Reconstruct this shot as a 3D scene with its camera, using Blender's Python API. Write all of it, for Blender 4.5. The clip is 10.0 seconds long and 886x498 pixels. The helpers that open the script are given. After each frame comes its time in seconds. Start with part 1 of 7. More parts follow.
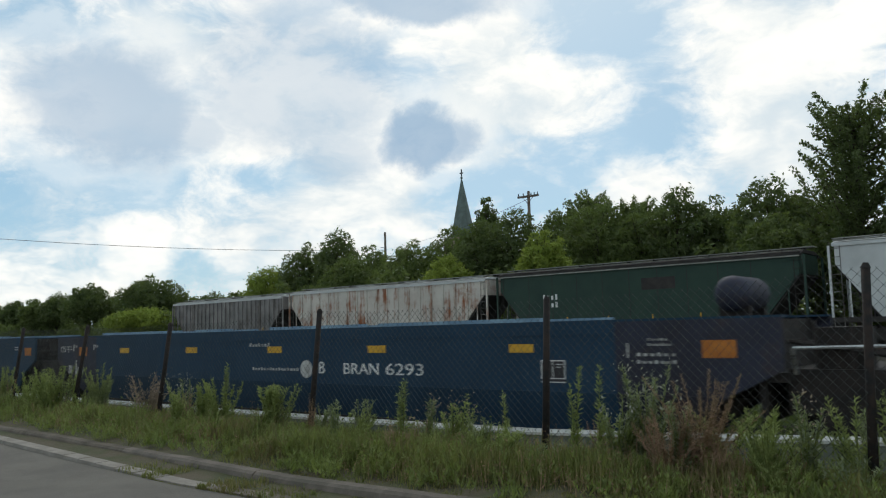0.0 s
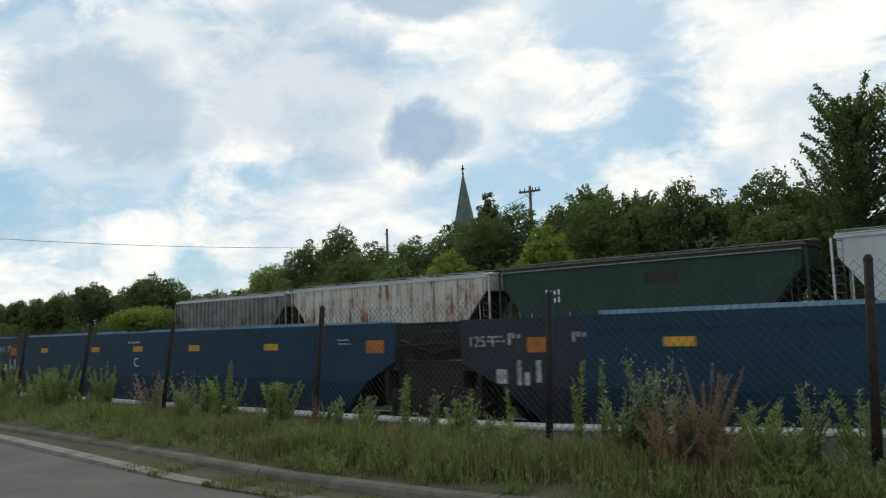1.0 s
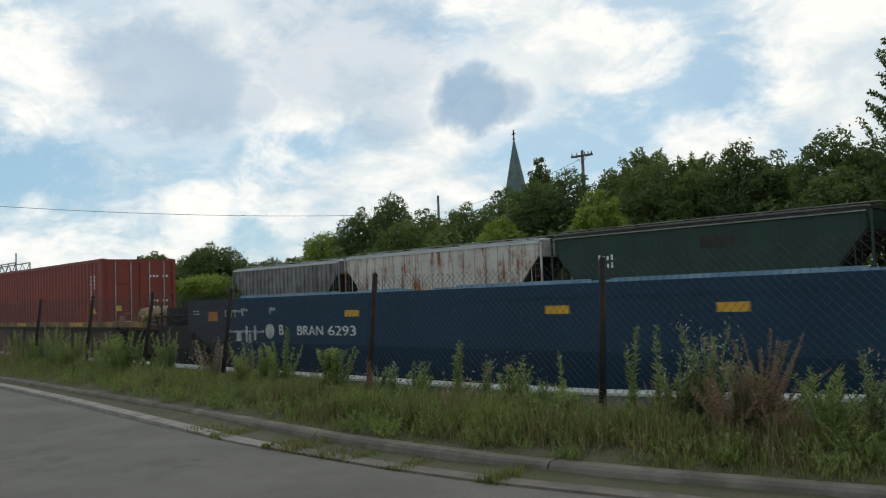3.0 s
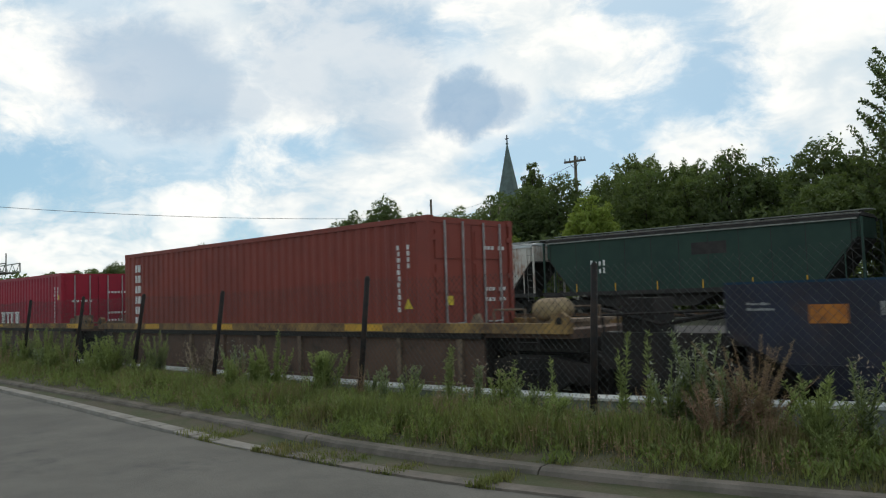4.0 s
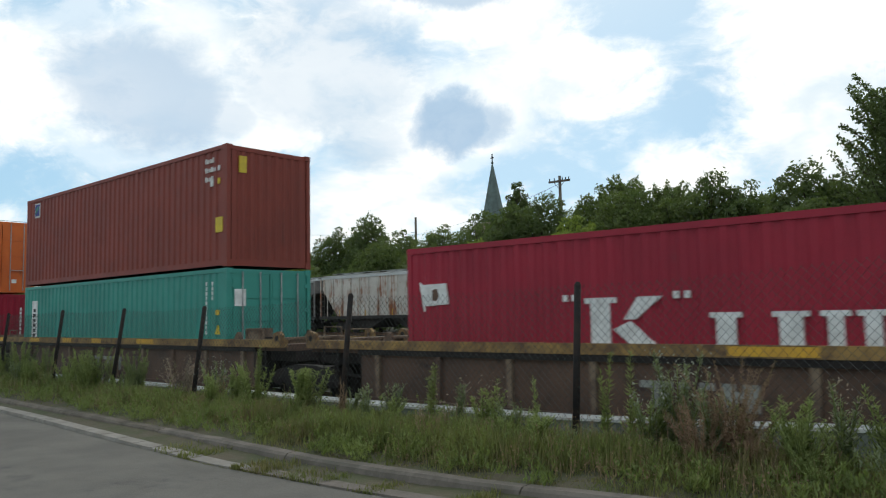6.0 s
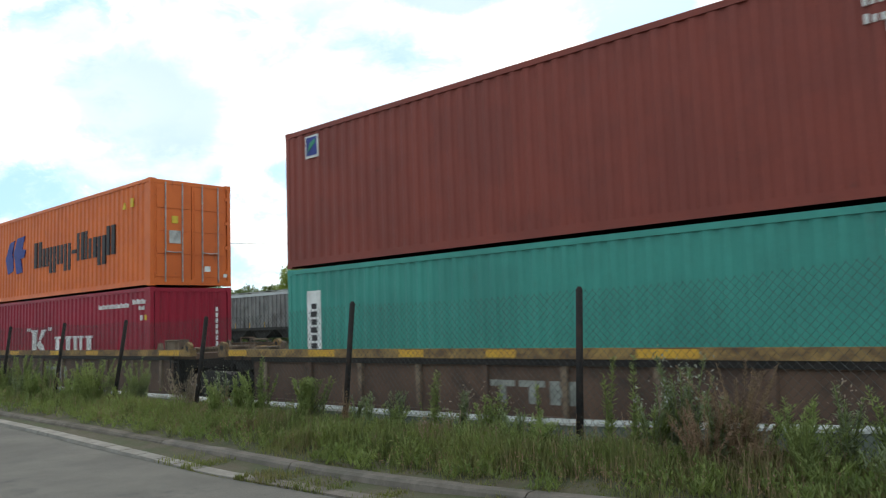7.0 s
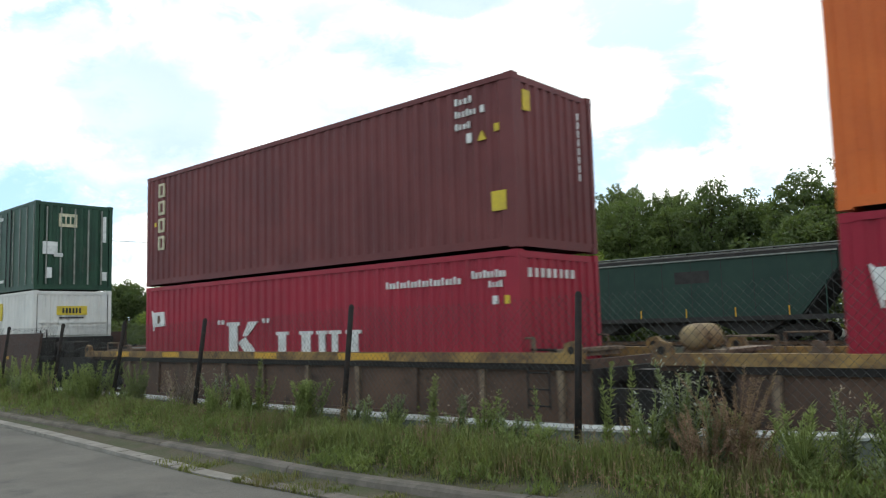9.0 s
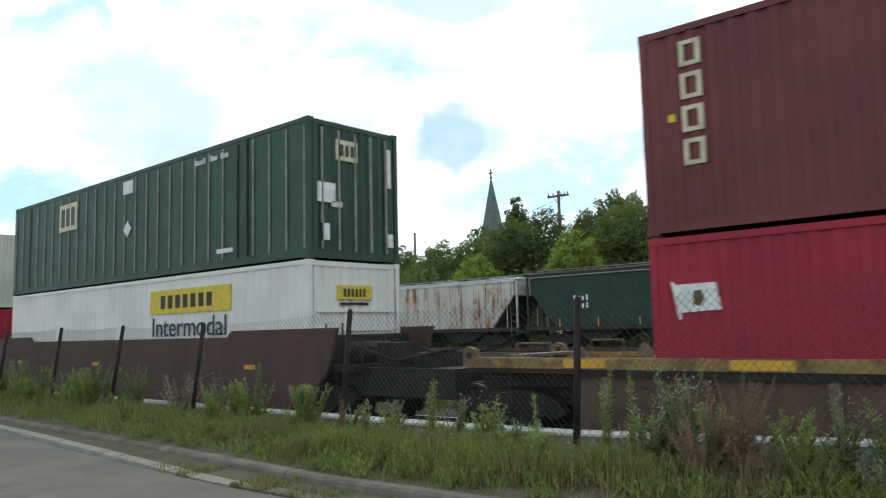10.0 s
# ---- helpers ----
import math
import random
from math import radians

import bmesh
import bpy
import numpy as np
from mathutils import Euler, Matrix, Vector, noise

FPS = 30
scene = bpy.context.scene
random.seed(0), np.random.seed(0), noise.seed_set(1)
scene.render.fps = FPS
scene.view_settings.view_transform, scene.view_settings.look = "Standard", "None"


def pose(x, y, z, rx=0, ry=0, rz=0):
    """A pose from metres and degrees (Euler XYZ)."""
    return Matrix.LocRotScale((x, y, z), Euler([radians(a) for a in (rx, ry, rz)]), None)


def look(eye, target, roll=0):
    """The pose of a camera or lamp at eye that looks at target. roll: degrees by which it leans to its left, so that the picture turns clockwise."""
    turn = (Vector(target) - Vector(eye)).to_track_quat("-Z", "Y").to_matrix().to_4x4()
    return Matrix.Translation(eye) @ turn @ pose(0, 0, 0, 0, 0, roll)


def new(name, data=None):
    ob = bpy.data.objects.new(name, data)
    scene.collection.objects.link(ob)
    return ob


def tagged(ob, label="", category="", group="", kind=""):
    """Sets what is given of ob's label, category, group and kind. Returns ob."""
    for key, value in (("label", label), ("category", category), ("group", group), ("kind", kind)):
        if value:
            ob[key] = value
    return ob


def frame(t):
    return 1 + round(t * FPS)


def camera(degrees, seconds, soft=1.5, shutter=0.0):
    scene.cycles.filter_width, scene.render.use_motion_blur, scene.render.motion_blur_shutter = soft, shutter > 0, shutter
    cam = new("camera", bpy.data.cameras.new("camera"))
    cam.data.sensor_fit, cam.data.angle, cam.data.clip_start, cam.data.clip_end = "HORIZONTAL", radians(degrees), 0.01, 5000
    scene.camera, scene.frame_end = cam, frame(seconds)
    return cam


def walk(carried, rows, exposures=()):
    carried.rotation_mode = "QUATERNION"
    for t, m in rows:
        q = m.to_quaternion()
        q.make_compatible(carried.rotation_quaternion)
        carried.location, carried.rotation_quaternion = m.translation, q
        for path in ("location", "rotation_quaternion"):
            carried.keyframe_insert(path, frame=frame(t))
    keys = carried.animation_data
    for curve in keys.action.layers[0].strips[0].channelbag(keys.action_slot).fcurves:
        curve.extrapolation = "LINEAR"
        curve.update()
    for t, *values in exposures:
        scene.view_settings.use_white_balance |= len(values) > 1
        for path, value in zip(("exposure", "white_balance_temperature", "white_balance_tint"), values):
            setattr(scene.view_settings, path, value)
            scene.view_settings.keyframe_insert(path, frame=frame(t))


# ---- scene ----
# ---- camera and its way ----
EYE = (0.0, 0.0, 1.55)
cam = camera(59.6, 10.0, soft=1.15, shutter=0.12)
AIM = (  # seconds, yaw, pitch, roll
    (0.0, 39.85, 5.96, 1.47),
    (0.5, 39.75, 5.79, 1.42),
    (1.0, 40.05, 5.66, 1.99),
    (1.5, 41.71, 5.33, 1.47),
    (2.0, 43.31, 4.32, 1.06),
    (2.5, 44.00, 3.62, 1.38),
    (2.7, 44.04, 3.28, 2.20),
    (4.0, 43.30, 3.60, 1.78),
    (4.5, 43.08, 4.00, 1.77),
    (5.0, 42.48, 4.37, 1.66),
    (5.5, 42.11, 4.50, 1.38),
    (5.7, 42.07, 4.66, 1.20),
    (6.8, 42.19, 5.29, 1.63),
    (7.0, 42.22, 5.41, 1.98),
    (7.5, 41.98, 5.89, 1.50),
    (8.0, 41.60, 5.59, 1.53),
    (8.5, 41.90, 5.28, 1.68),
    (9.0, 42.14, 5.68, 1.53),
    (9.5, 42.12, 5.74, 1.68),
    (10.0, 42.05, 6.03, 1.42),
)
walk(cam, [(t, pose(*EYE, 90 + p, r, y)) for t, y, p, r in AIM],
     exposures=[(0, -0.52), (2.7, -0.57), (3.8, -0.52), (5.7, -0.42), (6.8, 0.13), (10, 0.15)])

# ---- light: a veiled sun ahead, a bright broken sky ----
SUN_AZ, SUN_EL = 36.0, 44.0
world = bpy.data.worlds.new("sky")
scene.world = world
world.use_nodes = True


class Nodes:
    """Short hand for building a node tree."""
    def __init__(self, tree):
        self.tree = tree
        tree.nodes.clear()

    def put(self, value, socket):
        if isinstance(value, bpy.types.NodeSocket):
            self.tree.links.new(value, socket)
        elif isinstance(value, (tuple, list)) and len(value) == 3 and socket.type == "RGBA":
            socket.default_value = (*value, 1)
        else:
            socket.default_value = value

    def add(self, kind, out=0, props=(), **inputs):
        n = self.tree.nodes.new(kind)
        for k, v in props:
            setattr(n, k, v)
        for k, v in inputs.items():
            key = int(k[1:]) if k[0] == "i" and k[1:].isdigit() else k.replace("_", " ")
            self.put(v, n.inputs[key])
        return n.outputs[out]

    def math(self, op, a, b=0.0, clamp=False):
        return self.add("ShaderNodeMath", props=(("operation", op), ("use_clamp", clamp)), i0=a, i1=b)

    def noise(self, vec, scale, detail=5.0, rough=0.6):
        return self.add("ShaderNodeTexNoise", Vector=vec, Scale=scale, Detail=detail, Roughness=rough)

    def ramp(self, fac, lo, hi):
        return self.add("ShaderNodeMapRange", props=(("clamp", True), ("interpolation_type", "SMOOTHSTEP")), i0=fac, i1=lo, i2=hi, i3=0.0, i4=1.0)

    def mix(self, fac, a, b, mode="MIX"):
        return self.add("ShaderNodeMix", 2, (("data_type", "RGBA"), ("blend_type", mode)), i0=fac, i6=a, i7=b)

    def scaled(self, vec, s):
        return self.add("ShaderNodeVectorMath", props=(("operation", "MULTIPLY"),), i0=vec, i1=s)


def build_sky():
    n = Nodes(world.node_tree)
    d = n.add("ShaderNodeTexCoord", 0)
    sky = n.add("ShaderNodeTexSky", props=(("sky_type", "NISHITA"), ("sun_disc", False), ("sun_elevation", radians(SUN_EL)),
                                           ("sun_rotation", radians(-SUN_AZ)), ("dust_density", 0.6), ("ozone_density", 1.5)))
    clear = n.mix(0.65, n.add("ShaderNodeVectorMath", props=(("operation", "MULTIPLY"),), i0=sky, i1=(0.12, 0.12, 0.12)), (0.50, 0.88, 1.15))
    # broken cloud: soft sheets, finer edges inside them, flattened towards the horizon
    flat = n.scaled(d, (1.0, 1.0, 1.9))
    warp = n.add("ShaderNodeVectorMath", props=(("operation", "MULTIPLY_ADD"),), i0=n.add("ShaderNodeTexNoise", 1, Vector=flat, Scale=6.0, Detail=5.0), i1=(0.12, 0.12, 0.12), i2=flat)
    big, fine = n.noise(warp, 4.2, 6.0, 0.55), n.noise(warp, 13.0, 7.0, 0.62)
    field = n.math("ADD", n.math("MULTIPLY", big, 0.6), n.math("MULTIPLY", fine, 0.4))
    # where the sheets gather, thin out and hang in grey bellies
    wob = n.add("ShaderNodeVectorMath", props=(("operation", "MULTIPLY_ADD"),), i0=n.add("ShaderNodeTexNoise", 1, Vector=d, Scale=9.0, Detail=6.0, Roughness=0.65), i1=(0.075, 0.075, 0.075), i2=d)
    wob = n.add("ShaderNodeVectorMath", props=(("operation", "SUBTRACT"),), i0=wob, i1=(0.0375, 0.0375, 0.0375))
    gather, grey, rim = 0.0, 0.0, 0.0
    for yaw, pitch, w, h, white, dark in CLOUDS:
        y, p = radians(yaw), radians(pitch)
        fwd = Vector((-math.sin(y) * math.cos(p), math.cos(y) * math.cos(p), math.sin(p)))
        right = Vector((math.cos(y), math.sin(y), 0))
        off = n.add("ShaderNodeVectorMath", props=(("operation", "SUBTRACT"),), i0=wob, i1=fwd)
        u = n.math("MULTIPLY", n.add("ShaderNodeVectorMath", 1, (("operation", "DOT_PRODUCT"),), i0=off, i1=right), 1 / radians(w))
        v = n.math("MULTIPLY", n.add("ShaderNodeVectorMath", 1, (("operation", "DOT_PRODUCT"),), i0=off, i1=right.cross(fwd)), 1 / radians(h))
        q = n.math("MULTIPLY", n.add("ShaderNodeVectorMath", 1, (("operation", "DOT_PRODUCT"),), i0=off, i1=fwd), 2.0)
        r = n.math("ADD", n.math("ADD", n.math("MULTIPLY", u, u), n.math("MULTIPLY", v, v)), n.math("MULTIPLY", q, q))
        soft = n.math("POWER", 2.718, n.math("MULTIPLY", r, -0.8))
        if white:
            gather = n.math("ADD", gather, n.math("MULTIPLY", soft, white))
        if dark:
            core = n.math("SUBTRACT", 1.0, n.ramp(n.math("ADD", r, n.math("MULTIPLY", n.math("SUBTRACT", fine, 0.5), 1.3)), 0.40, 1.9))
            if dark > 0.6:
                edge = n.math("ADD", r, n.math("MULTIPLY", n.math("SUBTRACT", fine, 0.5), 9.0))
                rim = n.math("MAXIMUM", rim, n.math("MULTIPLY", n.math("SUBTRACT", 1.0, n.ramp(edge, 1.4, 3.6)), 0.35))
            grey = n.math("MAXIMUM", grey, n.math("MULTIPLY", core, dark))
    cover = n.ramp(n.math("ADD", field, n.math("MULTIPLY", gather, 0.16)), 0.39, 0.60)
    body = n.ramp(n.noise(warp, 6.5, 6.0, 0.6), 0.36, 0.62)
    cloud = n.mix(body, (0.98, 1.12, 1.20), (1.52, 1.51, 1.44))
    col = n.mix(cover, clear, cloud)
    # the brighter veil round the hidden sun
    a, e = radians(SUN_AZ), radians(SUN_EL)
    sun_way = (-math.sin(a) * math.cos(e), math.cos(a) * math.cos(e), math.sin(e))
    near = n.add("ShaderNodeVectorMath", 1, (("operation", "DOT_PRODUCT"),), i0=d, i1=sun_way)
    veil = n.math("POWER", n.math("MAXIMUM", near, 0.0), 9.0)
    col = n.mix(n.math("MULTIPLY", veil, 0.5), col, (1.5, 1.48, 1.4))
    col = n.mix(rim, col, (1.55, 1.53, 1.46))
    col = n.mix(n.math("MULTIPLY", grey, n.math("ADD", 0.55, n.math("MULTIPLY", fine, 0.6))), col, (0.36, 0.60, 0.87))
    bg = n.add("ShaderNodeBackground", Color=col, Strength=1.0)
    n.tree.links.new(bg, n.tree.nodes.new("ShaderNodeOutputWorld").inputs[0])


CLOUDS = (  # yaw, pitch, half width, half height, gathering of white (+) or blue (-), grey
    (64.0, 16.0, 4.9, 3.6, 0.30, 0.72),
    (61.6, 14.8, 3.8, 2.9, 0.00, 0.70),
    (66.6, 14.9, 2.5, 2.1, 0.00, 0.40),
    (41.2, 14.2, 3.0, 2.1, 0.30, 0.95),
    (39.9, 13.9, 2.9, 1.7, 0.20, 0.75),
    (41.3, 23.9, 5.4, 1.6, 0.00, 0.80),
    (57.4, 14.3, 1.9, 1.3, 0.00, 0.45),
    (50.6, 18.2, 6.3, 5.0, 0.60, 0.48),
    (47.3, 13.2, 3.0, 2.2, 0.00, 0.42),
    (68.1, 19.8, 3.8, 2.5, -0.90, 0.00),
    (66.1, 21.1, 2.9, 2.1, -0.70, 0.00),
    (67.8, 10.1, 5.0, 2.5, -0.50, 0.00),
    (58.6, 10.9, 5.0, 1.9, -0.60, 0.00),
    (52.3, 11.1, 2.5, 2.5, -0.40, 0.00),
    (27.9, 13.7, 4.2, 2.9, -0.80, 0.00),
    (23.0, 14.9, 2.5, 2.5, -0.90, 0.10),
    (22.3, 12.1, 2.5, 2.5, -0.60, 0.00),
    (29.2, 20.9, 5.0, 2.5, -0.50, 0.00),
    (20.7, 19.3, 3.3, 2.5, -0.40, 0.00),
    (36.0, 19.4, 2.5, 5.0, 1.20, 0.00),
    (31.9, 16.0, 4.6, 1.7, 0.90, 0.00),
    (24.4, 9.8, 2.5, 2.5, 0.80, 0.00),
    (17.1, 16.9, 5.4, 5.4, 1.10, 0.00),
    (13.3, 10.0, 5.0, 3.3, 0.80, 0.00),
    (53.5, 13.9, 3.8, 2.1, 0.90, 0.00),
    (63.2, 18.6, 5.0, 2.5, 0.80, 0.00),
    (46.5, 9.9, 8.4, 2.5, 0.70, 0.00),
    (61.1, 7.7, 6.3, 2.1, 0.50, 0.00),
)
build_sky()
sun = new("sun", bpy.data.lights.new("sun", "SUN"))
sun.data.energy, sun.data.angle, sun.data.color = 0.9, radians(12), (1.0, 0.95, 0.87)
a, e = radians(SUN_AZ), radians(SUN_EL)
sun.matrix_world = look((-40 * math.sin(a) * math.cos(e), 40 * math.cos(a) * math.cos(e), 40 * math.sin(e)), (0, 0, 0))


# ---- materials ----
def surf(name, col, col2=None, scale=2.0, rough=0.7, metal=0.0, bump=0.15, bump_scale=40.0, stain=None, streak=None, vary=0.0, spec=0.28, island=0.0, trans=0.0):
    """A painted, weathered or natural surface. stain: (colour, amount, scale); streak: the same, drawn out downwards."""
    m = bpy.data.materials.new(name)
    m.use_nodes = True
    n = Nodes(m.node_tree)
    co = n.add("ShaderNodeTexCoord", 3)
    c2 = col2 or tuple(c * 0.72 for c in col)
    c = n.mix(n.ramp(n.noise(co, scale, 6.0), 0.35, 0.65), col, c2)
    grain = n.noise(co, bump_scale, 4.0)
    c = n.mix(0.35, c, n.mix(grain, (0.35, 0.35, 0.35), (0.75, 0.75, 0.75)), "OVERLAY")
    rg = rough
    if stain:
        k, amount, s = stain
        f = n.math("ADD", n.math("MULTIPLY", n.noise(co, s, 8.0, 0.7), 0.75), n.math("MULTIPLY", n.noise(co, s * 6, 4.0), 0.25))
        c = n.mix(n.ramp(f, 0.66 - 0.3 * amount, 0.78 - 0.2 * amount), c, k)
    if streak:
        k, amount, s = streak
        f = n.noise(n.scaled(co, (s, s, s * 0.10)), 1.0, 6.0, 0.65)
        f2 = n.noise(co, 0.7 * s, 3.0)
        f = n.math("ADD", n.math("MULTIPLY", f, 0.7), n.math("MULTIPLY", f2, 0.3))
        c = n.mix(n.ramp(f, 0.68 - 0.25 * amount, 0.80 - 0.2 * amount), c, k)
    if vary:
        rnd = n.add("ShaderNodeObjectInfo", 5)
        c = n.mix(n.math("MULTIPLY", rnd, vary), c, (0.02, 0.02, 0.018))
    if island:
        rnd = n.add("ShaderNodeNewGeometry", 8)
        c = n.mix(n.math("MULTIPLY", rnd, island), c, tuple(x * 0.25 for x in col))
    b = n.tree.nodes.new("ShaderNodeBsdfPrincipled")
    n.put(c, b.inputs["Base Color"])
    n.put(n.math("ADD", rg - 0.12, n.math("MULTIPLY", n.noise(co, scale * 3, 3.0), 0.24), True), b.inputs["Roughness"])
    b.inputs["Metallic"].default_value = metal
    b.inputs["Specular IOR Level"].default_value = spec
    if bump:
        n.put(n.add("ShaderNodeBump", Strength=bump, Distance=0.01, Height=grain), b.inputs["Normal"])
    shader = b.outputs[0]
    if trans:
        t = n.add("ShaderNodeBsdfTranslucent", Color=n.mix(0.5, c, (0.24, 0.34, 0.05)))
        shader = n.add("ShaderNodeMixShader", i0=trans, i1=shader, i2=t)
    n.tree.links.new(shader, n.tree.nodes.new("ShaderNodeOutputMaterial").inputs[0])
    return m


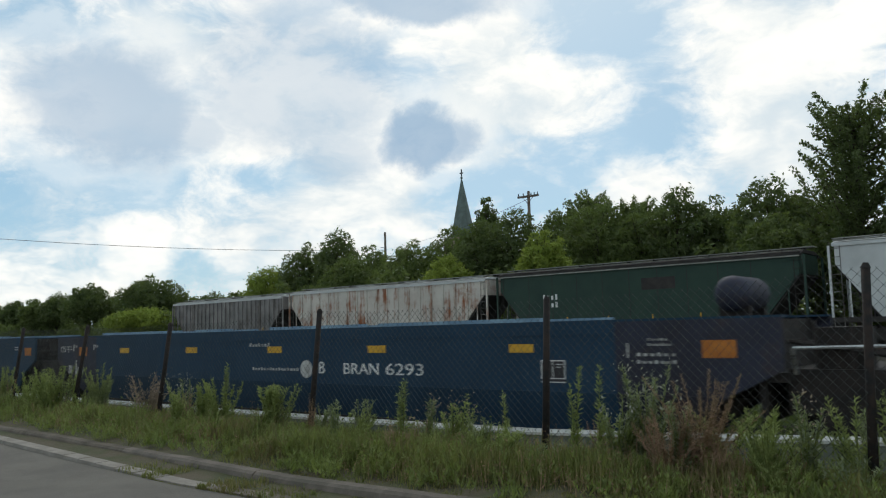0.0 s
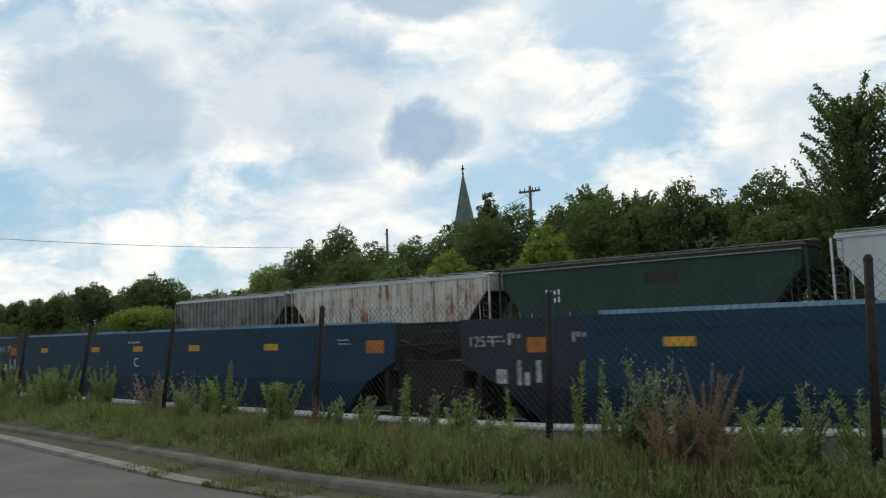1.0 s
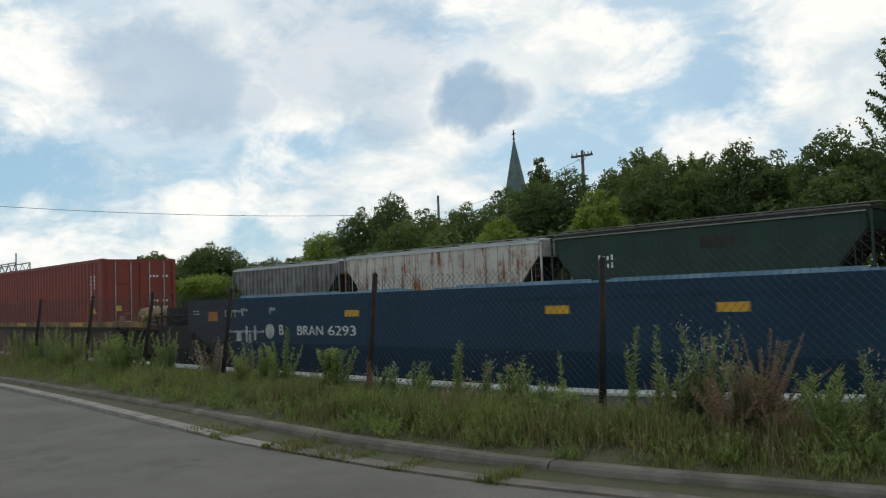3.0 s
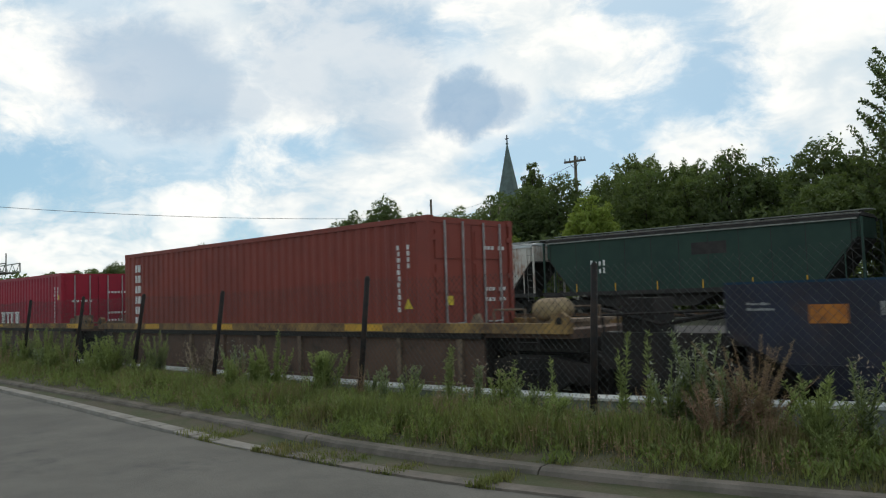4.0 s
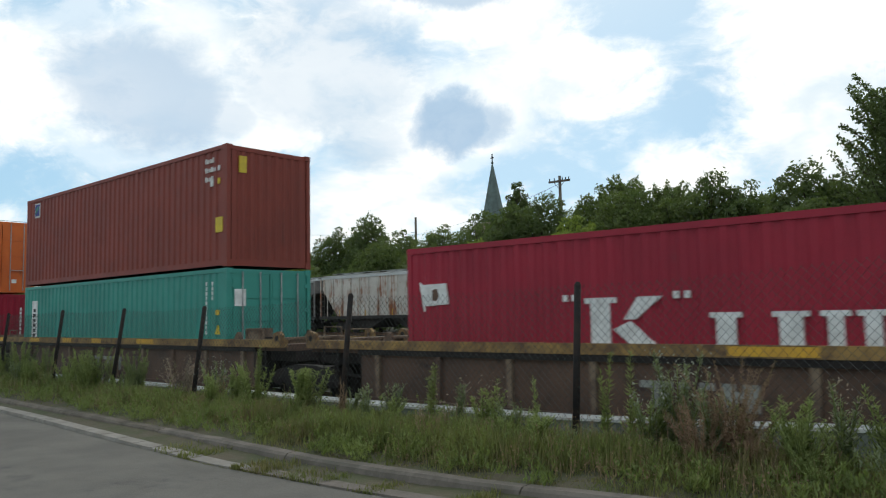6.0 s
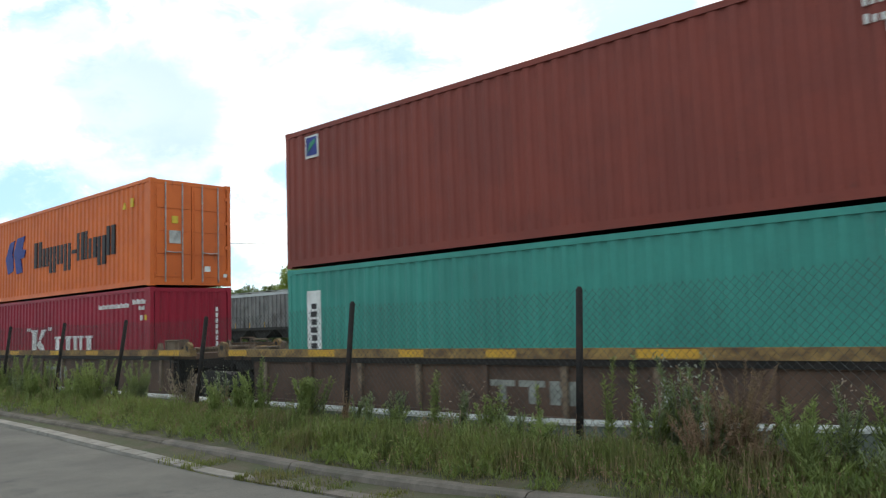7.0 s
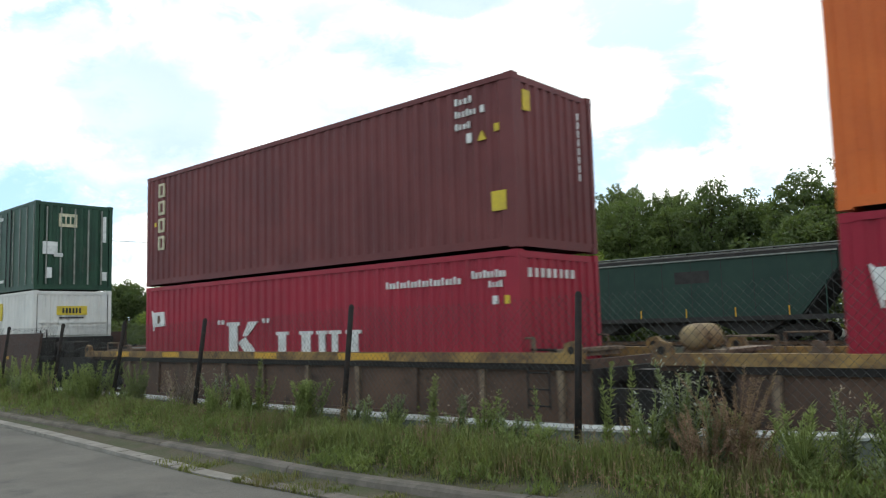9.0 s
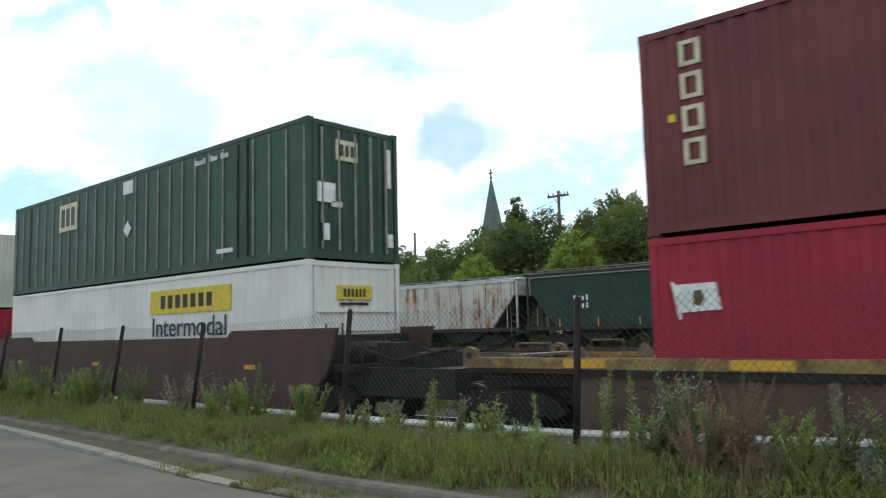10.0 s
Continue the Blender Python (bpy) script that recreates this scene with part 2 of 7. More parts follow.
RUST = (0.17, 0.07, 0.03)
DARKRUST = (0.05, 0.03, 0.022)
M = {
    "asphalt": surf("asphalt", (0.136, 0.124, 0.106), (0.106, 0.097, 0.083), 0.9, 0.9, bump=1.0, bump_scale=48, stain=((0.07, 0.066, 0.06), 0.45, 0.6)),
    "concrete": surf("concrete", (0.155, 0.130, 0.108), (0.10, 0.085, 0.07), 3.0, 0.9, bump=0.5, bump_scale=60, stain=((0.10, 0.09, 0.07), 0.55, 1.5)),
    "soiled": surf("soiled_concrete", (0.135, 0.112, 0.088), (0.09, 0.075, 0.058), 2.2, 0.92, bump=0.6, bump_scale=40, stain=((0.065, 0.055, 0.04), 0.6, 1.3)),
    # wall face below the cap, its shade mixed into the concrete colour
    "wall_shade": surf("shaded_grey_concrete", (0.20, 0.215, 0.18), (0.13, 0.145, 0.115), 1.5, 0.9, bump=0.4, bump_scale=40, stain=((0.08, 0.085, 0.06), 0.5, 1.2)),
    "lip": surf("worn_gutter_concrete", (0.26, 0.235, 0.205), (0.19, 0.17, 0.145), 2.5, 0.9, bump=0.4, bump_scale=60, stain=((0.09, 0.085, 0.06), 0.5, 1.2)),
    "pale_concrete": surf("pale_concrete", (0.52, 0.52, 0.485), (0.42, 0.42, 0.385), 1.5, 0.85, bump=0.3, bump_scale=50, stain=((0.25, 0.27, 0.22), 0.35, 1.2)),
    "soil": surf("soil", (0.085, 0.07, 0.045), (0.06, 0.065, 0.03), 2.0, 0.95, bump=0.8, bump_scale=25),
    "field": surf("yard_cinder", (0.045, 0.042, 0.032), (0.062, 0.06, 0.035), 0.3, 0.95, bump=0.6, bump_scale=8),
    "ballast": surf("ballast", (0.16, 0.145, 0.13), (0.08, 0.075, 0.07), 12.0, 0.95, bump=1.0, bump_scale=22),
    "tie": surf("tie", (0.06, 0.045, 0.035), None, 5, 0.95, bump=0.5),
    "rail": surf("rail", (0.10, 0.06, 0.04), (0.16, 0.09, 0.05), 6, 0.7, metal=0.3),
    "rail_top": surf("rail_top", (0.45, 0.45, 0.44), None, 6, 0.3, metal=0.9, bump=0.02),
    "post": surf("post", (0.013, 0.012, 0.012), (0.03, 0.02, 0.015), 8, 0.75, bump=0.3),
    "wire": surf("wire", (0.085, 0.09, 0.083), (0.042, 0.042, 0.04), 20, 0.6, metal=0.4, bump=0.0),
    "orange": surf("orange_paint", (0.62, 0.135, 0.026), (0.53, 0.112, 0.024), 0.9, 0.5, bump=0.05, stain=((0.07, 0.04, 0.03), 0.16, 2.2), streak=((0.25, 0.08, 0.035), 0.32, 2.5)),
    "maroon": surf("maroon_paint", (0.15, 0.038, 0.037), (0.12, 0.031, 0.031), 0.8, 0.55, bump=0.05, stain=((0.07, 0.04, 0.03), 0.16, 2.2), streak=((0.15, 0.06, 0.05), 0.3, 3.0)),
    "red_brown": surf("red_brown_paint", (0.215, 0.045, 0.03), (0.18, 0.04, 0.028), 0.8, 0.55, bump=0.05, stain=((0.07, 0.04, 0.03), 0.16, 2.2), streak=((0.15, 0.04, 0.028), 0.34, 3.0)),
    "crimson": surf("crimson_paint", (0.27, 0.010, 0.028), (0.22, 0.009, 0.024), 0.8, 0.5, bump=0.05, stain=((0.07, 0.04, 0.03), 0.16, 2.2), streak=((0.14, 0.03, 0.035), 0.36, 2.5)),
    "scarlet": surf("scarlet_paint", (0.30, 0.016, 0.034), (0.25, 0.014, 0.030), 0.8, 0.5, bump=0.05, stain=((0.07, 0.04, 0.03), 0.16, 2.2), streak=((0.18, 0.03, 0.035), 0.32, 2.5)),
    "casting": surf("rusty_casting", (0.075, 0.04, 0.03), (0.045, 0.028, 0.022), 6, 0.8, bump=0.3),
    "teal": surf("teal_paint", (0.045, 0.25, 0.20), (0.04, 0.21, 0.17), 0.8, 0.5, bump=0.05, stain=((0.07, 0.04, 0.03), 0.16, 2.2), streak=((0.05, 0.14, 0.11), 0.32, 2.5)),
    "green_box": surf("green_panel", (0.024, 0.066, 0.038), (0.018, 0.048, 0.030), 1.2, 0.5, bump=0.35, bump_scale=4, stain=((0.045, 0.032, 0.022), 0.3, 0.9), streak=((0.075, 0.09, 0.07), 0.35, 3)),
    "grey_strip": surf("grey_strip", (0.29, 0.29, 0.255), (0.18, 0.18, 0.155), 3, 0.6, bump=0.05),
    "white_box": surf("white_panel", (0.66, 0.63, 0.58), (0.57, 0.54, 0.50), 0.7, 0.5, bump=0.03, streak=((0.42, 0.42, 0.40), 0.3, 2)),
    "cream_box": surf("cream_panel", (0.52, 0.50, 0.42), (0.42, 0.41, 0.34), 0.7, 0.6, bump=0.05, streak=((0.2, 0.19, 0.16), 0.4, 2)),
    "white_mark": surf("white_marking", (0.72, 0.71, 0.68), (0.55, 0.54, 0.51), 5, 0.7, bump=0.0, stain=((0.35, 0.25, 0.24), 0.3, 5)),
    "cream_mark": surf("cream_marking", (0.62, 0.55, 0.38), None, 5, 0.7, bump=0.0),
    "blue_mark": surf("blue_marking", (0.035, 0.05, 0.23), None, 3, 0.6, bump=0.0),
    "navy_mark": surf("navy_marking", (0.02, 0.03, 0.06), None, 3, 0.6, bump=0.0),
    "dark_mark": surf("dark_marking", (0.035, 0.03, 0.032), None, 3, 0.6, bump=0.0),
    "green_mark": surf("green_marking", (0.05, 0.25, 0.14), None, 3, 0.6, bump=0.0),
    "yellow_mark": surf("yellow_marking", (0.62, 0.46, 0.04), (0.5, 0.36, 0.05), 6, 0.6, bump=0.0),
    "yellow_plate": surf("yellow_plate", (0.60, 0.33, 0.03), (0.5, 0.27, 0.03), 6, 0.6, bump=0.0, stain=((0.2, 0.1, 0.04), 0.3, 4)),
    "orange_plate": surf("orange_plate", (0.42, 0.15, 0.025), (0.33, 0.11, 0.02), 6, 0.6, bump=0.0, stain=((0.12, 0.06, 0.03), 0.4, 3)),
    "grey_mark": surf("grey_marking", (0.46, 0.45, 0.42), (0.3, 0.29, 0.27), 4, 0.7, bump=0.0, stain=((0.08, 0.06, 0.05), 0.4, 4)),
    "yellow_sill": surf("yellow_sill_paint", (0.33, 0.20, 0.065), (0.23, 0.145, 0.06), 1.2, 0.8, bump=0.3, stain=((0.10, 0.06, 0.038), 0.8, 1.6), streak=((0.16, 0.10, 0.06), 0.4, 4)),
    "sill_patch": surf("fresh_yellow_paint", (0.60, 0.33, 0.035), (0.5, 0.27, 0.04), 4, 0.6, bump=0.1, stain=((0.2, 0.12, 0.05), 0.35, 3)),
    "well_brown": surf("dirty_brown_paint", (0.125, 0.074, 0.05), (0.085, 0.052, 0.038), 0.8, 0.8, bump=0.3, stain=((0.035, 0.026, 0.022), 0.5, 0.9), streak=((0.17, 0.11, 0.07), 0.35, 2.5)),
    "rib_tan": surf("tan_rib_paint", (0.21, 0.15, 0.10), (0.12, 0.082, 0.058), 3, 0.8, bump=0.3, stain=((0.08, 0.05, 0.035), 0.5, 3)),
    "brown_car": surf("brown_car_paint", (0.085, 0.042, 0.032), (0.06, 0.032, 0.026), 1.0, 0.75, bump=0.2, streak=((0.13, 0.07, 0.05), 0.3, 2)),
    "blue_car": surf("blue_car_paint", (0.019, 0.044, 0.075), (0.016, 0.037, 0.063), 0.6, 0.68, bump=0.08, spec=0.15, streak=((0.032, 0.045, 0.065), 0.35, 1.6), stain=((0.025, 0.036, 0.055), 0.25, 0.8)),
    "blue_end": surf("grimy_blue_paint", (0.025, 0.028, 0.046), (0.022, 0.021, 0.03), 1.2, 0.7, bump=0.2, stain=((0.05, 0.035, 0.035), 0.5, 1.5)),
    # the car's blue, lightened to hold sky light on its top strips
    "skylit_rim": surf("skylit_blue_paint", (0.20, 0.31, 0.40), (0.13, 0.22, 0.31), 2.0, 0.6, bump=0.1),
    # greasy black steel; also stands in for shade under the well car sills
    "grime_shade": surf("greasy_steel_and_shade", (0.013, 0.011, 0.010), (0.024, 0.018, 0.015), 4, 0.75, bump=0.4, bump_scale=20),
    "wheel": surf("wheel_steel", (0.025, 0.02, 0.017), None, 6, 0.6, metal=0.5, bump=0.1),
    "steel": surf("galvanised_steel", (0.40, 0.40, 0.39), (0.28, 0.28, 0.27), 8, 0.5, metal=0.6, bump=0.05),
    "tank": surf("rusty_tan_tank", (0.30, 0.22, 0.11), (0.2, 0.14, 0.08), 4, 0.7, bump=0.2, stain=((0.09, 0.05, 0.03), 0.5, 3)),
    "hop_grey": surf("weathered_grey_paint", (0.235, 0.222, 0.21), (0.155, 0.147, 0.14), 0.8, 0.8, bump=0.1, streak=((0.09, 0.075, 0.065), 0.75, 1.6)),
    "hop_white": surf("rust_streaked_white_paint", (0.56, 0.52, 0.46), (0.45, 0.41, 0.36), 0.7, 0.8, bump=0.1, streak=((0.24, 0.085, 0.035), 0.80, 2.2), stain=((0.27, 0.13, 0.07), 0.45, 0.5)),
    "hop_green": surf("dark_green_paint", (0.024, 0.050, 0.036), (0.019, 0.041, 0.031), 0.6, 0.65, bump=0.08, streak=((0.04, 0.06, 0.05), 0.35, 1.2), stain=((0.035, 0.03, 0.03), 0.3, 0.4)),
    "hop_pale": surf("pale_grey_paint", (0.52, 0.53, 0.52), (0.43, 0.44, 0.43), 0.6, 0.65, bump=0.05, streak=((0.25, 0.24, 0.22), 0.35, 1.2)),
    # dark steel with the shade beneath and behind hopper bodies put into its colour
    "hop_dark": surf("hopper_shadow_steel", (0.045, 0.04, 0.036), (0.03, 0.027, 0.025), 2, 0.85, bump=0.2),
    "slate": surf("copper_green_slate", (0.13, 0.17, 0.155), (0.09, 0.115, 0.105), 0.6, 0.8, bump=0.3, bump_scale=6),
    "stone": surf("pale_brick", (0.30, 0.24, 0.19), None, 0.5, 0.9),
    "pole": surf("weathered_pole_wood", (0.15, 0.125, 0.10), (0.09, 0.075, 0.06), 3, 0.9, bump=0.4),
    "bark": surf("bark", (0.07, 0.055, 0.042), None, 4, 0.95, bump=0.8, bump_scale=15),
    "leaf_dark": surf("dark_leaves", (0.112, 0.142, 0.058), (0.082, 0.110, 0.045), 0.35, 0.6, bump=0, island=0.5, trans=0.38),
    "leaf_mid": surf("green_leaves", (0.148, 0.182, 0.062), (0.104, 0.140, 0.05), 0.35, 0.6, bump=0, island=0.5, trans=0.38),
    "leaf_light": surf("yellow_green_leaves", (0.29, 0.35, 0.06), (0.22, 0.28, 0.05), 0.5, 0.6, bump=0, island=0.45, trans=0.38),
    "grass": surf("grass_blades", (0.215, 0.212, 0.075), (0.13, 0.152, 0.048), 0.7, 0.7, bump=0, island=0.5, trans=0.3, stain=((0.24, 0.165, 0.095), 0.72, 0.9)),
    "weed": surf("weed_leaves", (0.235, 0.268, 0.09), (0.15, 0.188, 0.062), 0.9, 0.7, stain=((0.19, 0.15, 0.075), 0.55, 0.8), bump=0, island=0.45, trans=0.45),
    "weed_tall": surf("pale_weed_leaves", (0.38, 0.42, 0.17), (0.28, 0.33, 0.125), 2.0, 0.75, bump=0, island=0.4, trans=0.5, spec=0.12),
    "weed_grey": surf("grey_green_leaves", (0.29, 0.32, 0.19), (0.21, 0.245, 0.14), 2.0, 0.7, bump=0, island=0.45, trans=0.38),
    "weed_dry": surf("dry_brown_stalks", (0.40, 0.245, 0.17), (0.29, 0.175, 0.12), 3.0, 0.85, bump=0, island=0.5, trans=0.3),
    "weed_pink": surf("faded_pink_tan_seed_heads", (0.42, 0.31, 0.25), (0.28, 0.21, 0.15), 3.0, 0.85, bump=0, island=0.5, trans=0.2),
    "petal": surf("white_petals", (0.45, 0.44, 0.37), None, 5.0, 0.8, bump=0, island=0.2, trans=0.2),
    "lamp_glass": surf("dark_signal_lens", (0.02, 0.02, 0.02), None, 3, 0.2, bump=0),
}


# ---- building blocks ----
def part(name, bm, material, parent=None, label="", bevel=0.0, smooth=False):
    """Links a bmesh as one mesh object, under parent if there is one."""
    if bevel:
        sharp = [e for e in bm.edges if len(e.link_faces) == 2 and e.calc_face_angle(0) > 0.9]
        bmesh.ops.bevel(bm, geom=sharp, offset=bevel, segments=1, affect="EDGES")
    bmesh.ops.recalc_face_normals(bm, faces=bm.faces)
    me = bpy.data.meshes.new(name)
    bm.to_mesh(me)
    bm.free()
    if smooth:
        for p in me.polygons:
            p.use_smooth = True
    return mesh_part(name, me, material, parent, label)


def mesh_part(name, me, material, parent=None, label=""):
    if material and not me.materials:
        me.materials.append(M[material])
    ob = new(name, me)
    ob.parent = parent
    if label:
        ob["label"] = label
    return ob


def thing(name, m, label, category, group="", kind=""):
    ob = new(name)
    ob.empty_display_size = 0.2
    ob.matrix_basis = m
    return tagged(ob, label, category, group, kind)


def box(bm, x0, x1, y0, y1, z0, z1):
    v = [bm.verts.new((x, y, z)) for x in (x0, x1) for y in (y0, y1) for z in (z0, z1)]
    for f in ((0, 1, 3, 2), (4, 6, 7, 5), (0, 4, 5, 1), (2, 3, 7, 6), (0, 2, 6, 4), (1, 5, 7, 3)):
        bm.faces.new([v[i] for i in f])
    return bm


def boxes(*lists):
    bm = bmesh.new()
    for b in lists:
        box(bm, *b)
    return bm


def prism(bm, poly, a0, a1, axis="y"):
    """A polygon drawn in the plane across axis, extruded from a0 to a1."""
    def at(p, a):
        return {"y": (p[0], a, p[1]), "x": (a, p[0], p[1]), "z": (p[0], p[1], a)}[axis]
    lo = [bm.verts.new(at(p, a0)) for p in poly]
    hi = [bm.verts.new(at(p, a1)) for p in poly]
    bm.faces.new(lo)
    bm.faces.new(hi[::-1])
    for i in range(len(poly)):
        j = (i + 1) % len(poly)
        bm.faces.new((lo[i], hi[i], hi[j], lo[j]))
    return bm


def rod(bm, p0, p1, r0, r1=None, seg=8):
    p0, p1 = Vector(p0), Vector(p1)
    q = (p1 - p0).to_track_quat("Z", "Y")
    r1 = r0 if r1 is None else r1
    rings = []
    for p, r in ((p0, r0), (p1, r1)):
        rings.append([bm.verts.new(p + q @ Vector((r * math.cos(k * math.tau / seg), r * math.sin(k * math.tau / seg), 0))) for k in range(seg)])
    for k in range(seg):
        j = (k + 1) % seg
        bm.faces.new((rings[0][k], rings[0][j], rings[1][j], rings[1][k]))
    bm.faces.new(rings[0][::-1])
    bm.faces.new(rings[1])
    return bm


def rods(items, seg=6):
    bm = bmesh.new()
    for p0, p1, r in items:
        rod(bm, p0, p1, r, None, seg)
    return bm


def disc_stack(bm, centre, axis_y, rings, seg=20):
    """A turned body about the y axis: rings of (y, radius)."""
    cx, cz = centre
    loops = [[bm.verts.new((cx + r * math.cos(k * math.tau / seg), y, cz + r * math.sin(k * math.tau / seg))) for k in range(seg)] for y, r in rings]
    for a, b in zip(loops, loops[1:]):
        for k in range(seg):
            j = (k + 1) % seg
            bm.faces.new((a[k], a[j], b[j], b[k]))
    bm.faces.new(loops[0])
    bm.faces.new(loops[-1][::-1])
    return bm


def sheet(name, verts, faces, material, parent=None, label="", smooth=False):
    me = bpy.data.meshes.new(name)
    me.from_pydata([tuple(map(float, v)) for v in verts], [], [tuple(map(int, f)) for f in faces])
    me.update()
    if smooth:
        me.polygons.foreach_set("use_smooth", [True] * len(me.polygons))
    return mesh_part(name, me, material, parent, label)


def lettering(name, text, x, y, z, height, material, parent, label="", width=0.0, turn=0.0):
    """Raised letters on a face that looks towards -y (turn 0) or +x (turn 90), from the built-in font; x, z: lower left corner."""
    cu = bpy.data.curves.new(name, "FONT")
    cu.body, cu.size, cu.extrude = text, 1.0, 0.004
    tmp = new(name, cu)
    me = bpy.data.meshes.new_from_object(tmp.evaluated_get(bpy.context.evaluated_depsgraph_get()))
    bpy.data.objects.remove(tmp)
    co = np.array([v.co for v in me.vertices])
    lo, hi = co.min(0), co.max(0)
    s = height / (hi[1] - lo[1])
    sx = width / (hi[0] - lo[0]) if width else s
    c, d = math.cos(radians(turn)), math.sin(radians(turn))
    for v, p in zip(me.vertices, co):
        px, pz, py = (p[0] - lo[0]) * sx, (p[1] - lo[1]) * s, -p[2]
        v.co = (x + c * px - d * py, y + d * px + c * py, z + pz)
    me.materials.clear()
    return mesh_part(name, me, material, parent, label)


# the moving train: things and where they stand along it
MOVING = []
SPINNING = []
SPEED = 14.48
TRACK_Y, RAIL_Z = 11.15, -0.20


def on_train(name, u, y, z, label, category, group=""):
    ob = thing(name, pose(u, y, z), label, category, group)
    MOVING.append((ob, u, y, z))
    return ob


# ---- ground, road, verge ----
KERB = ((-300, 9.0), (-60, 6.3), (-25, 5.62), (-17, 5.47), (-13, 5.36), (-9.5, 5.25), (-7.5, 5.16), (-6.1, 5.12), (-5, 5.19), (-3.85, 5.36), (-2.9, 5.55), (-1.8, 5.85), (0, 6.2), (6, 6.5), (300, 6.5))
GUTTER = ((-300, 8.6), (-60, 5.9), (-25, 5.25), (-17, 5.12), (-13.4, 4.95), (-10.9, 4.77), (-9.1, 4.68), (-7.6, 4.6), (-5.4, 4.68), (-4.2, 4.82), (-2.5, 5.2), (-1.2, 5.6), (0, 5.85), (6, 6.0), (300, 6.0))


def along(rows, x):
    return float(np.interp(x, [r[0] for r in rows], [r[1] for r in rows]))


def bumpy(x, y, s=1.0, amp=0.05):
    return amp * noise.fractal(Vector((x * s, y * s, 3.7)), 0.8, 2.0, 4)


def build_ground():
    ys = (-900, -60, 5.0, 6.2, 8.3, 8.7, 9.5, 9.9, 10.3, 12.0, 12.6, 13.5, 33.5, 36.2, 37.0, 40.0, 41, 44, 60, 120, 400, 2500)
    zs = (-0.2, -0.07, -0.07, -0.10, -0.20, -0.24, -0.40, -0.42, -0.40, -0.40, -0.42, -0.55, -0.5, 0.10, 0.16, 0.16, 0.10, 0.0, 0.3, 1.0, 2.0, 4.0)
    xs = [-2500, -900, -300, -150, -100, -80] + list(range(-70, 25, 5)) + [60, 150, 400, 1200, 2500]
    verts = [(x, y, z) for y, z in zip(ys, zs) for x in xs]
    k = len(xs)
    faces = [(j * k + i, j * k + i + 1, j * k + k + i + 1, j * k + k + i) for j in range(len(ys) - 1) for i in range(k - 1)]
    ob = sheet("ground", verts, faces, "field")
    tagged(ob, "dry grassy ground that runs under the rail yard", "ground", kind="structure")
    # roadway up to the gutter
    xs = [-300, -120, -60, -40, -30] + [x * 0.5 for x in range(-52, 12)] + [10, 40, 300]
    verts, faces = [], []
    for x in xs:
        g = along(GUTTER, x)
        for q in (-80, -20, -5, 0.0, 2.0, 3.4):
            verts.append((x, q, 0.03))
        verts.append((x, g, 0.0))
    k = 7
    faces = [(i * k + j, (i + 1) * k + j, (i + 1) * k + j + 1, i * k + j + 1) for i in range(len(xs) - 1) for j in range(k - 1)]
    ob = sheet("road", verts, faces, "asphalt", smooth=True)
    tagged(ob, "worn grey asphalt road surface beside the kerb", "road", kind="structure")
    # verge between the gutter and the ledge
    xs = [-300, -120, -80, -60, -50] + [x * 0.4 for x in range(-112, 20)] + [12, 40, 300]
    verts = []
    for x in xs:
        g, kb = along(GUTTER, x), along(KERB, x)
        ys = [g + 0.16, g + 0.3, kb - 0.03, kb + 0.13] + [kb + 0.13 + (8.84 - kb - 0.13) * f / 9 for f in range(1, 10)]
        if kb > 8.4:
            ys = [kb + 0.02 * i for i in range(13)]
        verts += [(x, y, verge_z(x, y)) for y in ys]
    k = 13
    faces = [(i * k + j, (i + 1) * k + j, (i + 1) * k + j + 1, i * k + j + 1) for i in range(len(xs) - 1) for j in range(k - 1)]
    ob = sheet("verge", verts, faces, "soil", smooth=True)
    tagged(ob, "weedy earth verge between the kerb and the fence", "verge", kind="structure")


def verge_z(x, y):
    g, kb = along(GUTTER, x), along(KERB, x)
    buried = 0.35 * min(1, max(0, (-7.6 - x) / 2.0))
    if y < kb:
        return 0.012 + buried * 0.07 * max(0, (y - g - 0.16) / max(0.05, kb - g - 0.16)) + 0.25 * bumpy(x, y, 1.3, 0.03)
    f = min(1, max(0, (y - kb - 0.1) / (8.74 - kb)))
    return 0.075 + 0.08 * math.sin(math.pi * min(1, f * 1.4)) - 0.30 * max(0, f - 0.62) / 0.38 + bumpy(x, y, 1.1, 0.03) * min(1, 0.3 + 4 * f)


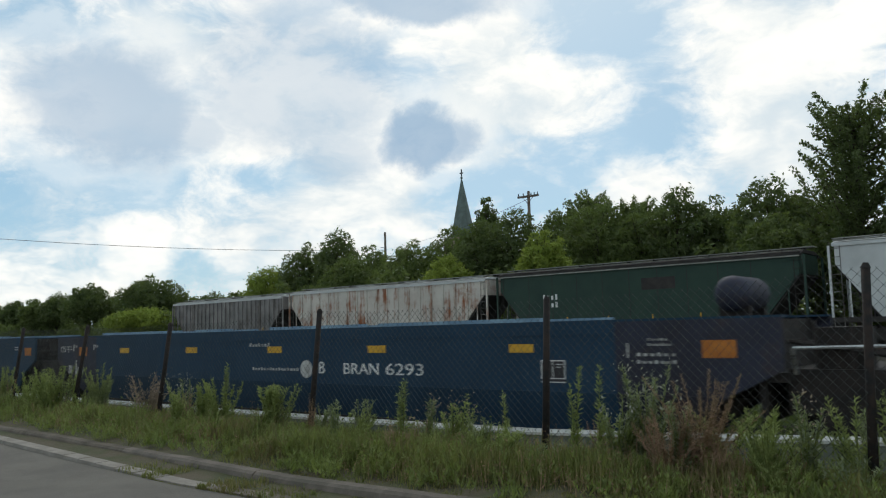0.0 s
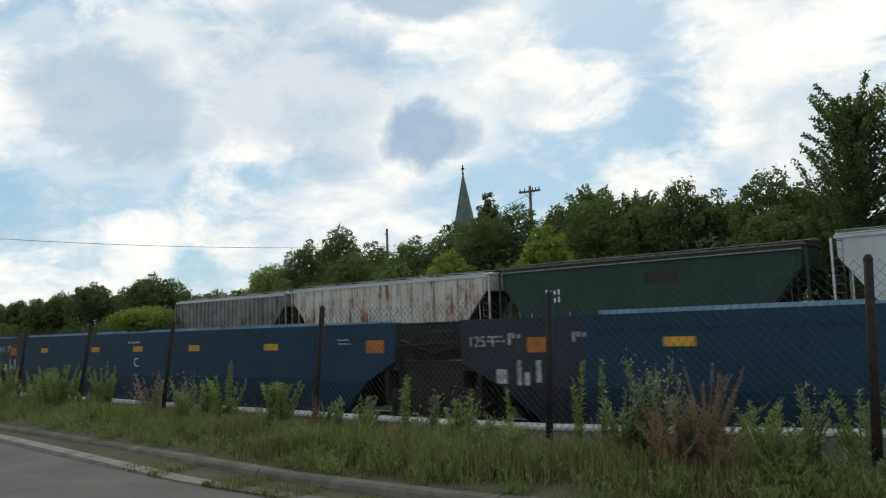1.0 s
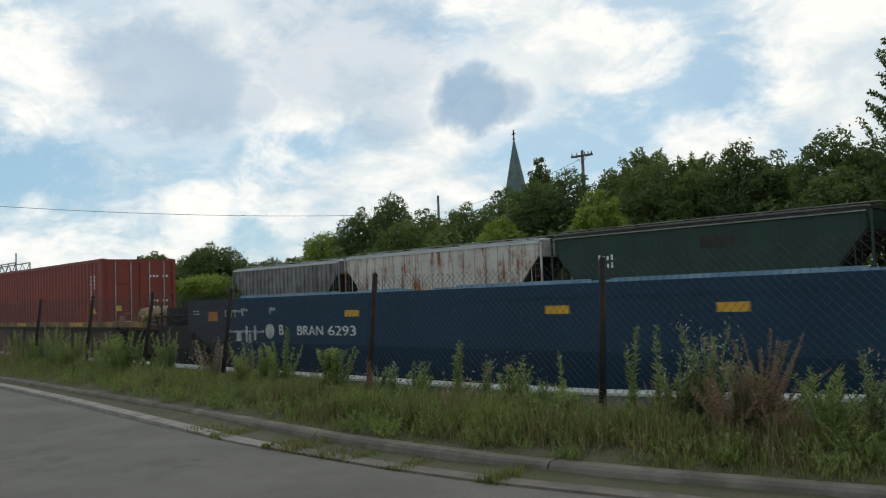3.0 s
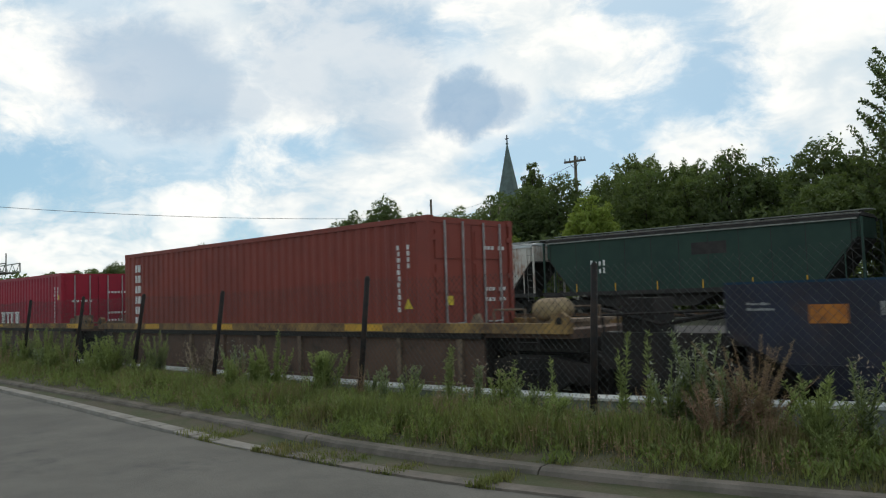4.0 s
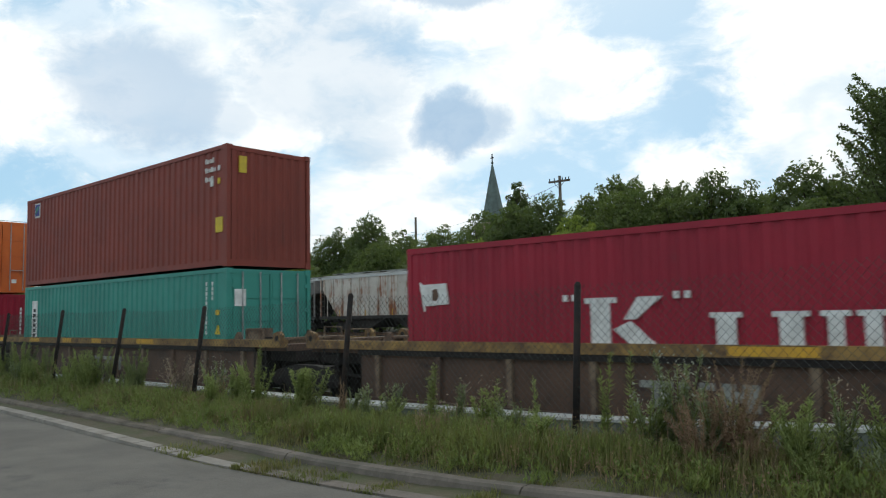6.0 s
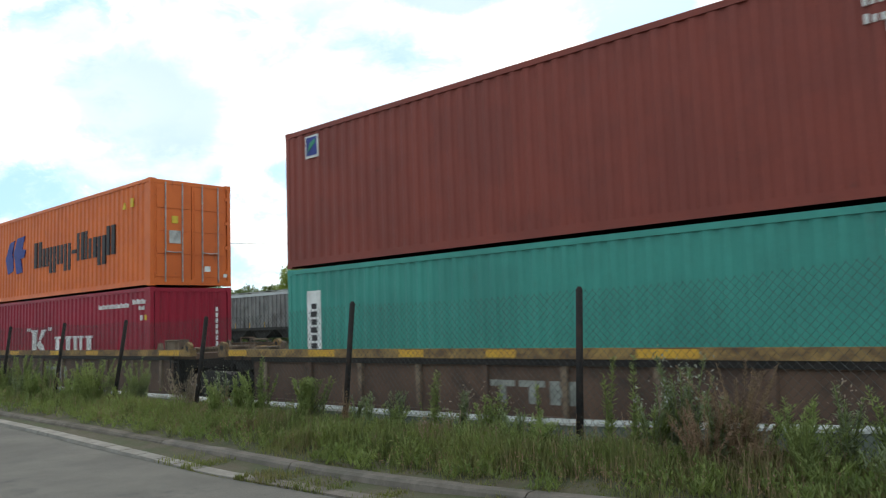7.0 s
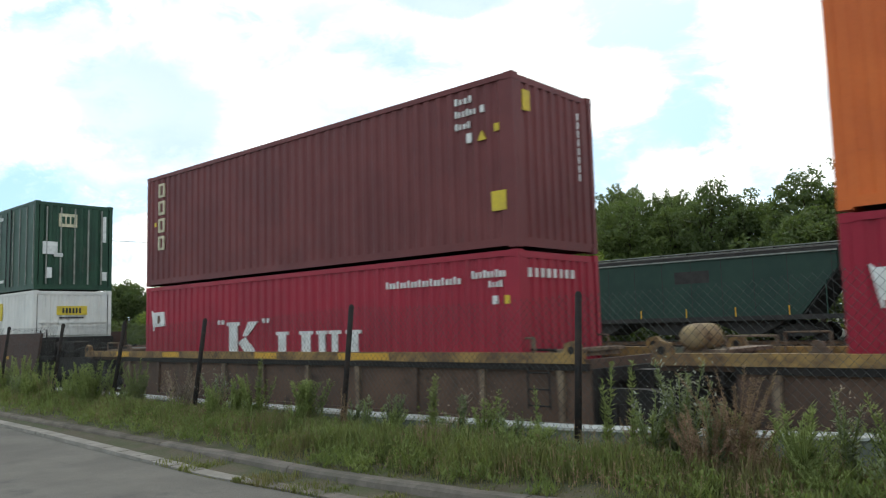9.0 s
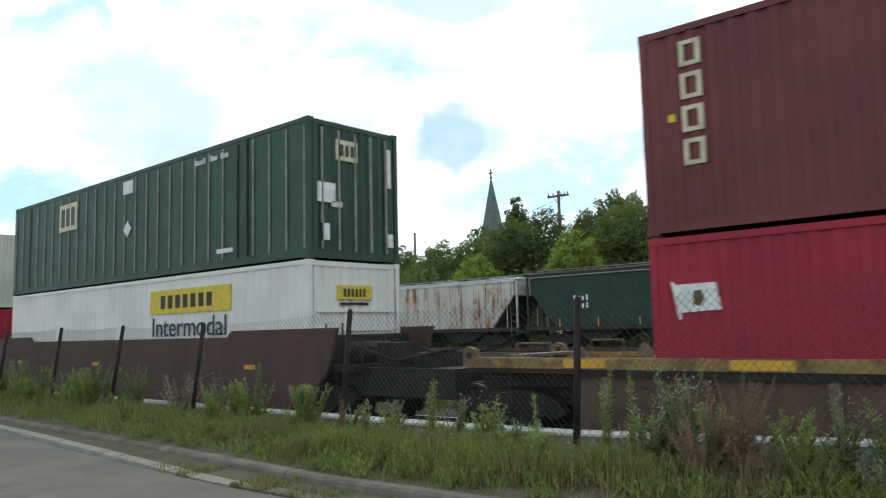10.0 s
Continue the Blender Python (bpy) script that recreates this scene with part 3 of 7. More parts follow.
def build_kerb():
    """A flush gutter lip along the road, and the raised kerb where it is not buried, both poured in lengths with open joints."""
    kerb = thing("kerb", pose(0, 0, 0), "stained concrete kerb with a gutter lip along the road", "kerb", kind="structure")
    x = -46.0
    while x < 6:
        x1 = x + 3.0
        cuts = np.linspace(x + 0.008, x1 - 0.008, 7)
        prof = ((-0.004, -0.10), (-0.004, 0.01), (0.02, 0.07), (0.05, 0.095), (0.16, 0.10), (0.18, 0.085), (0.18, -0.10))
        if x1 > -30:
            bm = bmesh.new()
            loops = [[bm.verts.new((c, along(KERB, c) + p, q + bumpy(c, q, 1.5, 0.012))) for p, q in prof] for c in cuts]
            for a, b in zip(loops, loops[1:]):
                for i in range(len(prof) - 1):
                    bm.faces.new((a[i], b[i], b[i + 1], a[i + 1]))
            bm.faces.new(loops[0])
            bm.faces.new(loops[-1][::-1])
            part("kerb_stone", bm, "soiled" if x1 < -7 else "concrete", kerb)
        bm = bmesh.new()
        cuts = np.linspace(x + 0.002, x1 - 0.002, 7)
        for a, b in zip(cuts, cuts[1:]):
            rise = 0.02 + 0.03 * min(1, max(0, (-8 - a) / 3))
            v = [bm.verts.new(p) for p in ((a, along(GUTTER, a) - 0.02, rise), (b, along(GUTTER, b) - 0.02, rise), (b, along(GUTTER, b) + 0.17, rise), (a, along(GUTTER, a) + 0.17, rise),
                                           (a, along(GUTTER, a) - 0.03, -0.06), (b, along(GUTTER, b) - 0.03, -0.06))]
            bm.faces.new(v[:4])
            bm.faces.new((v[0], v[4], v[5], v[1]))
        part("gutter_slab", bm, "lip" if x1 < -6 else "concrete", kerb)
        x = x1


LEDGE = ((-70, 0.04), (-16, 0.07), (-9, 0.09), (-5.8, 0.135), (-4.3, 0.19), (-2, 0.29), (2, 0.38), (12, 0.45))


def build_ledge():
    """The low pale wall between the fence and the track, in cast lengths with a cap; it climbs a little along the line."""
    ledge = thing("retaining_wall", pose(0, 0, 0), "low pale concrete wall beside the railway track", "wall", kind="structure")
    x = -70.0
    while x < 12:
        x1 = x + 2.0
        a, b = along(LEDGE, x), along(LEDGE, x1)
        part("cap", prism(bmesh.new(), [(x + 0.003, a - 0.035), (x1 - 0.003, b - 0.035), (x1 - 0.003, b), (x + 0.003, a)], 9.0, 9.40), "pale_concrete", ledge, bevel=0.008)
        # this face holds its shade as a darker grey-green than the cap
        part("wall", prism(bmesh.new(), [(x, -0.5), (x1, -0.5), (x1, b - 0.037), (x, a - 0.037)], 9.02, 9.38), "wall_shade", ledge)
        x = x1


def build_track(name, yc, zr, x0, x1, label):
    track = thing(name, pose(0, 0, 0), label, "track", kind="structure")
    for s in (-0.75, 0.75):
        y = yc + s
        prof = ((-0.07, -0.17), (0.07, -0.17), (0.07, -0.155), (0.012, -0.14), (0.012, -0.045), (0.036, -0.035), (0.036, -0.004), (-0.036, -0.004), (-0.036, -0.035), (-0.012, -0.045), (-0.012, -0.14), (-0.07, -0.155))
        rail = part("rail", prism(bmesh.new(), [(y + a, zr + b) for a, b in prof], x0, x1, "x"), "rail", track)
        part("running_surface", boxes((x0, x1, y - 0.03, y + 0.03, zr - 0.004, zr)), "rail_top", rail)
    bm = bmesh.new()
    prism(bm, [(yc - 2.3, zr - 0.6), (yc - 1.5, zr - 0.24), (yc + 1.5, zr - 0.24), (yc + 2.3, zr - 0.6)], x0, x1, "x")
    part("ballast", bm, "ballast", track)
    me = None
    x, i = max(x0, -70.0), 0
    while x < min(x1, 10) and i < 150:
        if me is None:
            ob = part("sleeper", boxes((-0.115, 0.115, -1.28, 1.28, -0.12, 0.055)), "tie", track)
            me = ob.data
        else:
            ob = mesh_part("sleeper", me, None, track)
        ob.location = (x, yc, zr - 0.235)
        x += 0.55
        i += 1


build_ground()
build_kerb()
build_ledge()
build_track("near_track", TRACK_Y, RAIL_Z, -220, 60, "main line track with rusty rails on grey ballast")
build_track("far_track", 38.55, 0.42, -160, 60, "yard track under the standing hopper cars")


# ---- fence ----
FENCE_Y = 7.0
POSTS = ((-30.6, -31.2, 1.78), (-27.3, -27.9, 1.78), (-24.0, -24.6, 1.78), (-20.7, -21.3, 1.78), (-17.5, -18.05, 1.79), (-14.63, -15.17, 1.77), (-11.74, -12.12, 1.75), (-8.02, -8.25, 1.84),
         (-4.41, -4.5, 1.84), (-1.37, -1.44, 1.97), (1.9, 1.85, 1.9))


def build_fence():
    fence = thing("chain_link_fence", pose(0, 0, 0), "chain-link fence with dark leaning steel posts", "fence")
    for top, foot, h in POSTS:
        bm = bmesh.new()
        rod(bm, (foot, FENCE_Y, 0.0), (top, FENCE_Y + 0.01, h), 0.040, 0.036, 10)
        post = part("post", bm, "post", fence, smooth=True)
        bm = bmesh.new()
        rod(bm, (top, FENCE_Y + 0.01, h - 0.01), (top + 0.004, FENCE_Y + 0.01, h + 0.035), 0.043, 0.02, 10)
        part("post_cap", bm, "post", post)
    r = random.Random(4)
    for (ta, fa, ha), (tb, fb, hb) in zip(POSTS, POSTS[1:]):
        width, step = tb - ta, 0.042
        cols = max(1, int(round(width / (2 * step))))
        levels = 42
        verts, faces = [], []

        def at(i2, j, off):
            u = i2 / (2 * cols)
            v = j / levels
            h = (ha + (hb - ha) * u) - 0.01 - 0.035 * math.sin(math.pi * u)
            x = (fa + (fb - fa) * u) * (1 - v) + (ta + (tb - ta) * u) * v
            return Vector((x, FENCE_Y - 0.05 + off + 0.05 * math.sin(3.1 * u + 2 * v), 0.06 + (h - 0.06) * v))
        rad = 0.0023
        for c in range(cols):
            for side in (0, 1):
                # one zigzag wire in each half step, hooked through its neighbours
                for j in range(levels):
                    a = 2 * c + (j % 2 if side == 0 else 2 - j % 2)
                    b = 2 * c + ((j + 1) % 2 if side == 0 else 2 - (j + 1) % 2)
                    p, q = at(a, j, 0.004 * side), at(b, j + 1, 0.004 * side)
                    if j == levels - 1:
                        q = p + (q - p) * 1.25
                    base = len(verts)
                    for e in (p, q):
                        verts += [e + Vector((rad, 0, 0)), e + Vector((-rad * 0.6, rad, 0)), e + Vector((-rad * 0.6, -rad, 0))]
                    faces += [(base, base + 1, base + 4, base + 3), (base + 1, base + 2, base + 5, base + 4), (base + 2, base, base + 3, base + 5)]
        sheet("mesh_bay", verts, faces, "wire", fence, "dull woven wire mesh")


build_fence()


# ---- the moving train ----
def wave(x0, x1, pitch, depth, lead=0.12):
    """The plan of a corrugated wall: (along, in) pairs."""
    n = max(1, int(round((x1 - x0 - 2 * lead) / pitch)))
    step = (x1 - x0 - 2 * lead) / n
    pts = [(x0, 0.0)]
    for i in range(n):
        b = x0 + lead + i * step
        pts += [(b + 0.06 * step, 0.0), (b + 0.24 * step, depth), (b + 0.56 * step, depth), (b + 0.74 * step, 0.0)]
    return pts + [(x1, 0.0)]


def corrugated(bm, pts, z0, z1, place):
    lo = [bm.verts.new(place(a, d, z0)) for a, d in pts]
    hi = [bm.verts.new(place(a, d, z1)) for a, d in pts]
    for i in range(len(pts) - 1):
        bm.faces.new((lo[i], lo[i + 1], hi[i + 1], hi[i]))
    return bm


def plates(name, rects, y, material, parent, label="", turn=0):
    """Thin raised rectangles (x0, z0, x1, z1) on a face towards -y, or (y0, z0, y1, z1) on an end towards +x."""
    obs = []
    for x0, z0, x1, z1 in rects:
        b = (x0, x1, y - 0.006, y + 0.03, z0, z1) if not turn else (y - 0.03, y + 0.006, x0, x1, z0, z1)
        obs.append(part(name, boxes(b), material, parent, label))
    return obs


def triangle(c, x, z, s):
    part("warning_sign", prism(bmesh.new(), [(x, z), (x + s, z), (x + s / 2, z + s * 0.95)], -0.003, 0.03), "yellow_mark", c, "yellow warning triangle")


def code_bars(x0, z, w, h, count):
    """Bars in place of a line of small lettering."""
    step = w / count
    return [(x0 + i * step, z, x0 + i * step + step * 0.5, z + h * (0.78 if i % 3 else 1.0)) for i in range(count)]


def container(u_right, z0, height, paint, label, door=False, length=12.192, width=2.438, pitch=0.278, depth=0.032, group="shipping containers"):
    """A steel box container: frame, corrugated walls, castings, and doors or a corrugated front at the leading end. Origin: leading near lower corner."""
    y_near = TRACK_Y - width / 2
    c = on_train("shipping_container", u_right, y_near, z0, label, "container", group)
    L, W, H = length, width, height
    pw, rail = 0.11, 0.10
    # near and far walls
    for side, y, sgn in (("near", 0.012, 1), ("far", W - 0.012, -1)):
        bm = corrugated(bmesh.new(), wave(-L + pw, -pw, pitch, depth), 0.16, H - rail, lambda a, d, z: (a, y + sgn * d, z))
        part("side_wall", bm, paint, c)
    bm = corrugated(bmesh.new(), wave(0.12, W - 0.12, 0.26, depth), 0.16, H - rail, lambda a, d, z: (-L + 0.02 + d, a, z))
    part("end_wall", bm, paint, c)
    if not door:
        bm = corrugated(bmesh.new(), wave(0.14, W - 0.14, 0.25, 0.036), 0.17, H - 0.12, lambda a, d, z: (-0.02 - d, a, z))
        part("front_wall", bm, paint, c)
    bm = bmesh.new()
    n = int(L / 0.6)
    for i in range(n):
        x = -L + 0.1 + i * (L - 0.2) / n
        box(bm, x, x + (L - 0.2) / n - 0.06, 0.08, W - 0.08, H - 0.045, H - 0.02)
    box(bm, -L + 0.05, -0.05, 0.05, W - 0.05, H - 0.06, H - 0.046)
    part("roof", bm, paint, c)
    for x in (-L, -pw):
        for y in (0, W - pw):
            part("corner_post", boxes((x, x + pw, y, y + pw, 0.12, H - 0.12)), paint, c, bevel=0.012)
    for y in (0.0, W - 0.06):
        part("top_rail", boxes((-L + pw, -pw, y, y + 0.06, H - rail, H - 0.006)), paint, c, bevel=0.008)
        part("bottom_rail", boxes((-L + pw, -pw, y, y + 0.05, 0.03, 0.165)), paint, c, bevel=0.008)
    for x in (-L + 0.02, -0.07):
        part("end_header", boxes((x, x + 0.05, pw, W - pw, H - 0.13, H - 0.02)), paint, c, bevel=0.008)
        part("end_sill", boxes((x, x + 0.05, pw, W - pw, 0.02, 0.17)), paint, c, bevel=0.008)
    part("floor", boxes((-L + 0.1, -0.1, 0.06, W - 0.06, 0.1, 0.14)), "grime_shade", c)
    for x in (-L - 0.004, -0.174):
        for y in (-0.004, W - 0.158):
            for z in (0.0, H - 0.118):
                part("corner_casting", boxes((x, x + 0.178, y, y + 0.162, z, z + 0.118)), paint, c, bevel=0.02)
    if door:
        for k, (y0, y1) in enumerate(((0.13, W / 2 - 0.012), (W / 2 + 0.012, W - 0.13))):
            bm = boxes((-0.075, -0.03, y0, y1, 0.17, H - 0.13))
            panels = []
            for j in range(4):
                z = 0.24 + j * (H - 0.4) / 4
                panels.append((-0.03, -0.012, y0 + 0.06, y1 - 0.06, z, z + (H - 0.4) / 4 - 0.10))
            d = part("door", bm, paint, c, bevel=0.006)
            for b in panels:
                part("door_panel", boxes(b), paint, d)
            for f in (0.28, 0.74):
                y = y0 + (y1 - y0) * f
                part("locking_bar", rods([((0.012, y, 0.1), (0.012, y, H - 0.08), 0.018)], 8), "steel", d, "galvanised locking bar")
                part("handle", rods([((0.03, y, 0.92), (0.03, y + (0.3 if f < 0.5 else -0.3), 0.90), 0.014)], 6), "steel", d)
            for z in np.linspace(0.4, H - 0.4, 4):
                y = y0 + 0.01 if k == 0 else y1 - 0.01
                part("hinge", boxes((-0.03, 0.008, y - 0.05, y + 0.05, z - 0.05, z + 0.05)), paint, d)
    return c


def truck(car, x, y=TRACK_Y, side="grime_shade"):
    """A two-axle freight truck under a car; origin on the rail at its middle, in the car's space."""
    bm = bmesh.new()
    for s in (-1.0, 1.0):
        yy = s * 1.0
        prism(bm, [(x - 1.15, 0.46), (x - 0.95, 0.66), (x - 0.35, 0.78), (x + 0.35, 0.78), (x + 0.95, 0.66), (x + 1.15, 0.46), (x + 1.0, 0.36), (x + 0.72, 0.40), (x + 0.38, 0.20), (x - 0.38, 0.20), (x - 0.72, 0.40), (x - 1.0, 0.36)], yy - 0.08, yy + 0.08)
    box(bm, x - 0.22, x + 0.22, -0.95, 0.95, 0.42, 0.72)
    for s in (-1.09, 1.09):
        for k in (-0.16, -0.02, 0.12):
            rod(bm, (x + k + 0.02, s, 0.28), (x + k + 0.02, s, 0.56), 0.055, None, 8)
    t = part("truck", bm, side, car, "greasy black cast steel truck", bevel=0.015)
    for ax in (-0.86, 0.86):
        bm = bmesh.new()
        rod(bm, (0, -1.1, 0), (0, 1.1, 0), 0.08, None, 10)
        for s in (-1, 1):
            disc_stack(bm, (0, 0), True, [(s * 0.68, 0.455), (s * 0.71, 0.445), (s * 0.715, 0.42), (s * 0.80, 0.41), (s * 0.805, 0.36), (s * 0.76, 0.33), (s * 0.75, 0.16), (s * 0.79, 0.13), (s * 0.86, 0.12)], 20)
        for k in range(5):
            b = k * math.tau / 5
            for s in (-1, 1):
                box(bm, 0.24 * math.cos(b) - 0.03, 0.24 * math.cos(b) + 0.03, s * 0.757 - 0.012, s * 0.757 + 0.012, 0.24 * math.sin(b) - 0.03, 0.24 * math.sin(b) + 0.03)
        w = part("wheelset", bm, "wheel", t)
        w.location = (x + ax, 0, 0.42)
        SPINNING.append((w, x + ax))
    return t


def well_car(u0, u1, cl, cr, trucks, patches=(), mark=None, tank_left=True, tank=None, group="well cars with tan sills"):
    """A well car unit from u0 to u1 whose container stands from cl to cr; origin on the rail at u0, on the track's centre line."""
    car = on_train("well_car", u0, TRACK_Y, RAIL_Z, "rusty tan and brown well car with ribbed sides", "rail car", group)
    L = u1 - u0
    a, b = cl - u0 - 1.25, cr - u0 + 1.25
    top, low = 1.30, 1.14
    for s in (-1, 1):
        y = s * 1.33
        sill = part("side_sill", boxes((0.15, L - 0.15, min(y, y - s * 0.16), max(y, y - s * 0.16), low, top)), "yellow_sill", car, bevel=0.012)
        if s < 0:
            for p0, p1 in patches:
                part("paint_patch", boxes((p0 - u0, p1 - u0, y - 0.004, y + 0.02, low + 0.02, top - 0.015)), "sill_patch", sill, "bright yellow paint patch")
        # well side, its top flange a dark strip for sill shade, ribs and foot
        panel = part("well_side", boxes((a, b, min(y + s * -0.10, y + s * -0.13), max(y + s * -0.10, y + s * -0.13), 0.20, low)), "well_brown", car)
        part("flange_shade", boxes((a, b, min(y - s * 0.02, y - s * 0.1), max(y - s * 0.02, y - s * 0.1), 1.04, low - 0.002)), "grime_shade", panel)
        part("bottom_chord", boxes((a + 0.1, b - 0.1, min(y - s * 0.03, y - s * 0.2), max(y - s * 0.03, y - s * 0.2), 0.15, 0.27)), "well_brown", panel, bevel=0.01)
        n = int((b - a - 0.8) / 1.40)
        for i in range(n + 1):
            x = a + 0.5 + i * (b - a - 1.0) / n
            bm = bmesh.new()
            prism(bm, [(x - 0.035, 0.27), (x + 0.035, 0.27), (x + 0.06, low), (x - 0.06, low)], y - s * 0.03, y - s * 0.12)
            part("rib", bm, "rib_tan" if i % 3 != 1 else "well_brown", panel)
    part("well_floor", boxes((a + 0.1, b - 0.1, -1.2, 1.2, 0.22, 0.30)), "grime_shade", car)
    for x0, x1 in ((0.15, a + 0.02), (b - 0.02, L - 0.15)):
        part("end_platform", boxes((x0, x1, -1.2, 1.2, 1.06, 1.2)), "well_brown", car, bevel=0.01)
        part("centre_sill", boxes((x0 - 0.1, x1 + 0.1, -0.35, 0.35, 0.78, 1.06)), "grime_shade", car)
        # dark block added to fill the shaded space under the platform
        part("draft_fill", boxes((x0 + 0.1, x1, -0.95, 0.95, 0.84, 1.058)), "grime_shade", car)
        for rig in (((x0, -0.8, 0.55), (x1, -0.8, 0.6), 0.04), ((x0, -0.5, 0.4), (x1, -0.5, 0.45), 0.05), ((x0, 0.6, 0.5), (x1, 0.6, 0.5), 0.05)):
            part("brake_rod", rods([rig]), "grime_shade", car)
        # second dark block, added to hide lit ground behind the trucks
        part("rigging_fill", boxes((x0 + 0.05, x1 - 0.05, -0.62, 0.62, 0.34, 0.778)), "grime_shade", car, bevel=0.02)
        part("end_bulkhead", boxes(((a - 0.04, a + 0.04, -1.2, 1.2, 0.25, 1.06) if x0 < 1 else (b - 0.04, b + 0.04, -1.2, 1.2, 0.25, 1.06))), "grime_shade", car)
    for d, xe in ((1, 0.15), (-1, L - 0.15)):
        # end castings with an eye, guide posts, a step and hand rails
        for s in (-1, 1):
            bm = bmesh.new()
            y = s * 1.30
            prism(bm, [(xe, 1.14), (xe + d * 0.34, 1.14), (xe + d * 0.26, 1.44), (xe + d * 0.10, 1.48), (xe, 1.40)], y - 0.05, y + 0.05)
            lug = part("jacking_lug", bm, "yellow_sill", car, bevel=0.012)
            part("eye", rods([((xe + d * 0.14, y - 0.056, 1.34), (xe + d * 0.14, y + 0.056, 1.34), 0.06)], 12), "grime_shade", lug)
            g = xe + d * 1.9
            bm = bmesh.new()
            prism(bm, [(g, 1.2), (g + d * 0.34, 1.2), (g + d * 0.20, 1.44), (g + d * 0.12, 1.46)], s * 1.02 - 0.04, s * 1.02 + 0.04)
            part("container_guide", bm, "rib_tan", car, bevel=0.012)
            part("hand_rail", rods([((xe + d * 0.95, s * 1.12, 1.2), (xe + d * 0.95, s * 1.12, 1.52), 0.018), ((xe + d * 0.95, s * 1.12, 1.52), (xe + d * 1.6, s * 1.12, 1.52), 0.018),
                                   ((xe + d * 1.6, s * 1.12, 1.52), (xe + d * 1.6, s * 1.12, 1.2), 0.018)]), "rib_tan", car)
        part("crossover_step", boxes((min(xe + d * 0.5, xe + d * 0.85), max(xe + d * 0.5, xe + d * 0.85), -0.9, 0.9, 1.28, 1.33), (min(xe + d * 0.55, xe + d * 0.62), max(xe + d * 0.55, xe + d * 0.62), -0.8, 0.8, 1.2, 1.28)), "rib_tan", car)
        lad = [((xe + d * 0.55, -1.34, 1.14), (xe + d * 0.55, -1.34, 0.45), 0.016), ((xe + d * 0.95, -1.34, 1.14), (xe + d * 0.95, -1.34, 0.45), 0.016)]
        lad += [((xe + d * 0.55, -1.34, z), (xe + d * 0.95, -1.34, z), 0.014) for z in (0.5, 0.75, 1.0)]
        part("ladder", rods(lad), "grime_shade", car)
        part("coupler", boxes((min(xe - d * 0.5, xe + d * 0.3), max(xe - d * 0.5, xe + d * 0.3), -0.11, 0.11, 0.74, 0.98), (min(xe - d * 0.55, xe - d * 0.25), max(xe - d * 0.55, xe - d * 0.25), -0.17, 0.17, 0.72, 1.0)), "grime_shade", car, bevel=0.02)
        part("air_hose", rods([((xe, 0.4 * d, 0.9), (xe - d * 0.15, 0.42 * d, 0.6), 0.025), ((xe - d * 0.15, 0.42 * d, 0.6), (xe - d * 0.45, 0.3 * d, 0.5), 0.025)]), "grime_shade", car)
    if tank is not None:
        # a banded air tank lying across the end platform on two saddles
        xt = tank - u0
        bm = bmesh.new()
        rings = [(-1.05, 0.09), (-1.0, 0.15), (-0.92, 0.18)]
        for k in range(5):
            q = -0.86 + k * 0.12
            rings += [(q, 0.18), (q + 0.02, 0.195), (q + 0.05, 0.195), (q + 0.07, 0.18)]
        disc_stack(bm, (xt, 1.50), True, rings + [(-0.22, 0.15), (-0.17, 0.08)], 16)
        part("air_reservoir", bm, "tank", car, "rusty tan air tank", smooth=True)
        for q in (-0.85, -0.4):
            part("saddle", boxes((xt - 0.16, xt + 0.16, q - 0.03, q + 0.03, 1.2, 1.36)), "rib_tan", car)
    # brake equipment at one end: valve box on feet, wheel and pipes
    xv = L - 1.55 if tank_left else 1.55
    part("valve_box", boxes((xv - 0.22, xv + 0.22, -1.1, -0.7, 1.25, 1.54)), "rib_tan", car, bevel=0.03)
    for k in (-0.17, 0.17):
        part("foot", boxes((xv + k - 0.03, xv + k + 0.03, -1.05, -0.75, 1.2, 1.25)), "grime_shade", car)
    part("brake_pipe", rods([((xv + 0.22, -0.9, 1.33), (xv + 0.7, -0.95, 1.33), 0.022), ((xv + 0.7, -0.95, 1.33), (xv + 0.75, -0.95, 1.2), 0.022)]), "grime_shade", car)
    for x in trucks:
        truck(car, x - u0)
    if mark:
        x0, x1 = mark[0] - u0, mark[1] - u0
        w = (x1 - x0) / 3.3
        part("mark_backing", boxes((x0 - 0.12, x1 + 0.22, -1.228, -1.2, 0.36, 0.86)), "grime_shade", car, "dark painted panel behind a mark")
        for i in range(3):
            xx = x0 + i * w * 1.12
            bars = [(xx, 0.70, xx + w * 0.95, 0.80), (xx + w * 0.36, 0.44, xx + w * 0.60, 0.695)] if i < 2 else [(xx, 0.44, xx + w * 0.36, 0.80), (xx + w * 0.55, 0.44, xx + w * 0.95, 0.80), (xx + w * 0.365, 0.56, xx + w * 0.545, 0.70)]
            plates("marking", bars, -1.232, "grey_strip", car, "faded white painted mark")
    return car


BLUE_LABEL = "blue steel well car with smooth sides, empty"


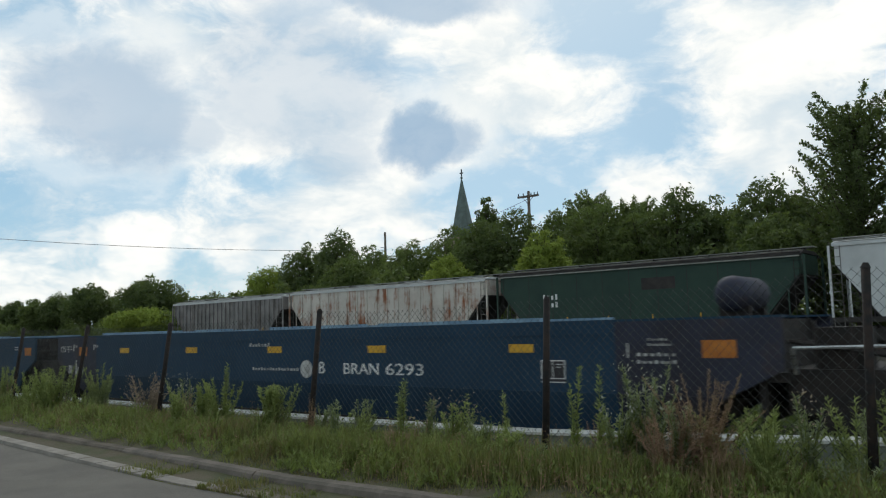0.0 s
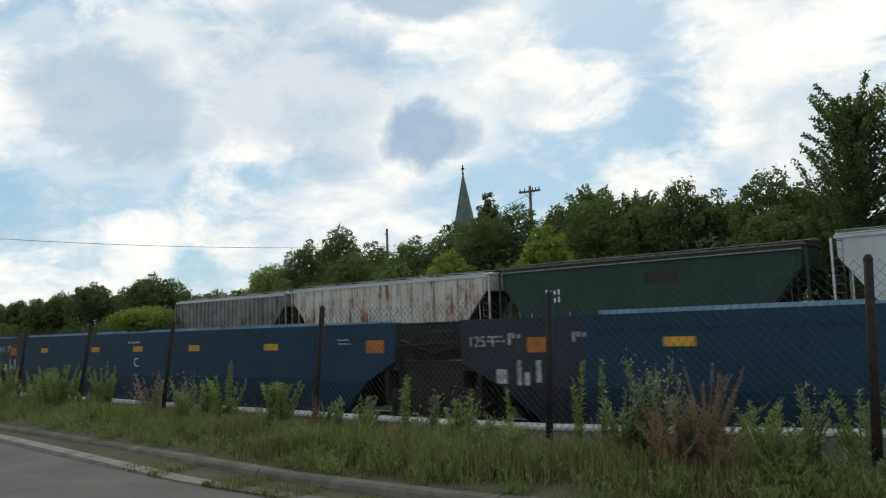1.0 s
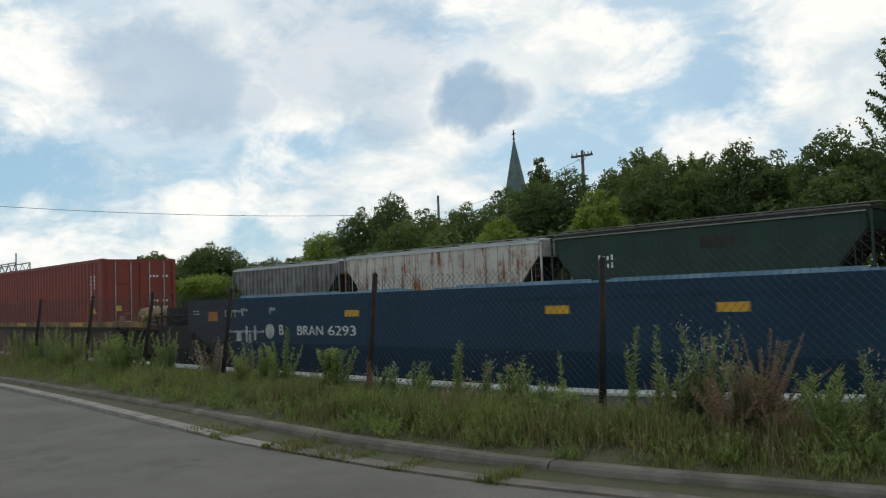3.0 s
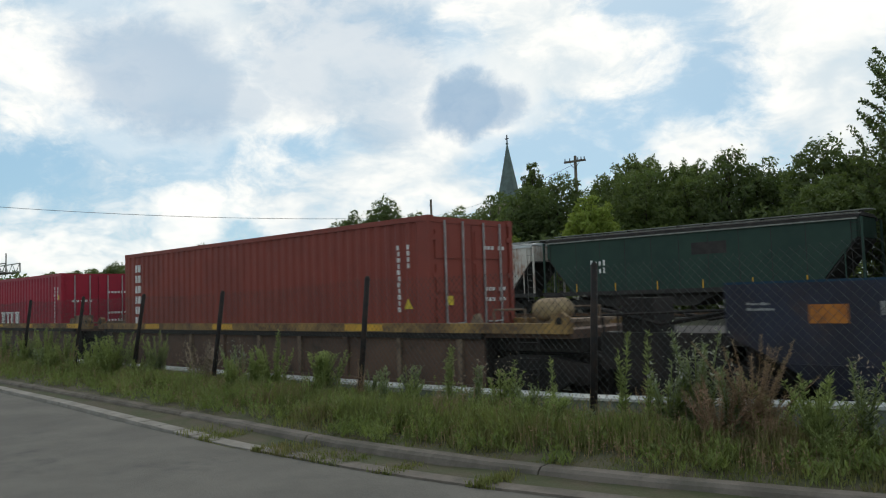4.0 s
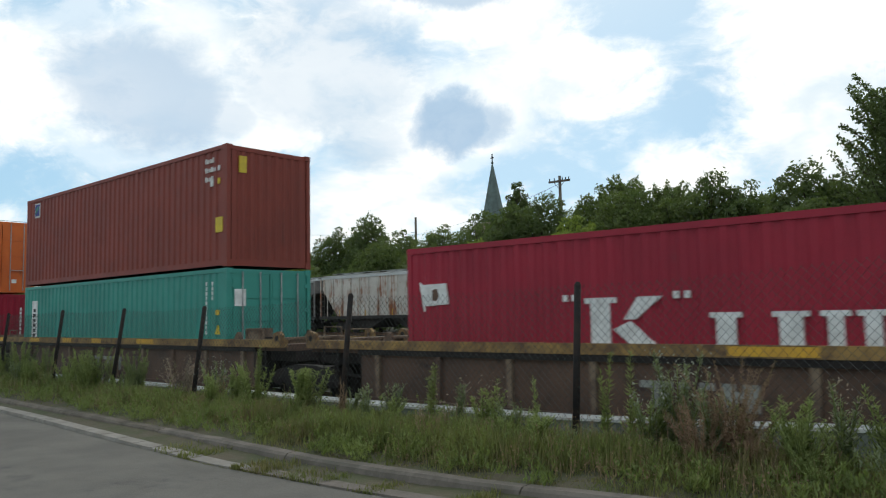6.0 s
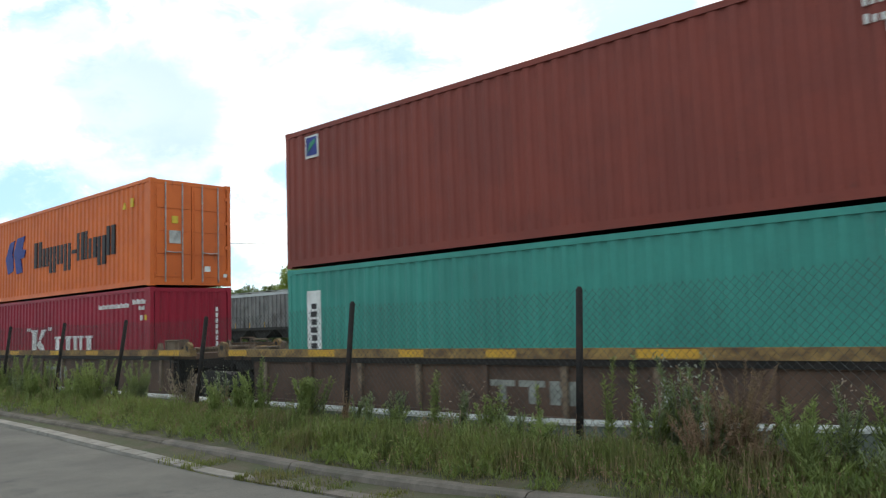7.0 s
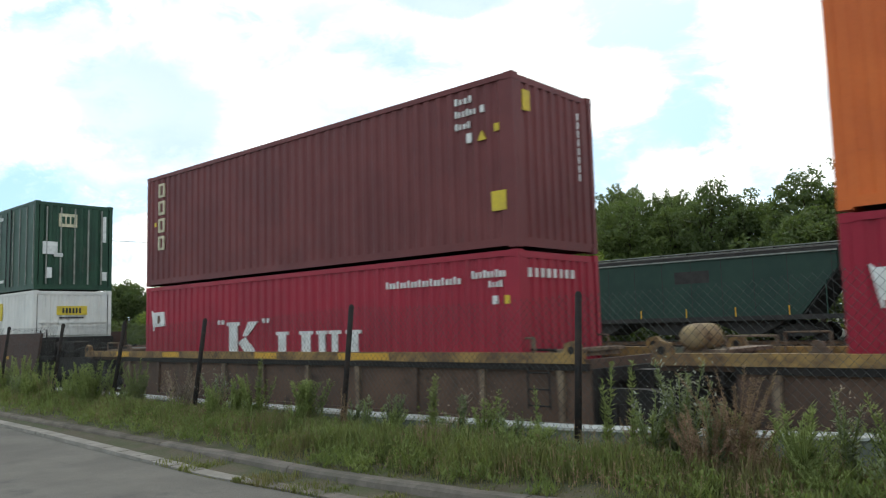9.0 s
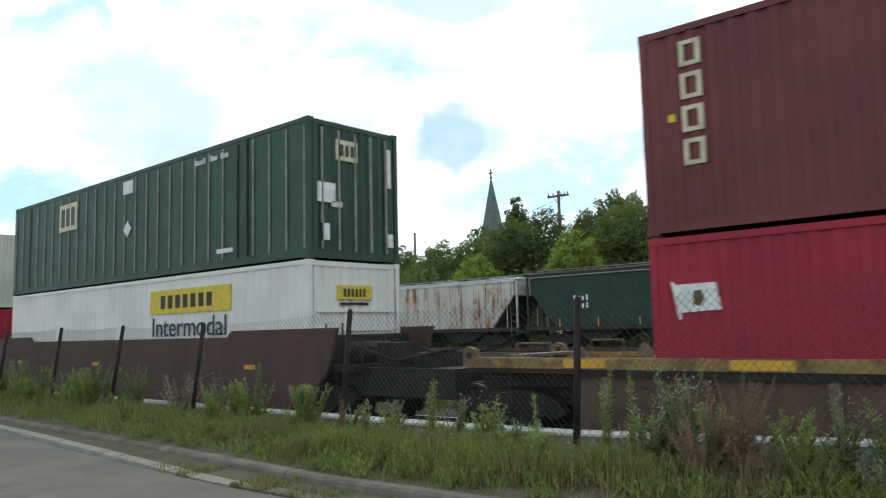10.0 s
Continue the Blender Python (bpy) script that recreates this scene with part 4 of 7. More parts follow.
def blue_car(u0, u1, reporting, plates_at, oranges, trucks, extras=None, hood=None, tail=0.9, gap=1.5):
    """An empty smooth-sided well car unit; origin on the rail at u0, on the centre line."""
    car = on_train("gondola_car", u0, TRACK_Y, RAIL_Z, BLUE_LABEL, "rail car", "blue well cars")
    L = u1 - u0
    top, knee = 1.80, 0.80
    hood_z = 2.12 if tail > 1 else 1.62
    endw = 2.3
    for s in (-1, 1):
        y = s * 1.22
        # outer skin: upright above, leaning in below the knee; ends cut back towards the trucks
        for nm, x0, x1, mat in (("side_panel", endw, L - 2.3, "blue_car"), ("end_panel", 0.05, endw - 0.004, "blue_end"), ("end_panel", L - 2.3 + 0.004, L - 0.05, "blue_end" if tail > 1 else "blue_car")):
            bm = bmesh.new()
            up = [(x0, knee), (x1, knee), (x1, top), (x0, top)]
            lo = [(x0, 0.2), (x1, 0.2), (x1, knee - 0.002), (x0, knee - 0.002)]
            if nm == "end_panel" and x0 < 1:
                lo = [(x0 + 1.5, 0.2), (x1, 0.2), (x1, knee - 0.002), (x0 + 0.7, knee - 0.002)]
                up = [(x0 + 0.7, knee), (x1, knee), (x1, top), (x0, top), (x0, 1.15)]
            elif nm == "end_panel":
                lo = [(x0, 0.2), (x1 - 1.5, 0.2), (x1 - 0.7, knee - 0.002), (x0, knee - 0.002)]
                up = [(x0, knee), (x1 - 0.7, knee), (x1, 1.15), (x1, top), (x0, top)]
            prism(bm, up, y, y - s * 0.06)
            prism(bm, lo, y, y - s * 0.06)
            for v in bm.verts:
                if v.co.z < 0.3:
                    v.co.y -= s * 0.16
            p = part(nm, bm, mat, car, bevel=0.006)
            if nm == "side_panel":
                part("weld_band", boxes((x0, x1, min(y, y + s * 0.012), max(y, y + s * 0.012), 1.62, 1.66)), mat, p)
                n = int((x1 - x0) / 2.9)
                for i in range(1, n + 1):
                    x = x0 + i * (x1 - x0) / (n + 1)
                    part("weld_seam", boxes((x - 0.012, x + 0.012, min(y, y + s * 0.005), max(y, y + s * 0.005), knee, 1.62)), mat, p)
        # rim: long raised walkway lengths, with gaps, sky light put into their pale blue
        part("rim", boxes((0.05, L - 0.05, min(y, y - s * 0.2), max(y, y - s * 0.2), top, top + 0.03)), "blue_car", car, bevel=0.006)
        k = 0
        x = 2.6
        while x < L - 3.2:
            w = (3.4, 1.1, 2.6)[k % 3]
            part("top_walk", boxes((x, min(x + w, L - 2.4), min(y - s * 0.005, y - s * 0.24), max(y - s * 0.005, y - s * 0.24), top + 0.03, top + 0.09)), "skylit_rim", car, "walkway strip coloured pale blue as if lit by the sky", bevel=0.01)
            x += w + (0.9, 1.6, 0.5)[k % 3]
            k += 1
        part("foot_flange", boxes((1.6, L - 1.6, min(y - s * 0.12, y - s * 0.3), max(y - s * 0.12, y - s * 0.3), 0.14, 0.22)), "grime_shade", car)
    part("floor", boxes((1.6, L - 1.6, -1.0, 1.0, 0.2, 0.28)), "grime_shade", car)
    for x0, x1 in ((0.0, 1.7), (L - 1.7, L)):
        part("end_deck", boxes((x0, x1, -1.15, 1.15, 1.0, 1.12)), "grime_shade", car)
        part("slope_sheet", prism(bmesh.new(), [(x0 + (1.5 if x0 < 1 else 0.2), 0.25), (x0 + (1.6 if x0 < 1 else 0.1), 0.25), (x0 + (0.9 if x0 < 1 else 0.9), 1.0), (x0 + 0.8, 1.0)], -1.1, 1.1), "grime_shade", car)
        part("centre_sill", boxes((x0 - 0.25, x1 + 0.25, -0.35, 0.35, 0.72, 1.0)), "grime_shade", car)
        xm = (x0 + x1) / 2
        part("hand_rail", rods([((xm - 0.5, -1.1, 1.12), (xm - 0.5, -1.1, 1.75), 0.02), ((xm - 0.5, -1.1, 1.75), (xm + 0.5, -1.1, 1.75), 0.02), ((xm + 0.5, -1.1, 1.75), (xm + 0.5, -1.1, 1.12), 0.02)]), "grime_shade", car)
        part("brake_gear", boxes((xm - 0.3, xm + 0.1, -0.8, -0.2, 1.12, 1.5), (xm + 0.15, xm + 0.45, -0.4, 0.4, 1.12, 1.38)), "grime_shade", car, bevel=0.03)
    for x in trucks:
        truck(car, x - u0)
    for x in plates_at:
        plates("yellow_plate", [(x - u0, 1.37, x - u0 + 0.44, 1.50)], -1.222, "yellow_plate", car, "small yellow reflector plate")
    for x in oranges:
        o = plates("orange_plate", [(x - u0, 1.30, x - u0 + 0.44, 1.53)], -1.222, "orange_plate", car, "dull orange painted plate")
        plates("marking", code_bars(x - u0 - 0.75, 1.53, 0.3, 0.035, 5) + code_bars(x - u0 - 0.75, 1.46, 0.35, 0.035, 6), -1.221, "grey_mark", car)
    if reporting is not None:
        u = reporting - u0
        lettering("reporting_mark", "BRAN", u + 0.06, -1.226, 0.985, 0.20, "white_mark", car, "white stencilled letters", width=0.90)
        lettering("car_number", "6293", u + 1.14, -1.226, 0.985, 0.20, "white_mark", car, "white stencilled number", width=0.88)
        lettering("unit_letter", "B", u - 0.62, -1.226, 0.985, 0.22, "white_mark", car, "white unit letter")
        ring = bmesh.new()
        disc_stack(ring, (u - 1.0, 1.06), True, [(-1.222, 0.17), (-1.227, 0.17)], 24)
        part("round_emblem", ring, "grey_mark", car, "faint round emblem")
        plates("marking", code_bars(u - 2.7, 1.02, 1.5, 0.06, 16) + code_bars(u - 2.8, 1.50, 0.7, 0.07, 7), -1.222, "grey_mark", car)
    if extras:
        extras(car, u0)
    if hood:
        x = hood - u0
        bm = bmesh.new()
        disc_stack(bm, (x, hood_z), True, [(-1.15, 0.12), (-1.08, 0.20), (-0.98, 0.24), (-0.2, 0.24), (-0.1, 0.2), (-0.05, 0.1)], 16)
        part("air_reservoir", bm, "blue_end", car, "dark rounded air tank", smooth=True)
        part("tank_bracket", boxes((x - 0.2, x + 0.2, -0.95, -0.85, 1.1, hood_z - 0.16), (x - 0.2, x + 0.2, -0.35, -0.25, 1.1, hood_z - 0.16)), "grime_shade", car)
    # the dark gap behind: drawbar deck, end walls, pipes and rails
    part("end_bulkhead", boxes((0.30, 0.38, -1.14, 1.14, 0.5, 1.78)), "grime_shade", car)
    part("end_bulkhead", boxes((L - 0.38, L - 0.30, -1.14, 1.14, 0.5, 1.78)), "grime_shade", car)
    part("drawbar_deck", boxes((-gap, -0.05, -1.05, 1.05, 0.62, 1.16)), "grime_shade", car, bevel=0.03)
    for k in (-1.0, -0.6, 0.6):
        part("air_hose", rods([((-gap, k, 1.5), (-gap * 0.5, k, 1.28), 0.03), ((-gap * 0.5, k, 1.28), (0.3, k, 1.5), 0.03)]), "grime_shade", car)
    part("cross_rail", rods([((-gap + 0.1, -1.16, 1.42), (0.0, -1.16, 1.47), 0.022), ((-gap + 0.1, -1.16, 1.42), (-gap + 0.1, -1.1, 1.1), 0.022)]), "rail_top" if gap > 2 else "grime_shade", car)
    for k in (0.35, 0.75):
        part("ladder_rail", rods([((-gap + k, -1.12, 1.16), (-gap + k, -1.12, 1.75), 0.022)]), "grime_shade", car)
    part("brake_box", boxes((-gap + 0.3, -gap + 0.85, -0.95, -0.35, 1.16, 1.66)), "grime_shade", car, bevel=0.04)
    return car


def mark_c(x):
    def add(car, u0):
        lettering("unit_letter", "C", x - u0, -1.226, 1.0, 0.22, "white_mark", car, "white unit letter")
        plates("marking", code_bars(x - u0 - 0.3, 1.58, 0.6, 0.07, 8), -1.222, "white_mark", car)
    return add


def mark_1257(x, box_at=None):
    def add(car, u0):
        lettering("car_number", "125 T", x - u0, -1.226, 1.39, 0.17, "grey_mark", car, "worn white stencilled number", width=0.52)
        plates("marking", [(x - u0 + 0.90, 0.80, x - u0 + 0.97, 1.18), (x - u0 + 1.03, 0.80, x - u0 + 1.12, 1.0), (x - u0 + 1.25, 0.85, x - u0 + 1.33, 1.18)], -1.222, "grey_mark", car)
        plates("marking", [(x - u0 + 0.75, 1.42, x - u0 + 0.79, 1.60), (x - u0 + 1.9, 1.45, x - u0 + 1.94, 1.6), (x - u0 + 0.5, 0.82, x - u0 + 0.7, 1.04)] + code_bars(x - u0 + 0.82, 1.52, 0.2, 0.08, 2) + code_bars(x - u0 + 1.97, 1.52, 0.2, 0.08, 2), -1.222, "grey_mark", car)
    return add


def mark_12(x):
    def add(car, u0):
        p = plates("inspection_panel", [(x - u0, 0.93, x - u0 + 0.41, 1.26)], -1.222, "dark_mark", car, "black stencil panel with white frame")[0]
        for r in ((0, 0.93, 0.41, 0.945), (0, 0.985, 0.41, 1.0), (0, 1.245, 0.41, 1.26), (0, 1.002, 0.014, 1.243), (0.396, 1.002, 0.41, 1.243), (0.19, 1.002, 0.204, 1.243), (0.27, 1.19, 0.35, 1.205), (0.27, 1.15, 0.32, 1.165)):
            part("marking", boxes((x - u0 + r[0], x - u0 + r[2], -1.236, -1.226, r[1], r[3])), "white_mark", p)
        plates("marking", code_bars(x - u0 + 1.55, 1.32, 0.6, 0.05, 6) + code_bars(x - u0 + 1.55, 1.22, 0.6, 0.05, 7) + [(x - u0 + 1.4, 1.3, x - u0 + 1.43, 1.5)], -1.222, "grey_mark", car)
    return add


def brown_car(u0, u1, trucks):
    """The long brown well car under the stacked domestic boxes; its sides step up towards the ends."""
    car = on_train("well_car", u0, TRACK_Y, RAIL_Z, "dark brown long well car with plain sides", "rail car", "brown well cars")
    L = u1 - u0
    for s in (-1, 1):
        y = s * 1.40
        prof = [(1.5, 0.2), (L - 1.5, 0.2), (L - 0.6, 1.0), (L - 0.3, 1.86), (L - 3.9, 1.86), (L - 4.1, 1.72), (4.1, 1.72), (3.9, 1.86), (0.3, 1.86), (0.6, 1.0)]
        p = part("side", prism(bmesh.new(), prof, y, y - s * 0.08), "brown_car", car, bevel=0.01)
        part("lower_lip", boxes((1.7, L - 1.7, min(y + s * 0.03, y), max(y + s * 0.03, y), 0.2, 0.34)), "brown_car", p)
        n = 8
        for i in range(n):
            x = 3.2 + i * (L - 6.4) / (n - 1)
            part("plate", boxes((x - 0.2, x + 0.2, min(y + s * 0.006, y), max(y + s * 0.006, y), 1.02, 1.12)), "yellow_plate" if i in (0, 3, 7) else "brown_car", p)
    part("floor", boxes((2.3, L - 2.3, -1.3, 1.3, 0.22, 0.30)), "grime_shade", car)
    for x0, x1 in ((0.0, 2.3), (L - 2.3, L)):
        part("end_deck", boxes((x0, x1, -1.25, 1.25, 1.0, 1.12)), "grime_shade", car)
        part("centre_sill", boxes((x0 - 0.3, x1 + 0.3, -0.35, 0.35, 0.7, 1.0)), "grime_shade", car)
        part("end_bulkhead", boxes(((1.0, 1.1) if x0 < 1 else (L - 1.1, L - 1.0)) + (-1.25, 1.25, 0.3, 1.72)), "grime_shade", car)
        # dark block added below the deck in place of the shade there
        part("draft_fill", boxes((x0, x1, -1.0, 1.0, 0.75, 1.0)), "grime_shade", car)
        xm = (x0 + x1) / 2
        rl = [((xm + k, -1.2, 1.12), (xm + k, -1.2, 1.95), 0.022) for k in (-0.8, -0.3, 0.3, 0.8)] + [((xm - 0.8, -1.2, 1.6), (xm + 0.8, -1.2, 1.6), 0.02), ((xm - 0.8, -1.2, 1.95), (xm - 0.3, -1.2, 1.95), 0.02)]
        part("hand_rail", rods(rl), "grime_shade", car)
        bm = bmesh.new()
        disc_stack(bm, (L - 0.45 if x0 > 1 else 0.45, 1.36), True, [(-0.95, 0.12), (-0.9, 0.19), (-0.82, 0.22), (0.1, 0.22), (0.2, 0.16)], 16)
        part("air_reservoir", bm, "grime_shade", car, smooth=True)
        part("brake_gear", boxes((xm - 0.6, xm - 0.1, -0.8, 0.3, 1.12, 1.5)), "grime_shade", car, bevel=0.03)
    # drawbar, brake gear and hoses in the gap ahead
    part("drawbar_deck", boxes((L - 0.2, L + 2.3, -0.95, 0.95, 0.55, 1.08)), "grime_shade", car, bevel=0.03)
    part("brake_box", boxes((L + 0.25, L + 0.85, -0.85, -0.25, 1.08, 1.55)), "grime_shade", car, bevel=0.04)
    part("brake_box", boxes((L + 1.2, L + 1.55, -0.8, 0.5, 1.08, 1.36)), "grime_shade", car, bevel=0.04)
    for k in (-1.0, -0.7, 0.5):
        part("air_hose", rods([((L - 0.2, k, 1.5), (L + 0.9, k, 1.22), 0.03), ((L + 0.9, k, 1.22), (L + 2.2, k, 1.42), 0.03)]), "grime_shade", car)
    part("hand_rail", rods([((L + 0.1, -1.1, 1.08), (L + 0.1, -1.1, 1.7), 0.022), ((L + 0.1, -1.1, 1.7), (L + 0.7, -1.1, 1.7), 0.022), ((L + 0.7, -1.1, 1.7), (L + 0.7, -1.1, 1.08), 0.022)]), "grime_shade", car)
    for x in trucks:
        truck(car, x - u0)
    return car


def kline_marks(c, x=-7.95, web=True):
    """White maker's lettering kept as plain bar shapes, low on the wall, and the small lines above."""
    y = 0.004
    strokes = [(x - 0.02, 0.78, x + 0.30, 1.60), (x - 0.12, 1.52, x - 0.02, 1.60), (x + 0.30, 1.52, x + 0.40, 1.60)]
    strokes += [(x + k, 1.56, x + k + 0.08, 1.66) for k in (-0.50, -0.34, 1.28, 1.44)]
    bm = prism(bmesh.new(), [(x + 0.34, 1.14), (x + 0.80, 0.78), (x + 1.18, 0.78), (x + 0.62, 1.26)], y - 0.006, y + 0.03)
    part("maker_mark", bm, "white_mark", c, "white painted slanting shape")
    part("maker_mark", prism(bmesh.new(), [(x + 0.52, 1.28), (x + 0.70, 1.28), (x + 1.12, 1.60), (x + 0.74, 1.60)], y - 0.006, y + 0.03), "white_mark", c, "white painted slanting shape")
    for xx, w in ((x + 1.86, 0.26), (x + 2.66, 0.28), (x + 3.22, 0.18), (x + 3.62, 0.18), (x + 4.12, 0.28)):
        strokes += [(xx, 0.78, xx + w, 1.36), (xx - 0.08, 1.29, xx, 1.36), (xx + w, 1.29, xx + w + 0.08, 1.36)]
    plates("maker_mark", strokes, y, "white_mark", c, "white painted block shape")
    flag = prism(bmesh.new(), [(-11.90, 1.98), (-11.80, 1.46), (-11.77, 1.46), (-11.785, 1.55), (-11.22, 1.58), (-11.28, 1.94), (-11.84, 1.93)], y - 0.006, y + 0.03)
    flag = part("flag_mark", flag, "white_mark", c, "white painted flag shape")
    part("flag_centre", prism(bmesh.new(), [(-11.60, 1.66), (-11.50, 1.63), (-11.43, 1.72), (-11.47, 1.85), (-11.58, 1.84)], y - 0.010, y + 0.02), "well_brown", flag)
    if web:
        plates("marking", code_bars(-3.05, 2.09, 1.85, 0.13, 20) + code_bars(-0.98, 2.16, 0.75, 0.13, 9) + code_bars(-0.62, 2.0, 0.3, 0.11, 4) + [(-0.55, 1.72, -0.45, 1.86)], y, "white_mark", c, "line of small white lettering shapes")
    plates("warning_plate", [(-0.3, 1.72, -0.2, 1.86)], y, "yellow_mark", c)


def code_block(c, x, z, column=False, material="white_mark"):
    if column:
        plates("marking", [(x + 0.02 * (i % 2), z - i * 0.115, x + 0.05 + 0.008 * (i % 3), z - i * 0.115 + 0.085) for i in range(11)] + [(x + 0.27, z - i * 0.115, x + 0.318, z - i * 0.115 + 0.085) for i in range(4)], 0.004, material, c)
    else:
        plates("marking", code_bars(x, z, 0.42, 0.12, 4) + code_bars(x, z - 0.22, 0.5, 0.12, 6) + [(x + 0.56, z - 0.22, x + 0.64, z - 0.1)] + code_bars(x, z - 0.44, 0.36, 0.12, 4), 0.004, material, c)


FLOOR_Z = 0.159


def build_train():
    # blue units ahead
    blue_car(101.2, 119.6, 112.0, (105, 108, 112), (103,), (), None, gap=2.75)
    blue_car(78.85, 98.5, 90.6, (82.4, 85.4, 88.4, 91.3, 94.4), (80.2, 97.45), (99.8,), lambda c, u: (mark_12(94.98)(c, u), mark_1257(79.1)(c, u)), hood=97.8, tail=2.0)
    blue_car(59.6, 77.45, None, (63.1, 66.2, 68.4, 70.9, 73.7), (60.9, 76.7), (78.15,), lambda c, u: (mark_c(68.45)(c, u), mark_1257(59.95)(c, u)))
    blue_car(39.1, 57.95, 43.9, (45.6, 50.6, 53.4), (40.2, 56.65), (58.8, 38.6), lambda c, u: (mark_1257(41.0)(c, u)), gap=1.95)
    # tan well cars
    well_car(19.9, 36.9, 21.57, 33.76, (35.9, 19.65), ((26.5, 27.4), (31.5, 32.6), (23, 23.8)), None, tank_left=False, tank=36.0)
    well_car(1.75, 19.45, 4.67, 16.86, (1.5,), ((10.5, 11.6), (14, 14.6), (17.6, 18.6)), (9.2, 10.9))
    well_car(-16.05, 1.2, -13.4, -1.21, (-16.5,), ((-15.5, -14.8), (-12.6, -11.8), (-10, -9.4), (-8, -7.4), (-5.3, -4.4)), (-8.0, -6.3))
    well_car(-34.15, -17.0, -31.64, -19.45, (-34.6,), ((-29, -28.2), (-25.6, -24.8), (-23, -22.2), (-18.7, -17.7)), (-26.2, -24.5), tank=-33.6)
    well_car(-52.0, -35.0, -48.48, -36.29, (-51.2,), ((-47.4, -46.6), (-43.4, -42.6), (-40.6, -39.2), (-49.9, -49.2)), None)
    brown_car(-74.2, -54.7, (-56.0, -72.9))
    brown_car(-95.0, -75.2, (-76.6,))
    # boxes
    z8, zh = FLOOR_Z, FLOOR_Z
    c = container(33.76, z8, 2.896, "red_brown", "red-brown steel container with white vertical lettering", door=True)
    plates("maker_mark", [r for i in range(6) for r in ((-11.55, 2.36 - i * 0.29, -11.45, 2.56 - i * 0.29), (-11.38, 2.36 - i * 0.29, -11.28, 2.56 - i * 0.29))], 0.004, "white_mark", c, "white painted block shape")
    code_block(c, -0.83, 2.30, True)
    triangle(c, -0.66, 1.2, 0.2)
    plates("warning_plate", [(0.45, 1.25, 0.62, 1.42)], 0.0, "yellow_mark", c, turn=1)
    plates("marking", [(1.55 + i * 0.11, z, 1.605 + i * 0.11, z + 0.07) for i in range(6) if i != 3 for z in (1.3, 1.5, 2.3)], 0.0, "white_mark", c, turn=1)
    c = container(16.86, z8, 2.591, "scarlet", "bright red steel container with white block marks", door=True)
    kline_marks(c, -8.4, False)
    code_block(c, -0.60, 2.05, True)
    plates("marking", [(1.55 + i * 0.11, z, 1.605 + i * 0.11, z + 0.07) for i in range(6) for z in (0.7, 0.95, 1.2, 1.9)] + [(0.35 + i * 0.14, 1.62, 0.42 + i * 0.14, 1.69) for i in range(5)], 0.0, "white_mark", c, turn=1)
    c = container(-1.21, z8, 2.591, "teal", "teal green steel container with closed doors", door=True)
    plates("name_panel", [(-11.55, 0.9, -11.12, 2.12)], 0.004, "white_mark", c, "white vertical name panel")
    plates("marking", [(-11.43 + 0.03 * (i % 2), 0.95 + i * 0.16, -11.24, 1.06 + i * 0.16) for i in range(6)], -0.006, "dark_mark", c)
    code_block(c, -0.90, 2.20, True)
    plates("warning_plate", [(-0.46, 1.5, -0.3, 1.62)], 0.004, "yellow_mark", c)
    triangle(c, -0.48, 1.05, 0.22)
    plates("door_placard", [(0.22, 1.7, 0.52, 2.1)], 0.0, "white_mark", c, turn=1)
    c = container(-1.21, 2.785, 2.896, "red_brown", "red-brown steel container stacked on a teal one")
    plates("maker_mark", [(-11.52, 2.25, -11.1, 2.72)], 0.004, "white_mark", c, "square blue and white emblem")
    plates("emblem", [(-11.48, 2.3, -11.14, 2.68)], -0.003, "blue_mark", c)
    part("emblem_band", prism(bmesh.new(), [(-11.44, 2.36), (-11.20, 2.54), (-11.18, 2.64), (-11.36, 2.56)], -0.015, 0.02), "green_mark", c)
    code_block(c, -0.95, 2.52)
    plates("warning_plate", [(-0.48, 0.82, -0.18, 1.18), (-0.40, 1.98, -0.30, 2.12)], 0.004, "yellow_mark", c)
    plates("marking", [(-0.72, 1.95, -0.60, 2.12)], 0.004, "white_mark", c)
    plates("warning_plate", [(0.35, 2.25, 0.55, 2.65)], -0.02, "yellow_mark", c, turn=1)
    c = container(-19.38, z8, 2.591, "crimson", "crimson steel container with white block marks")
    kline_marks(c)
    plates("marking", [(1.95, 0.8 + i * 0.16, 2.02, 0.92 + i * 0.16) for i in range(8)], -0.02, "white_mark", c, turn=1)
    c = container(-19.38, 2.785, 2.896, "orange", "orange steel container stacked on a crimson one", door=True)
    bm = bmesh.new()
    prism(bm, [(-10.54, 1.51), (-10.14, 2.06), (-9.69, 2.11), (-9.94, 1.66), (-9.84, 1.46), (-9.79, 1.06), (-10.29, 0.96)], -0.004, 0.02)
    part("emblem", bm, "blue_mark", c, "blue slanted emblem shape")
    bm = bmesh.new()
    prism(bm, [(-9.79, 1.66), (-9.44, 2.16), (-8.79, 2.19), (-8.99, 1.76), (-8.69, 1.71), (-8.84, 1.46), (-9.14, 1.43), (-8.94, 0.96), (-9.49, 0.93), (-9.64, 1.36)], -0.004, 0.02)
    part("emblem", bm, "blue_mark", c, "blue slanted emblem shape")
    x = -7.93
    strokes = []
    for w, lo, hi in ((0.75, 1.18, 2.02), (0.58, 1.18, 1.78), (0.6, 0.94, 1.78), (0.58, 1.18, 1.78), (0.6, 0.94, 1.78), (0.36, 1.42, 1.54), (0.58, 1.18, 2.02), (0.2, 1.18, 2.02), (0.62, 1.18, 1.78), (0.62, 0.94, 1.78), (0.62, 1.18, 2.02)):
        lo, hi = lo - 0.17, hi - 0.17
        w *= 0.82
